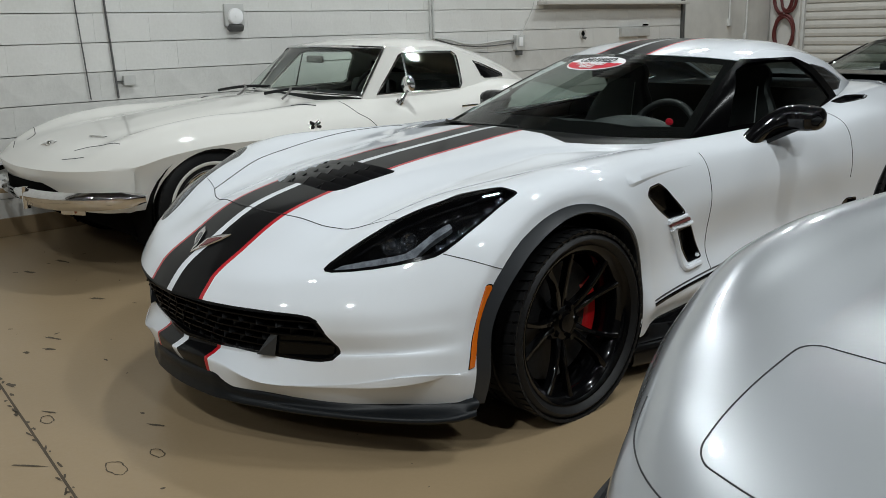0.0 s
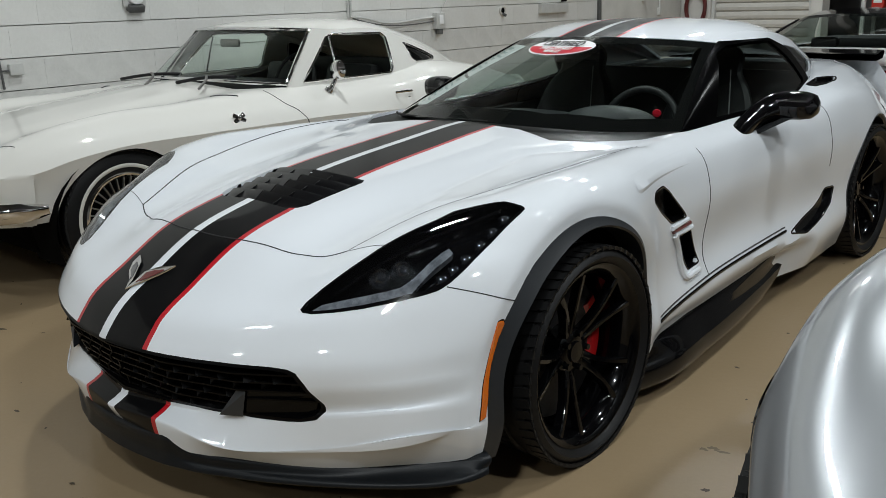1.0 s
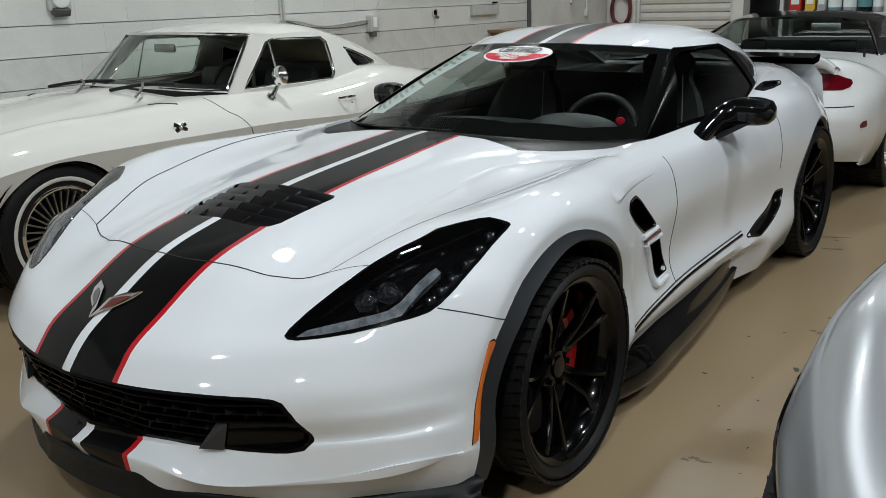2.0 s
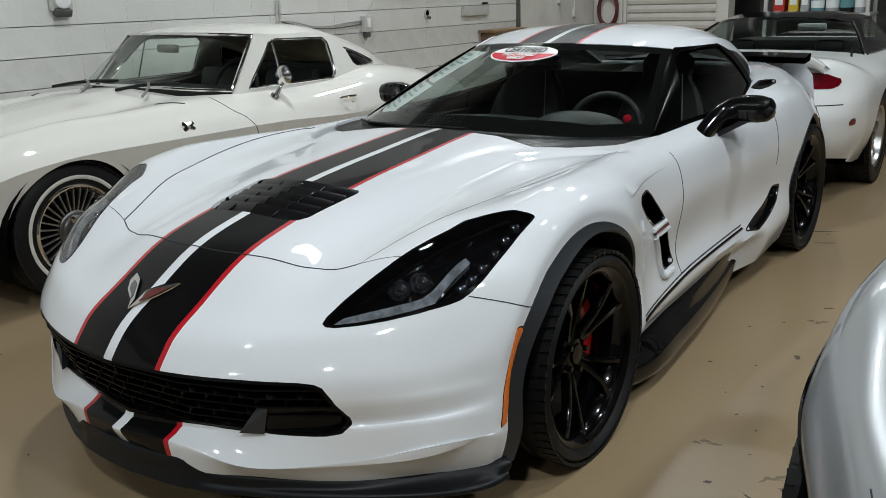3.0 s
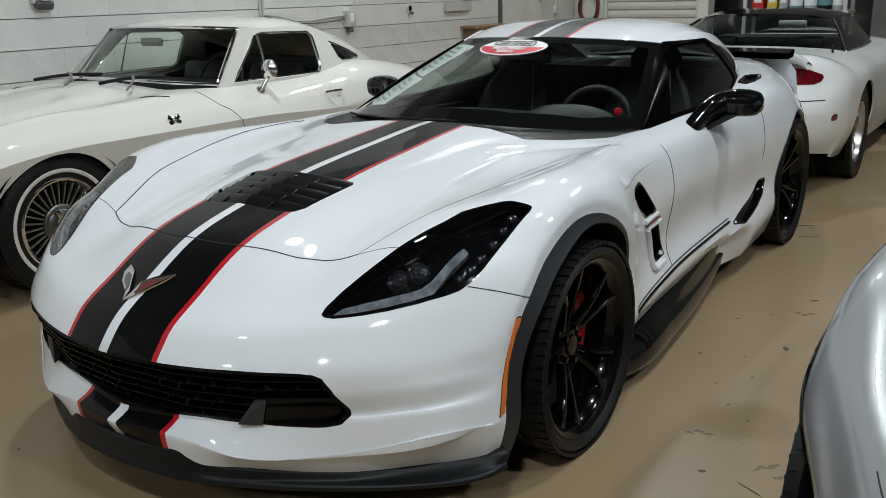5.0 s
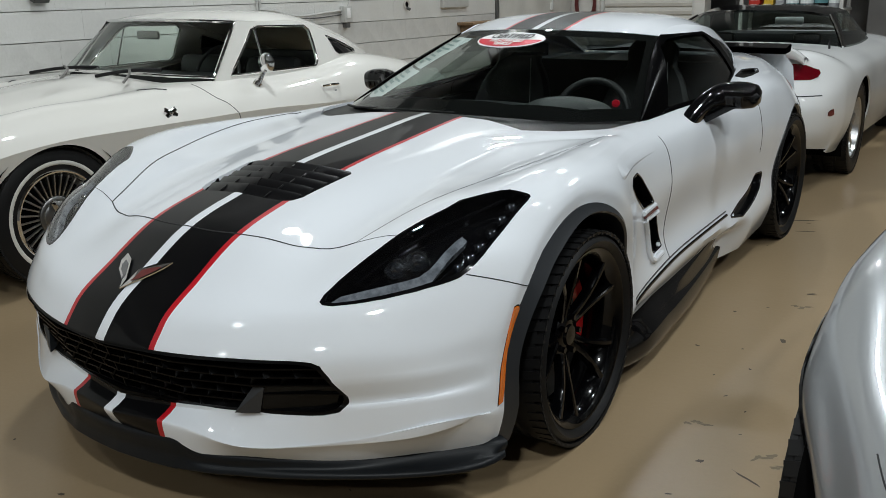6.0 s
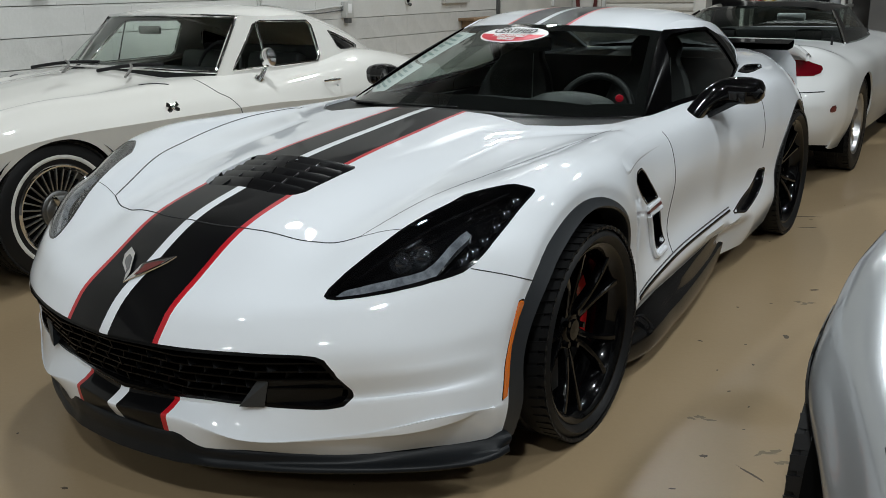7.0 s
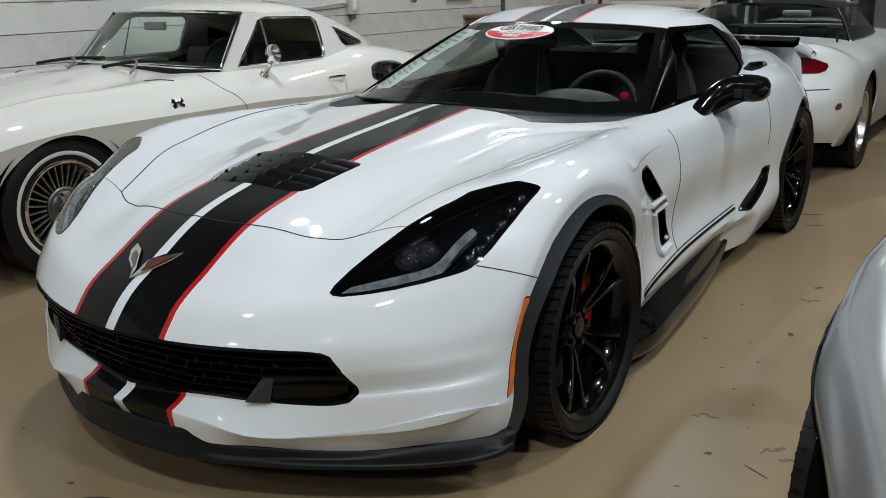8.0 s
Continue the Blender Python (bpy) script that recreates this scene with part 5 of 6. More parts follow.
part("grille", sheet(np.array(rows_), flip=True), "dark", classic, "dark grille opening with thin bars")
for z in (.415, .435, .455):
    part("grille_bar", tube([(x, -.80 + .3 * (abs(x) / .7) ** 3, z) for x in np.linspace(-.6, .6, 20)], .005, 6), "alloy", classic)

# emblems, mirror, handle, wipers
def badge_at(p, n, size, name="emblem"):
    bm = bmesh.new()
    for a in (-28, 28):
        box(bm, (size, size * .28, .006), (0, 0, 0), (0, 0, a), .001)
    bmesh.ops.create_uvsphere(bm, u_segments=10, v_segments=6, radius=size * .16)
    bm.transform(Matrix.Translation(p) @ Vector(n).to_track_quat("Z", "Y").to_matrix().to_4x4())
    return part(name, bm, "chrome", classic, "small chrome crossed flags emblem")


for sx in (1, -1):
    p = c_side(.70, .755, .004)
    badge_at((sx * p.x, p.y, p.z), (sx, 0, .35), .085)
p = c_top(0, -.60, .003)
badge_at(p, (0, -.3, 1), .10)
p = c_top(.30, -.42, .003)
bm = boxed((.15, .02, .012), (0, 0, 0), (0, 0, 12), .003)
bm.transform(Matrix.Translation(p))
part("hood_badge", bm, "chrome", classic, "thin chrome hood badge")
bm = bmesh.new()
bmesh.ops.create_uvsphere(bm, u_segments=20, v_segments=12, radius=.062)
for v in bm.verts:
    v.co.y = v.co.y * .7 if v.co.y < 0 else v.co.y * .15
bmesh.ops.translate(bm, verts=bm.verts, vec=(.80, 1.50, .955))
cm = part("door_mirror", bm, "chrome", classic, "round chrome door mirror")
part("stalk", rod(rod(bmesh.new(), (.775, 1.45, .845), (.795, 1.49, .92), .016, 10, .010), (.765, 1.44, .83), (.775, 1.45, .848), .03, 12), "chrome", cm)
p = c_side(2.02, .775, .01)
hd = part("door_handle", tube(curve([(p.x, 1.93, .78), (p.x + .03, 1.96, .785), (p.x + .032, 2.05, .785), (p.x, 2.08, .78)], 14), .008, 8), "chrome", classic, "chrome door handle")
part("lock", rod(bmesh.new(), (p.x - .02, 2.05, .735), (p.x + .008, 2.05, .735), .014, 14), "chrome", hd)
for x0, x1 in ((-.52, -.05), (.12, .52)):
    a, b = c_top(x0, .86, .02), Vector((x1, 1.0, .955))
    w = part("wiper", tube(curve([(x0, .80, .915), ((x0 + x1) / 2, .875, .945), (x1, .945, .95)], 14), .010, 8), "black_plastic", classic, "black wiper blade and arm")
    part("wiper_arm", tube(curve([(x1 - .05, .72, .90), (x1 - .12, .82, .94), ((x0 + x1) / 2, .88, .955)], 10), .008, 8), "steel", w)

# cabin
part("dashboard", boxed((1.3, .3, .2), (0, 1.28, .80), (0, 0, 0), .06), "leather", classic)
bm = tube([Vector((.34, 1.52, .86)) + Matrix.Rotation(radians(-20), 3, "X") @ Vector((.19 * math.cos(2 * math.pi * k / 32), 0, .19 * math.sin(2 * math.pi * k / 32))) for k in range(32)], .012, 8, True)
part("steering_wheel", bm, "leather", classic)
for x in (-.33, .33):
    st_ = part("seat", boxed((.46, .5, .2), (x, 1.75, .42), (0, 0, 0), .07), "leather", classic, "black vinyl bucket seat")
    part("backrest", boxed((.46, .14, .5), (x, 2.02, .70), (-14, 0, 0), .06), "leather", st_)
part("cabin_back", boxed((1.25, .05, .45), (0, 2.3, .75), (0, 0, 0), .02), "leather", classic)
part("cabin_floor", boxed((1.4, 1.7, .03), (0, 1.5, .25), bevel=0), "dark", classic)
for sx in (1, -1):
    part("door_card", boxed((.05, 1.05, .5), (sx * .70, 1.6, .55), (0, 0, 0), .02), "leather", classic)
part("inner_mirror", boxed((.2, .02, .05), (0, 1.30, 1.12), (0, 0, 0), .012), "steel", classic)
part("tail", sheet(np.array([[(x * k, 3.55, z) for x in np.linspace(-.75, .75, 10)] for z, k in ((.36, .88), (.5, .97), (.64, 1), (.76, .85))]), flip=True), "ermine", classic)


def turbine_wheel(owner, at, sx):
    """A whitewall tyre on a finned wheel with a three-eared spinner."""
    r, w = .34, .19
    t = part("wheel", tyre_mesh(r, w, .205), "tyre", owner, "finned chrome wheel with a narrow whitewall tyre")
    t.matrix_basis = pose(*at) @ (Matrix.Identity(4) if sx > 0 else pose(0, 0, 0, 0, 0, 180))
    tagged(part("tread", tread_blocks(r, w, 54), "tyre", t), kind="stuff")
    h = w / 2
    part("whitewall", lathe([(h * .975, .252), (h * 1.02, .256), (h * 1.035, .262), (h * 1.02, .270), (h * .975, .274)], 64), "whitewall", t, "white sidewall ring")
    part("rim", lathe([(h * .5, .18), (h * .8, .205), (h * 1.0, .214), (h * 1.04, .222), (h * .95, .229), (h * .8, .226)], 64), "chrome", t, "polished outer rim")
    part("backing", lathe([(h * .45, .205), (h * .5, .08), (h * .5, .001)], 40), "dark", t)
    for k in range(32):
        a = 2 * math.pi * k / 32
        bm = boxed((.014, .0075, .105), (h * .68, 0, .152), (0, 8, 0), .001)
        bmesh.ops.rotate(bm, verts=bm.verts, cent=(0, 0, 0), matrix=Matrix.Rotation(a, 3, "X"))
        part("fin", bm, "alloy", t)
    part("hub_cone", lathe([(h * .5, .098), (h * .70, .097), (h * .74, .092), (h * .74, .075), (h * .80, .068), (h * .82, .036), (h * .84, .001)], 40), "disc_grey", t, "brushed grey centre disc")
    sp = part("spinner", lathe([(h * .80, .036), (h * .98, .032), (h * 1.04, .020), (h * 1.05, .001)], 24), "chrome", t, "three-eared chrome spinner")
    for k in range(3):
        bm = boxed((.014, .024, .075), (h * .96, 0, .056), (0, 8, 0), .005)
        bmesh.ops.rotate(bm, verts=bm.verts, cent=(0, 0, 0), matrix=Matrix.Rotation(2 * math.pi * k / 3 + .5, 3, "X"))
        part("ear", bm, "chrome", sp)
    return t


for sx in (1, -1):
    for y in (0, 2.49):
        turbine_wheel(classic, (sx * .745, y, .34), sx)


# ---- the silver coupe whose nose stands beside the path ----
silver = thing("silver_coupe", "silver metallic coupe with closed pop-up headlight lids, parked on tan floor", "car", pose(1.715, -.65, 0, 0, 0, -7) @ pose(.88, .65, 0))
sr = []


def srib(yc, ys, *xz):
    row_ = []
    for i, (x, z) in enumerate(zip(xz[::2], xz[1::2])):
        k = (min(x, xz[10]) / xz[10]) ** 3.2
        row_.append((x, yc + (ys - yc) * k if i < 6 else ys, z))
    sr.append(row_)


srib(-1.30, -1.02, 0, .50, .27, .50, .45, .50, .55, .50, .63, .50, .685, .48, .705, .42, .70, .32, .64, .22)
srib(-1.22, -.92, 0, .56, .28, .56, .47, .56, .58, .56, .67, .555, .735, .525, .755, .45, .745, .34, .68, .21)
srib(-1.10, -.79, 0, .615, .29, .615, .49, .62, .62, .625, .72, .618, .805, .592, .832, .535, .79, .36, .72, .2)
srib(-.90, -.63, 0, .675, .3, .675, .52, .68, .65, .69, .78, .70, .878, .665, .912, .595, .865, .40, .78, .19)
srib(-.66, -.46, 0, .725, .3, .725, .54, .732, .68, .765, .80, .80, .905, .755, .940, .63, .90, .41, .79, .19)
srib(-.36, -.28, 0, .765, .3, .765, .55, .775, .69, .82, .81, .857, .908, .800, .948, .67, .925, .42, .80, .18)
srib(.0, .0, 0, .79, .3, .79, .55, .80, .70, .85, .815, .882, .908, .815, .945, .68, .93, .42, .80, .18)
srib(.30, .30, 0, .81, .3, .81, .55, .815, .70, .858, .815, .888, .905, .815, .938, .68, .915, .42, .80, .17)
srib(.8, .8, 0, .84, .3, .84, .55, .84, .69, .855, .80, .868, .888, .79, .915, .66, .895, .42, .79, .16)
srib(1.5, 1.5, 0, .88, .3, .88, .55, .875, .68, .865, .785, .855, .87, .775, .895, .66, .875, .42, .79, .16)
srib(2.2, 2.2, 0, .93, .3, .93, .55, .92, .68, .91, .78, .88, .865, .79, .885, .67, .87, .42, .79, .18)
srib(2.7, 2.7, 0, .93, .3, .93, .55, .92, .68, .91, .79, .88, .87, .79, .89, .67, .88, .42, .79, .22)
srib(3.25, 3.1, 0, .86, .3, .86, .53, .85, .65, .82, .74, .78, .81, .72, .83, .62, .82, .45, .74, .3)
sf = [[sr[0][i] for i in range(6)]]
sf.append([(0, -1.30, .42), (.27, -1.285, .42), (.44, -1.23, .42), (.53, -1.18, .42), (.60, -1.11, .42), sr[0][6]])
sf.append([(0, -1.26, .32), (.27, -1.245, .32), (.44, -1.19, .32), (.53, -1.14, .32), (.60, -1.08, .32), sr[0][7]])
sf.append([(0, -1.19, .22), (.26, -1.18, .22), (.41, -1.13, .22), (.50, -1.09, .22), (.57, -1.04, .22), sr[0][8]])
sshell = car_shell(sr, sf, [8, 8, 7, 7, 6, 6, 7, 5], 5, 130)
sskin = BVHTree.FromBMesh(sshell)
S_WHEELS = ((-.38, .31, .36), (2.29, .33, .372))
S_CAB = [(-.5, .95), (.5, .95), (.68, 1.3), (.68, 2.1), (.5, 2.6), (-.5, 2.6), (-.68, 2.1), (-.68, 1.3)]
drop(sshell, polygon(S_CAB))
cut_wheels(sshell, S_WHEELS)


def rounded(x0, x1, y0, y1, r, n=5):
    out = []
    for cx, cy, a0 in ((x1 - r, y1 - r, 0), (x0 + r, y1 - r, 90), (x0 + r, y0 + r, 180), (x1 - r, y0 + r, 270)):
        out += [(cx + r * math.cos(radians(a0 + 90 * k / n)), cy + r * math.sin(radians(a0 + 90 * k / n))) for k in range(n + 1)]
    return out


LID = rounded(.10, .51, -1.04, -.64, .06)
LID = [(x + .14 * (y + .84), y + .09 * (x - .51)) for x, y in LID]


def s_top(x, y, out=0.0):
    hit = sskin.ray_cast(Vector((x, y, 2)), Vector((0, 0, -1)))
    if hit[0] is None:
        hit = sskin.find_nearest(Vector((x, y, .55)))
    return hit[0] + hit[1] * out


seam_line(LID + LID[:1], silver, s_top, sides=(1, -1), r=.0019, name="lamp_lid_line")
seam_line([(0, -1.175), (.28, -1.165), (.46, -1.12), (.57, -1.06), (.65, -.985), (.70, -.90)], silver, s_top, sides=(1, -1), r=.0018)
seam_line([(0, -.56), (.36, -.545), (.42, -.53), (.455, -.49), (.465, -.42), (.52, .3), (.55, .9)], silver, s_top, sides=(1, -1), r=.0026)
part("body", lipped(sshell, .012), "silver", silver, "silver metallic bodywork with raised fenders")
def s_side(y, z):
    hit = sskin.ray_cast(Vector((2, y, z)), Vector((-1, 0, 0)))
    return hit[0].x if hit[0] else .80


rub = []
for x, y in ((0, -1.32), (.27, -1.305), (.45, -1.25), (.55, -1.20), (.63, -1.14), (.69, -1.05), (.74, -.94)):
    rub.append((x, y + .012, .445))
for sx in (1, -1):
    part("bumper_strip", tube([(sx * x, y, z) for x, y, z in curve(rub, 24)], .014, 8), "black_plastic", silver, "black rubber bumper strip")
    part("arch_lip", tube([(sx * s_side(-.38 - .362 * math.cos(radians(a)), .31 + .362 * math.sin(radians(a))), -.38 - .362 * math.cos(radians(a)), .31 + .362 * math.sin(radians(a))) for a in range(0, 181, 6)], .007, 6), "gloss_black", silver, "dark wheel arch edge")
housings(silver, S_WHEELS, .87)
part("underbody", boxed((1.3, 3.6, .02), (0, 1.0, .19), bevel=0), "dark", silver)
SWN = [[(0, .93, .86), (.3, .95, .86), (.5, 1.02, .855), (.67, 1.3, .85)], [(0, 1.45, 1.14), (.25, 1.46, 1.14), (.42, 1.5, 1.13), (.53, 1.6, 1.11)]]
part("windscreen", sheet(net(SWN, 16, 8), True), "tinted", silver)
SRF = [SWN[1], [(0, 1.8, 1.21), (.25, 1.8, 1.205), (.42, 1.8, 1.19), (.55, 1.82, 1.14)], [(0, 2.1, 1.19), (.25, 2.1, 1.185), (.42, 2.1, 1.17), (.53, 2.1, 1.12)], [(0, 2.7, .93), (.25, 2.7, .93), (.42, 2.68, .925), (.5, 2.6, .92)]]
part("roof", lipped(sheet(net(SRF, 16, 24), True), .02), "silver", silver)
SSD = [[(.67, 1.3, .85), (.68, 1.7, .86), (.67, 2.1, .9), (.5, 2.6, .92)], [(.53, 1.6, 1.11), (.55, 1.82, 1.14), (.53, 2.1, 1.12), (.5, 2.6, .925)]]
for sx in (1, -1):
    bm = sheet(net(SSD, 20, 8))
    part("side_window", bm if sx > 0 else mirrored(bm), "tinted", silver)


def plain_wheel(owner, at, sx, r=.335, w=.24, rim=.20, mat="alloy", n=5, lettered=False):
    t = part("wheel", tyre_mesh(r, w, rim), "tyre", owner, "five-spoke alloy wheel with a black tyre")
    t.matrix_basis = pose(*at) @ (Matrix.Identity(4) if sx > 0 else pose(0, 0, 0, 0, 0, 180))
    tagged(part("tread", tread_blocks(r, w, 50), "tyre", t), kind="stuff")
    h = w / 2
    part("rim", lathe([(-h * .7, rim), (h * .4, rim - .02), (h * .84, rim - .004), (h * .92, rim + .006), (h * .86, rim - .012), (h * .4, rim - .03), (-h * .6, rim - .03)], 48), mat, t, "polished rim")
    for k in range(n):
        sp = spoke([(h * .55, .03, 0), (h * .62, .09, 0), (h * .66, rim * .75, 0), (h * .62, rim - .015, 0)], [.075, .062, .05, .06], .03)
        bmesh.ops.rotate(sp, verts=sp.verts, cent=(0, 0, 0), matrix=Matrix.Rotation(2 * math.pi * k / n, 3, "X"))
        part("spoke", sp, mat, t)
    part("hub_cap", lathe([(h * .3, .05), (h * .62, .045), (h * .72, .03), (h * .74, .001)], 24), mat, t)
    part("brake_disc", lathe([(-.01, .05), (-.01, rim - .04), (.012, rim - .04), (.012, .05)], 32), "steel", t)
    return t


for sx in (1, -1):
    for y in (-.38, 2.29):
        plain_wheel(silver, (sx * (.80 if y < 0 else .78), y, .335), sx, w=.23)

# ---- the white coupe behind, tail towards the path ----
pony = thing("white_coupe", "white coupe with black roof panels and dark red tail lamps", "car", pose(-.05, 0, 0))
pr = [[(0, 3.60, .65), (.3, 3.61, .65), (.55, 3.64, .65), (.75, 3.72, .65), (.86, 3.84, .65), (.915, 4.02, .65), (.925, 4.02, .54), (.915, 4.02, .42), (.86, 4.02, .28)]]


def prib(y, ys, *xz):
    pr.append([(x, y + (ys - y) * (min(x, .92) / .92) ** 3.5, z) for x, z in zip(xz[::2], xz[1::2])])


prib(3.68, 4.10, 0, .79, .3, .79, .55, .785, .75, .77, .86, .74, .922, .69, .935, .56, .925, .42, .86, .26)
prib(3.80, 4.22, 0, .905, .3, .90, .55, .895, .73, .88, .85, .82, .925, .73, .94, .58, .93, .42, .86, .24)
prib(4.25, 4.45, 0, .925, .3, .925, .55, .915, .72, .885, .84, .835, .93, .75, .945, .60, .935, .42, .86, .22)
prib(4.75, 4.75, 0, .945, .3, .94, .55, .92, .72, .888, .84, .84, .935, .76, .95, .60, .94, .42, .86, .2)
prib(5.4, 5.4, 0, .94, .3, .94, .55, .92, .74, .878, .83, .83, .915, .75, .93, .60, .92, .42, .86, .2)
prib(6.3, 6.3, 0, .95, .3, .95, .55, .93, .72, .872, .82, .825, .91, .74, .925, .60, .915, .42, .86, .2)
prib(7.2, 7.2, 0, .88, .3, .88, .55, .87, .71, .85, .82, .81, .91, .72, .93, .60, .92, .42, .86, .2)
prib(8.0, 8.0, 0, .74, .3, .74, .55, .73, .70, .72, .79, .69, .86, .64, .88, .55, .87, .40, .82, .22)
prib(8.45, 8.3, 0, .58, .3, .58, .5, .57, .62, .56, .70, .54, .76, .52, .78, .46, .77, .36, .72, .25)
pf = [[pr[0][i] for i in range(6)]]
pf.append([(0, 3.575, .54), (.3, 3.585, .54), (.55, 3.62, .54), (.75, 3.70, .54), (.865, 3.83, .54), pr[0][6]])
pf.append([(0, 3.59, .42), (.3, 3.60, .42), (.55, 3.63, .42), (.74, 3.71, .42), (.855, 3.84, .42), pr[0][7]])
pf.append([(0, 3.66, .32), (.3, 3.67, .32), (.53, 3.69, .32), (.70, 3.76, .31), (.80, 3.87, .30), pr[0][8]])
pshell = car_shell(pr, pf, [6, 6, 6, 6, 6, 6, 6, 6], 5, 90)
bmesh.ops.reverse_faces(pshell, faces=[f for f in pshell.faces if f.calc_center_median().y < 4.02 and f.normal.y > 0.3])
P_WHEELS = ((4.75, .33, .375), (7.32, .33, .375))
cut_wheels(pshell, P_WHEELS)
drop(pshell, polygon([(-.5, 4.70), (-.25, 4.60), (.25, 4.60), (.5, 4.70), (.715, 4.95), (.725, 5.5), (.69, 6.3), (.5, 6.75), (-.5, 6.75), (-.69, 6.3), (-.725, 5.5), (-.715, 4.95)]))
lampc = polygon([(.44, .845), (.56, .852), (.70, .84), (.79, .80), (.80, .765), (.76, .745), (.60, .75), (.46, .765)], 0, 2)
tl, tr = halves(split_off(pshell, sym(lambda co: np.maximum(lampc(co), co[:, 1] - 4.1))))
for q in (tl, tr):
    part("tail_lamp", lipped(shifted(q, .004), .01), "tail_red", pony, "dark red tail lamp")
mk1, mk2 = halves(split_off(pshell, sym(lambda co: np.maximum(polygon([(3.87, .555), (3.94, .56), (3.94, .52), (3.87, .515)], 1, 2)(co), .5 - co[:, 0]))))
for q in (mk1, mk2):
    part("side_marker", shifted(q, .003), "tail_red", pony, "small dark red side marker")
pskin = BVHTree.FromBMesh(pshell)
seam_line([(x, .652) for x in np.linspace(-.84, .84, 30)], pony, lambda x, z: pskin.ray_cast(Vector((x, 2, z)), Vector((0, 1, 0)))[0] or Vector((x, 3.9, z)), r=.004, name="bumper_seam")
part("body", lipped(pshell, .012), "camaro_white", pony, "white painted bodywork")
housings(pony, P_WHEELS, .9)
part("underbody", boxed((1.4, 4.2, .02), (0, 6.0, .22), bevel=0), "dark", pony)
PG = [[(0, 4.55, .935), (.3, 4.59, .932), (.52, 4.69, .918), (.735, 4.93, .885)], [(0, 4.88, 1.055), (.28, 4.91, 1.05), (.47, 5.02, 1.03), (.635, 5.20, .995)], [(0, 5.22, 1.15), (.25, 5.24, 1.147), (.42, 5.31, 1.13), (.525, 5.45, 1.098)]]
o = part("rear_window", sheet(net(PG, 24, 16), True), "clear_green", pony, "curved rear window")
o.visible_shadow = False
PR = [PG[2], [(0, 5.6, 1.183), (.25, 5.6, 1.179), (.42, 5.62, 1.162), (.535, 5.68, 1.122)], [(0, 5.95, 1.178), (.25, 5.95, 1.174), (.43, 5.95, 1.158), (.548, 5.98, 1.122)]]
part("roof", lipped(sheet(net(PR, 20, 16), True), .02), "gloss_black", pony, "gloss black roof panels")
PW = [PR[2], [(0, 6.75, .95), (.3, 6.72, .95), (.52, 6.6, .93), (.70, 6.3, .872)]]
o = part("windscreen", sheet(net(PW, 16, 12), True), "windscreen", pony)
o.visible_shadow = False
PS = [[(.735, 4.93, .885), (.745, 5.3, .875), (.74, 5.7, .87), (.70, 6.3, .87)], [(.638, 5.20, .995), (.662, 5.42, 1.0), (.658, 5.75, 1.0), (.648, 6.15, .97)], [(.53, 5.46, 1.102), (.538, 5.6, 1.12), (.54, 5.75, 1.122), (.552, 5.98, 1.124)]]
pside = sheet(net(PS, 40, 14))
for sx in (1, -1):
    bm = pside.copy() if sx > 0 else mirrored(pside)
    win = split_off(bm, lambda co: -(co[:, 1] - 5.08 - 2.0 * (co[:, 2] - .885)))
    part("pillar", lipped(bm, .015), "gloss_black", pony, "black rear pillar")
    o = part("side_window", win, "side_clear", pony)
    o.visible_shadow = False
    tr_ = [(sx * x, y, z) for x, y, z in curve([(.738, 4.94, .89), (.642, 5.20, 1.0), (.532, 5.45, 1.105)], 12)]
    part("window_trim", tube(tr_, .008, 6), "chrome", pony)
pside.free()
rows_ = []
for x in np.linspace(-.72, .72, 25):
    k = abs(x) / .72
    z = .975 - .035 * k ** 2 - (.06 * max(0, (k - .82) / .18) ** 2)
    y = 3.66 + .14 * k ** 3
    rows_.append([(x, y + .20, .875), (x, y + .15, z - .015), (x, y + .06, z + .010), (x, y, z), (x, y + .008, z - .030), (x, y + .10, .875)])
part("rear_wing", sheet(net(rows_, 14, 60)), "camaro_white", pony, "white arched rear wing")
part("inner_mirror", boxed((.24, .03, .065), (.07, 6.1, 1.035), (0, 0, 0), .02), "paper", pony, "pale rear-view mirror")
for x in (-.35, .35):
    st_ = part("seat", boxed((.48, .5, .2), (x, 5.75, .45), bevel=.06), "leather", pony, "dark bucket seat")
    part("backrest", boxed((.48, .14, .50), (x, 5.62, .64), (12, 0, 0), .06), "leather", st_)
    part("headrest", boxed((.22, .09, .11), (x, 5.56, .905), (6, 0, 0), .04), "leather", st_)
part("dashboard", boxed((1.3, .35, .2), (0, 6.4, .83), bevel=.06), "dash", pony)
part("parcel_shelf", boxed((1.3, 1.0, .03), (0, 4.85, .72), bevel=.01), "dash", pony)
part("cabin_floor", boxed((1.4, 2.4, .03), (0, 5.5, .28), bevel=0), "dark", pony)
part("antenna", rod(bmesh.new(), (.70, 4.66, .885), (.695, 4.68, .955), .008, 8), "black_plastic", pony)
for sx in (1, -1):
    for y in (4.75, 7.32):
        plain_wheel(pony, (sx * .80, y, .33), sx, r=.33, w=.24, rim=.215)


# ---- the block wall and what hangs on it ----
COURSE, LENGTH, FIRST = .2032, .4064, .052
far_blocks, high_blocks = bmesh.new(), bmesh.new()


def block_mesh(length, name="block"):
    bm = boxed((.03, length - .0004, COURSE - .006), (0, 0, 0), bevel=.0008)
    me = bpy.data.meshes.new(name)
    bm.to_mesh(me)
    bm.free()
    return me


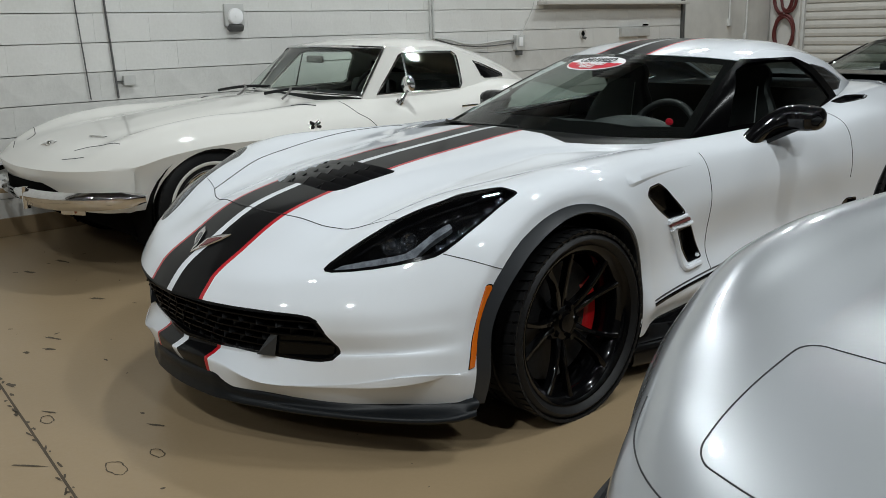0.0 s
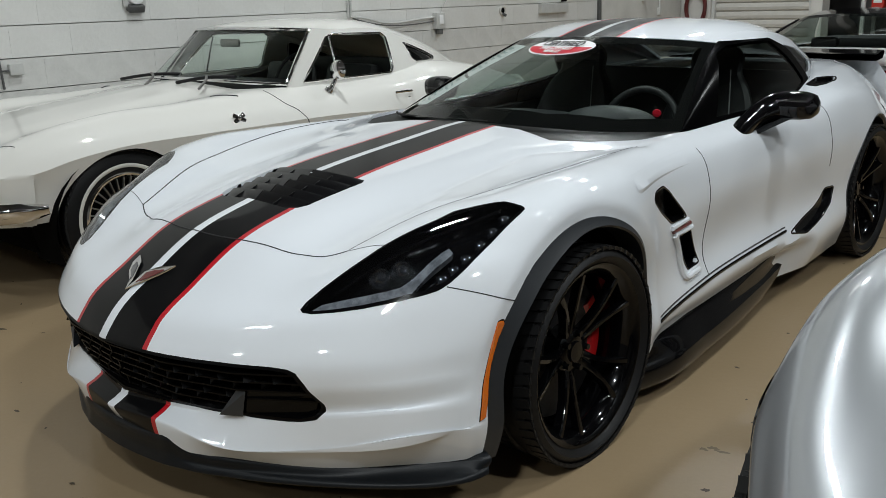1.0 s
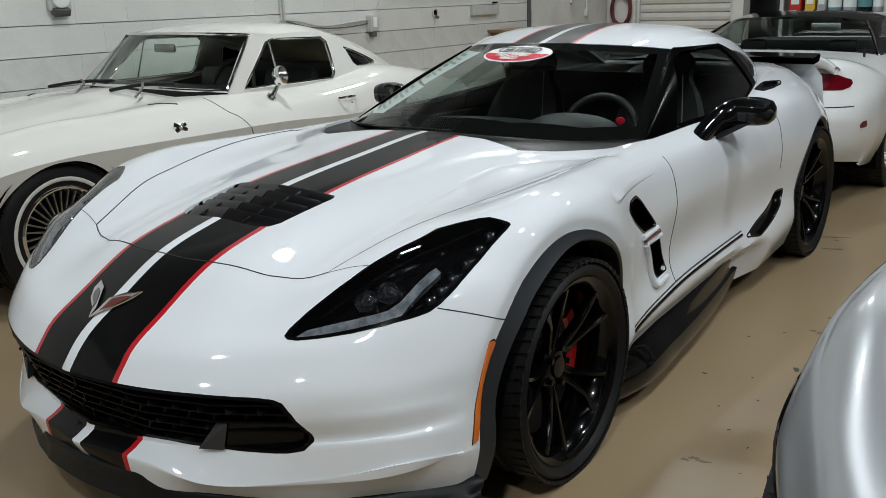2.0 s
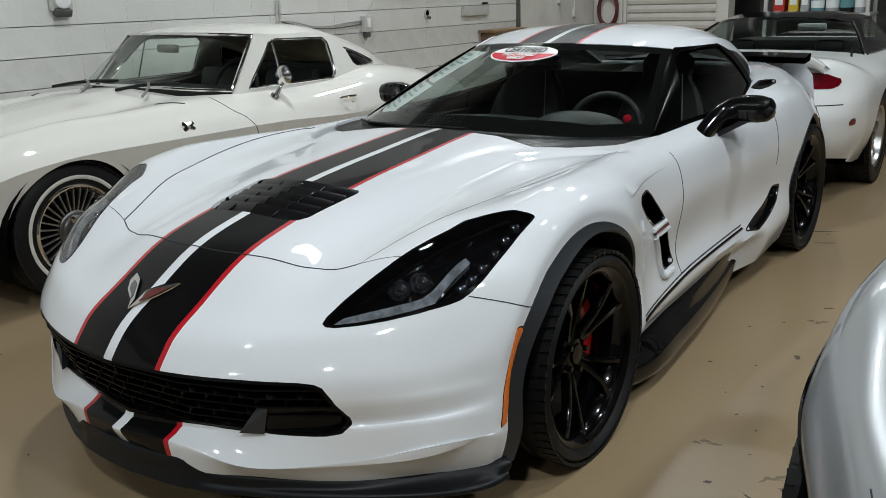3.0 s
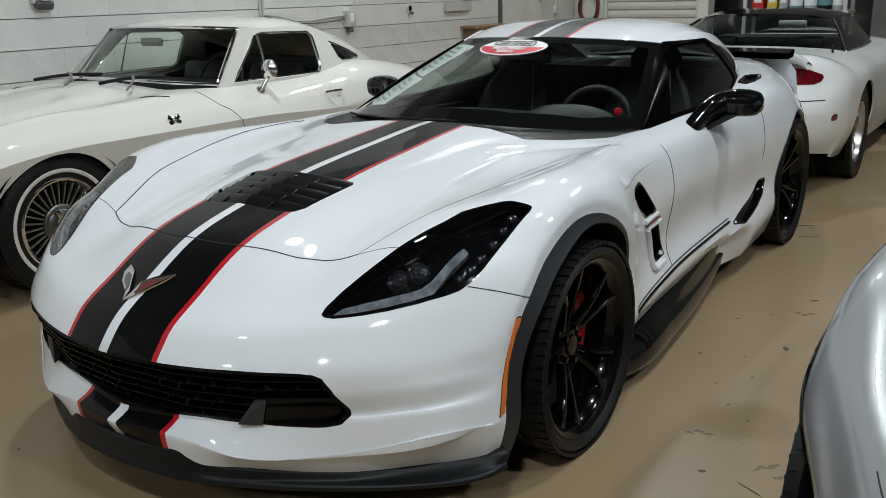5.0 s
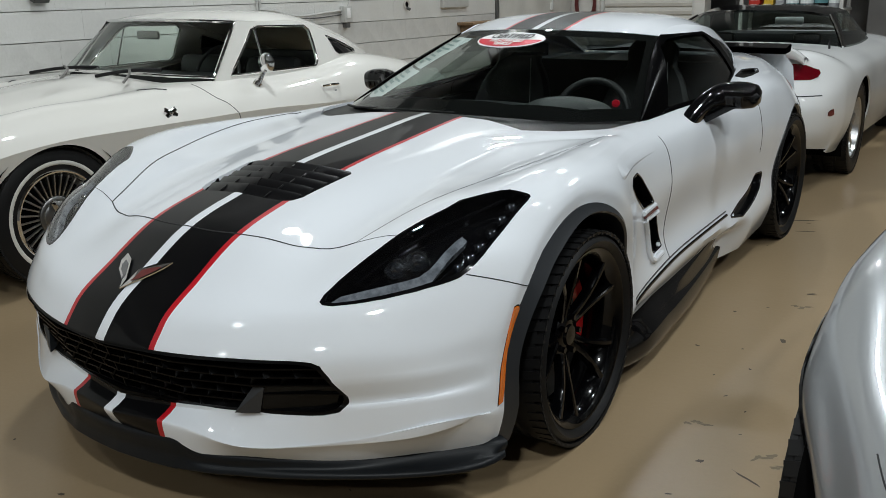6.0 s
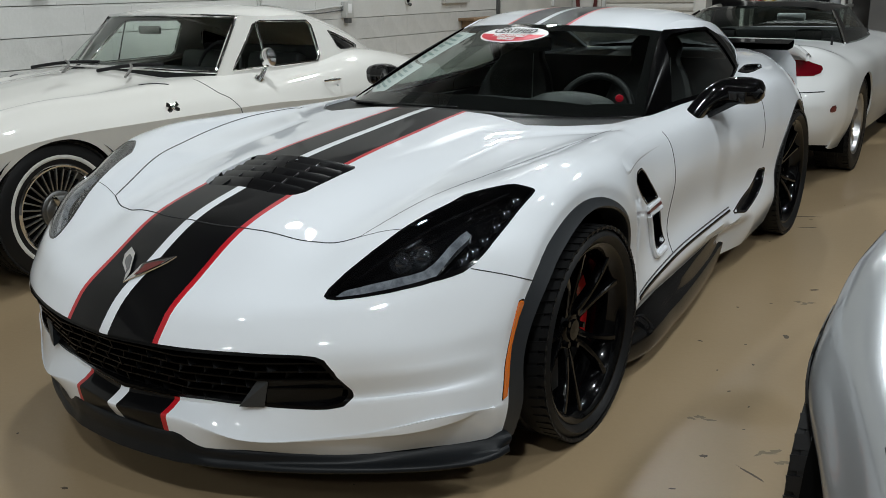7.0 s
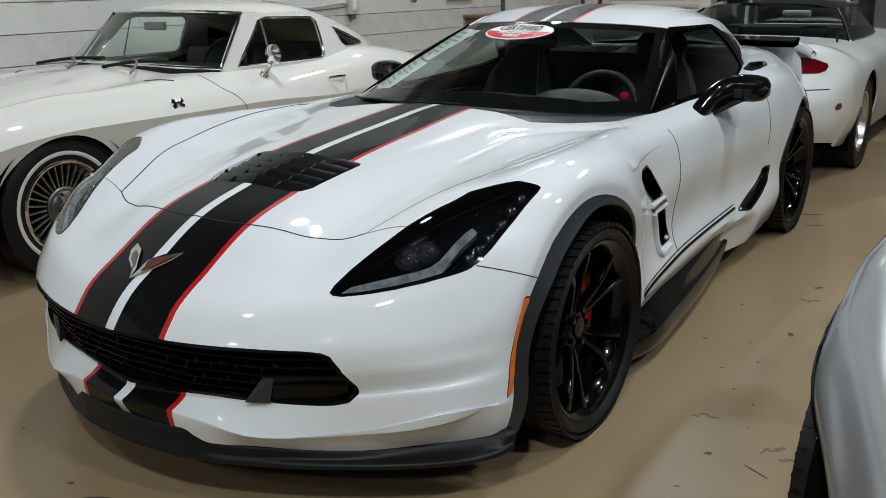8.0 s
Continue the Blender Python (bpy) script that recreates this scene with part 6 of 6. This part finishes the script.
plain_me, worn_me = block_mesh(LENGTH), block_mesh(LENGTH)
plain_me.materials.append(M["block"])
worn_me.materials.append(M["block_worn"])
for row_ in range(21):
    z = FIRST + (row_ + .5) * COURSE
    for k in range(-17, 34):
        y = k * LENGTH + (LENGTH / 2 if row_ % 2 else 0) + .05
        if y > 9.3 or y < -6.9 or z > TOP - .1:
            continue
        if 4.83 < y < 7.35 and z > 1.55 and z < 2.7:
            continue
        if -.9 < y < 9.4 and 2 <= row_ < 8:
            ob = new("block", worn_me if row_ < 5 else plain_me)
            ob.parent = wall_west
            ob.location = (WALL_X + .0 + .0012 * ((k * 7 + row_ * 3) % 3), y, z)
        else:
            # High blocks are unseen; dark grey so stripes and roof reflect a dark band.
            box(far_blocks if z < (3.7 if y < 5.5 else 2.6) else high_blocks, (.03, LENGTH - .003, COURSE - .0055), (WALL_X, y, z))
rest = part("blocks_rest", far_blocks, "block", wall_west, smooth=False)
tagged(rest, "painted blocks of the wall", kind="stuff")
tagged(part("blocks_above", high_blocks, "greywall", wall_west, smooth=False), "dark grey blocks high on the wall, out of view, for reflections", kind="stuff")

for y, r in ((.17, .0045), (.37, .0075)):
    t = thing("wall_conduit", "thin painted pipe running down the block wall", "pipe", group="wall pipes")
    lean_ = .06 if y < .3 else .05
    part("pipe", tube([(WALL_X + .03, y - lean_ * (z - .9), z) for z in (.88, 1.2, 1.6, 2.2, 3.2, TOP)], r, 8), "conduit_dark", t)
    if y > .3:
        part("clip_box", boxed((.035, .09, .07), (WALL_X + .035, y + .09, 1.0), bevel=.006), "conduit", t, "small bracket box on the pipe")
        part("clip_arm", boxed((.02, .1, .01), (WALL_X + .03, y + .05, .995), bevel=.002), "conduit_dark", t)
alarm = thing("alarm_bell", "small white wall alarm with a round dial", "alarm", pose(WALL_X + .015, 1.35, 1.44))
part("back_plate", boxed((.03, .17, .17), (.015, 0, .01), (0, 0, 0), .01), "conduit", alarm)
part("dial", lathe([(.03, .062), (.055, .06), (.06, .05), (.06, .012), (.066, .012), (.066, .001)], 28), "white_print", alarm)
part("bracket", boxed((.05, .12, .05), (.03, 0, -.085), (0, 25, 0), .008), "conduit_dark", alarm)
cond = thing("wall_conduit", "grey conduit coming down to a cable run on the wall", "pipe", group="wall pipes")
for dy in (0, .035):
    part("pipe", tube([(WALL_X + .03, 3.37 + dy, z) for z in (1.22, 1.6, 2.2, 3.2, TOP)], .011, 8), "conduit", cond)
part("cable", tube(curve([(WALL_X + .035, 3.39, 1.225), (WALL_X + .04, 3.6, 1.20), (WALL_X + .05, 3.75, 1.165), (WALL_X + .045, 4.0, 1.155), (WALL_X + .04, 4.2, 1.17), (WALL_X + .035, 4.48, 1.185)], 30), .010, 8), "conduit", cond, "sagging grey cable")
part("cable", tube(curve([(WALL_X + .035, 3.42, 1.21), (WALL_X + .04, 3.7, 1.15), (WALL_X + .05, 4.0, 1.13), (WALL_X + .035, 4.48, 1.15)], 30), .006, 8), "conduit_dark", cond)
outlet = thing("outlet_box", "white electrical outlet box on the wall", "outlet", pose(WALL_X + .015, 4.53, 1.15))
part("box", boxed((.06, .12, .15), (.03, 0, 0), (0, 0, 0), .008), "conduit", outlet)
part("socket", boxed((.01, .05, .09), (.062, 0, .01), (0, 0, 0), .004), "white_print", outlet)
part("plug", boxed((.05, .06, .05), (.03, 0, -.10), (0, 0, 0), .008), "conduit_dark", outlet)
part("cord", tube(curve([(.03, .02, .07), (.025, .12, .2), (.02, .22, .36), (.02, .25, .6)], 20), .004, 6), "conduit", outlet)
hole_t = thing("wall_hole", "dark broken pipe hole in the block wall", "hole", pose(WALL_X + .016, 5.55, 1.215))
part("rim", lathe([(.0, .05), (.012, .052), (.02, .04), (.01, .03)], 20), "plaster", hole_t)
# Flat near-black disc painted in place of the hole's shaded depth.
part("cavity", lathe([(.004, .042), (.004, .001)], 16), "dark", hole_t)
part("pipe_stub", rod(bmesh.new(), (.0, -.01, -.03), (.05, .0, -.05), .015, 10), "conduit_dark", hole_t)
plate_t = thing("wall_box", "shallow white metal box on the wall", "box", pose(WALL_X + .015, 6.45, 1.215))
part("box", boxed((.05, .52, .10), (.02, 0, 0), (0, 0, 0), .005), "conduit", plate_t)
part("slot", boxed((.012, .10, .02), (.03, .19, .075), (0, 0, 0), .003), "dark", plate_t)

win = part("window_1", boxed((.06, 2.46, .10), (WALL_X + .02, 6.10, 1.60), bevel=.008), "conduit", smooth=False)
tagged(win, "white shuttered window with a deep painted ledge", "window", kind="structure")
part("window_sill", boxed((.16, 2.54, .035), (WALL_X + .07, 6.10, 1.535), bevel=.006), "shutter", win)
for i in range(10):
    part("shutter_slat", boxed((.03, 2.42, .095), (WALL_X + .0, 6.10, 1.70 + i * .1), (0, 12, 0), .006), "shutter", win)
trim_ob = part("trim", boxed((.03, .05, 2.4), (WALL_X + .03, 7.40, 1.2), bevel=.004), "conduit_dark", smooth=False)
tagged(trim_ob, "dark vertical trim strip on the wall", "trim", kind="structure")
panel = part("wall_panel", boxed((.03, 1.95, 2.6), (WALL_X + .028, 8.42, 1.3), bevel=.004), "plaster", smooth=False)
tagged(panel, "stained plaster wall panel", "wall", kind="structure")
for y, z0 in ((8.39, 1.32), (8.80, 1.14)):
    t = thing("wall_conduit", "thin white conduit ending low on the plaster panel", "pipe", group="wall pipes")
    part("pipe", tube([(WALL_X + .06, y, z) for z in (z0, 2.0, 3.0, TOP)], .013, 8), "conduit", t)
    part("end_box", boxed((.04, .06, .09), (WALL_X + .06, y, z0 - .03), bevel=.006), "conduit", t)

# ---- far end: pillar with hoses, rolling shutter, doorway and shelves ----
pil = part("wall_end", boxed((.47, .25, TOP), (WALL_X + .20, 9.60, TOP / 2), bevel=.006), "plaster", smooth=False)
tagged(pil, "pale plaster pier at the end of the wall", "wall", kind="structure")


def hose_coil(x, y, z, r, turns, seed):
    rnd = random.Random(seed)
    pts = []
    for k in range(turns * 22):
        a = 2 * math.pi * k / 22
        rr = r * (1 + .10 * math.sin(k * .37 + seed)) * (1 + rnd.uniform(-.02, .02))
        pts.append((x + rr * .62 * math.sin(a), y - .015 - .006 * (k // 22), z - r + rr * math.cos(a) * 1.0))
    return tube(pts, .013, 7)


hoses = thing("hose_coil", "coiled red rubber air hoses hanging on the pier", "hose")
part("coil", hose_coil(-3.47, 9.46, 1.36, .22, 6, 1), "hose", hoses)
part("coil", hose_coil(-3.50, 9.45, 1.78, .20, 4, 2), "hose", hoses)
part("coil", hose_coil(-3.42, 9.44, 1.75, .17, 3, 3), "hose", hoses)
part("hook", rod(bmesh.new(), (-3.47, 9.5, 1.37), (-3.47, 9.40, 1.39), .012, 8), "steel", hoses)

door_a = part("door_1", boxed((1.30, .04, 2.6), (-2.63, 9.62, 1.3), bevel=0), "shutter", smooth=False)
tagged(door_a, "closed pale rolling shutter door with horizontal slats", "door", kind="structure")
slat_bm = sheet(np.array([[(x, -d, z - .052) for z, d in ((0, .0), (.012, .022), (.05, .03), (.09, .022), (.104, .0))] for x in (-.625, .625)]), flip=True)
slat_me = bpy.data.meshes.new("slat")
slat_bm.to_mesh(slat_me)
slat_bm.free()
slat_me.materials.append(M["shutter"])
for i in range(24):
    ob = new("slat", slat_me)
    ob.parent = door_a
    ob.location = (-2.645, 9.60, .06 + i * .107)
for x in (-3.275, -1.99):
    part("guide_rail", boxed((.05, .08, 2.6), (x, 9.57, 1.3), bevel=.006), "conduit", door_a)
post = part("wall_post", boxed((.14, .25, TOP), (-1.90, 9.60, TOP / 2), bevel=.006), "plaster", smooth=False)
tagged(post, "pale post beside the rolling shutter", "wall", kind="structure")
# Out of view; dark so the striped roof reflects little light.
lint = part("wall_lintel", boxed((1.5, .22, TOP - 2.6), (-2.63, 9.62, (TOP + 2.6) / 2), bevel=0), "greywall", smooth=False)
tagged(lint, "dark grey wall above the shutter, out of view, for reflections", "wall", kind="structure")
wing = part("wall_right", boxed((EAST_X + .02, .2, TOP), (EAST_X / 2 - .05, 10.6, TOP / 2), bevel=0), "greywall", smooth=False)
tagged(wing, "dull grey end wall beside the shelves", "wall", kind="structure")
dark_wall = part("wall_recess", boxed((1.9, .1, TOP), (-.98, 11.2, TOP / 2), bevel=0), "greywall", smooth=False)
tagged(dark_wall, "dim wall behind the shelves", "wall", kind="structure")

rack = thing("storage_rack", "steel storage rack with cans, boxes and coloured goods", "shelf")
for x in (-1.50, -.28):
    for y in (9.95, 10.4):
        part("upright", boxed((.045, .045, 2.3), (x, y, 1.15), bevel=.004), "conduit", rack)
for z in (.15, .62, 1.02, 1.44, 1.9):
    part("shelf", boxed((1.30, .5, .035), (-.89, 10.17, z), bevel=.004), "conduit", rack)


def goods(name, label, category, size, x, z, mat, top_="", y=10.12):
    t = thing(name, label, category, pose(x, y, z), group="goods on the rack")
    part("carton", boxed(size, (0, 0, size[2] / 2), bevel=.006), mat, t)
    part("panel", boxed((size[0] * .7, .004, size[2] * .4), (0, -size[1] / 2 - .002, size[2] * .5), bevel=0), "paper" if not top_ else top_, t)
    return t


for x, w, h, m_, lb in ((-1.38, .14, .36, "redcan", "red"), (-1.20, .12, .36, "yellow", "yellow"), (-1.06, .10, .34, "greycard", "grey")):
    goods("carton", lb + " painted carton standing on the rack shelf", "box", (w, .2, h), x, 1.46, m_)
    goods("carton", lb + " painted carton standing on the rack shelf", "box", (w, .2, h * .95), x + .02, 1.04, m_)


def can(x, z, mat, lab):
    t = thing("paint_can", "dark round can with a pale band on the rack", "can", pose(x, 10.1, z), group="cans on the rack")
    bm = lathe([(0, .001), (0, .075), (.01, .08), (.20, .08), (.21, .074), (.23, .03), (.25, .03), (.25, .001)], 24)
    bmesh.ops.rotate(bm, verts=bm.verts, cent=(0, 0, 0), matrix=Matrix.Rotation(radians(-90), 3, "Y"))
    part("tin", bm, mat, t)
    bm = lathe([(.06, .0812), (.15, .0812)], 24)
    bmesh.ops.rotate(bm, verts=bm.verts, cent=(0, 0, 0), matrix=Matrix.Rotation(radians(-90), 3, "Y"))
    part("band", bm, lab, t)


for i, x in enumerate((-.90, -.72, -.55, -.38)):
    can(x, 1.46, "gloss_black", ("paper", "teal", "paper", "greycard")[i])
    can(x, 1.04, ("teal", "greycard", "gloss_black", "greycard")[i], ("paper", "paper", "teal", "paper")[i])
bench = thing("wooden_ledge", "small wooden ledge fixed to the block wall", "shelf", pose(WALL_X + .12, 6.9, .98))
part("board", boxed((.22, .75, .03), (0, 0, 0), bevel=.004), "wood", bench)
part("bracket", boxed((.2, .03, .14), (0, -.3, -.085), bevel=.004), "wood", bench)
part("bracket", boxed((.2, .03, .14), (0, .3, -.085), bevel=.004), "wood", bench)


# ---- marks on the floor ----
rnd = random.Random(5)


def blot(bm, x, y, rx, ry, turn, n=14, z=.0012, rough=.35):
    vs = []
    c, s_ = math.cos(turn), math.sin(turn)
    for k in range(n):
        a = 2 * math.pi * k / n
        q = 1 + rough * (rnd.random() - .5) * 2
        u, v = rx * q * math.cos(a), ry * q * math.sin(a)
        vs.append(bm.verts.new((x + u * c - v * s_, y + u * s_ + v * c, z)))
    bm.faces.new(vs)


marks = bmesh.new()
for x, y, rx, ry, a in ((-1.74, -.65, .045, .012, .5), (-2.69, -.49, .06, .015, .3), (-2.57, -.72, .05, .012, .3), (-1.12, -1.10, .035, .012, .6), (-1.26, -1.04, .05, .01, .4), (-.04, -1.11, .035, .006, .5),
                        (-.80, -1.36, .03, .012, .3), (-.42, -1.34, .035, .006, .5), (-1.15, -1.19, .018, .01, .2), (-.04, -1.54, .06, .005, .7), (1.27, 1.11, .022, .010, 1.9), (1.01, 1.35, .007, .006, 0), (1.24, 1.75, .02, .008, .6),
                        (.88, 3.10, .10, .008, .45), (.97, 2.86, .07, .008, .4), (-.17, -1.10, .012, .007, .4), (1.23, .50, .008, .004, 1), (1.44, -.01, .05, .004, -.5), (1.30, .02, .012, .008, .7)):
    blot(marks, x, y, rx, ry, a)
for _ in range(150):
    x, y = rnd.uniform(-3.2, 1.65), rnd.uniform(-2.0, 4.0)
    r = rnd.uniform(.002, .007)
    blot(marks, x, y, r * rnd.uniform(1, 3), r, rnd.uniform(0, 3), 7)
ob = part("floor_marks", marks, "scuff", floor_ob, smooth=False)
tagged(ob, "dark scuffs and crumbs on the floor", kind="stuff")
prints = bmesh.new()
for x, y, a in ((1.21, .25, .25), (1.45, .14, .8), (1.52, .10, .4), (1.24, 1.55, .4)):
    for i in range(3):
        u, v = (i - 1) * .028, rnd.uniform(-.012, .012)
        blot(prints, x + u * math.cos(a) - v * math.sin(a), y + u * math.sin(a) + v * math.cos(a), rnd.uniform(.012, .022), rnd.uniform(.006, .012), a + rnd.uniform(-.4, .4), 12, .001, .6)
ob = part("shoe_prints", prints, "scuff_light", floor_ob, smooth=False)
tagged(ob, "faint dusty tread prints on the floor", kind="stuff")
rings = bmesh.new()
for x, y, r in ((-.36, -1.37, .026), (.18, -1.34, .036), (.17, -1.20, .024)):
    pts = []
    for k in range(26):
        a = 2 * math.pi * k / 26
        q = r * (1 + .10 * math.sin(2 * a + x * 9) + .07 * math.sin(5 * a + y * 7) + .16 * rnd.random())
        pts.append((x + q * 1.3 * math.cos(a), y + q * .75 * math.sin(a)))
    for k in range(26):
        a, b = Vector((*pts[k], .0012)), Vector((*pts[(k + 1) % 26], .0012))
        d = (b - a).normalized().cross(Vector((0, 0, 1))) * (.0012 + .0016 * rnd.random())
        rings.faces.new([rings.verts.new(p) for p in (a - d, b - d, b + d, a + d)])
ob = part("stain_rings", rings, "scuff", floor_ob, smooth=False)
tagged(ob, "dried stain rings on the floor", kind="stuff")
jd = Vector((1.17, -.12, 0)).normalized()
jn = Vector((-jd.y, jd.x, 0))
joint = bmesh.new()
for lo, hi, off, z in ((-3.0, 3.2, 0, .0008),):
    a, b = Vector((-.92, -1.38, z)) + jd * lo, Vector((-.92, -1.38, z)) + jd * hi
    joint.faces.new([joint.verts.new(p) for p in (a - jn * .0045, b - jn * .0045, b + jn * .0045, a + jn * .0045)])
ob = part("floor_joint", joint, "joint_fill", floor_ob, "filled saw joint in the concrete", smooth=False)
chips = bmesh.new()
for _ in range(130):
    p = Vector((-.92, -1.38, 0)) + jd * rnd.uniform(-2.4, 2.6) + jn * rnd.choice((-1, 1)) * rnd.uniform(.006, .016)
    blot(chips, p.x, p.y, rnd.uniform(.006, .03), rnd.uniform(.003, .007), math.atan2(jd.y, jd.x) + rnd.uniform(-.3, .3), 8, .0014)
ob = part("joint_chips", chips, "scuff", floor_ob, smooth=False)
tagged(ob, "dark chipped edges along the floor joint", kind="stuff")
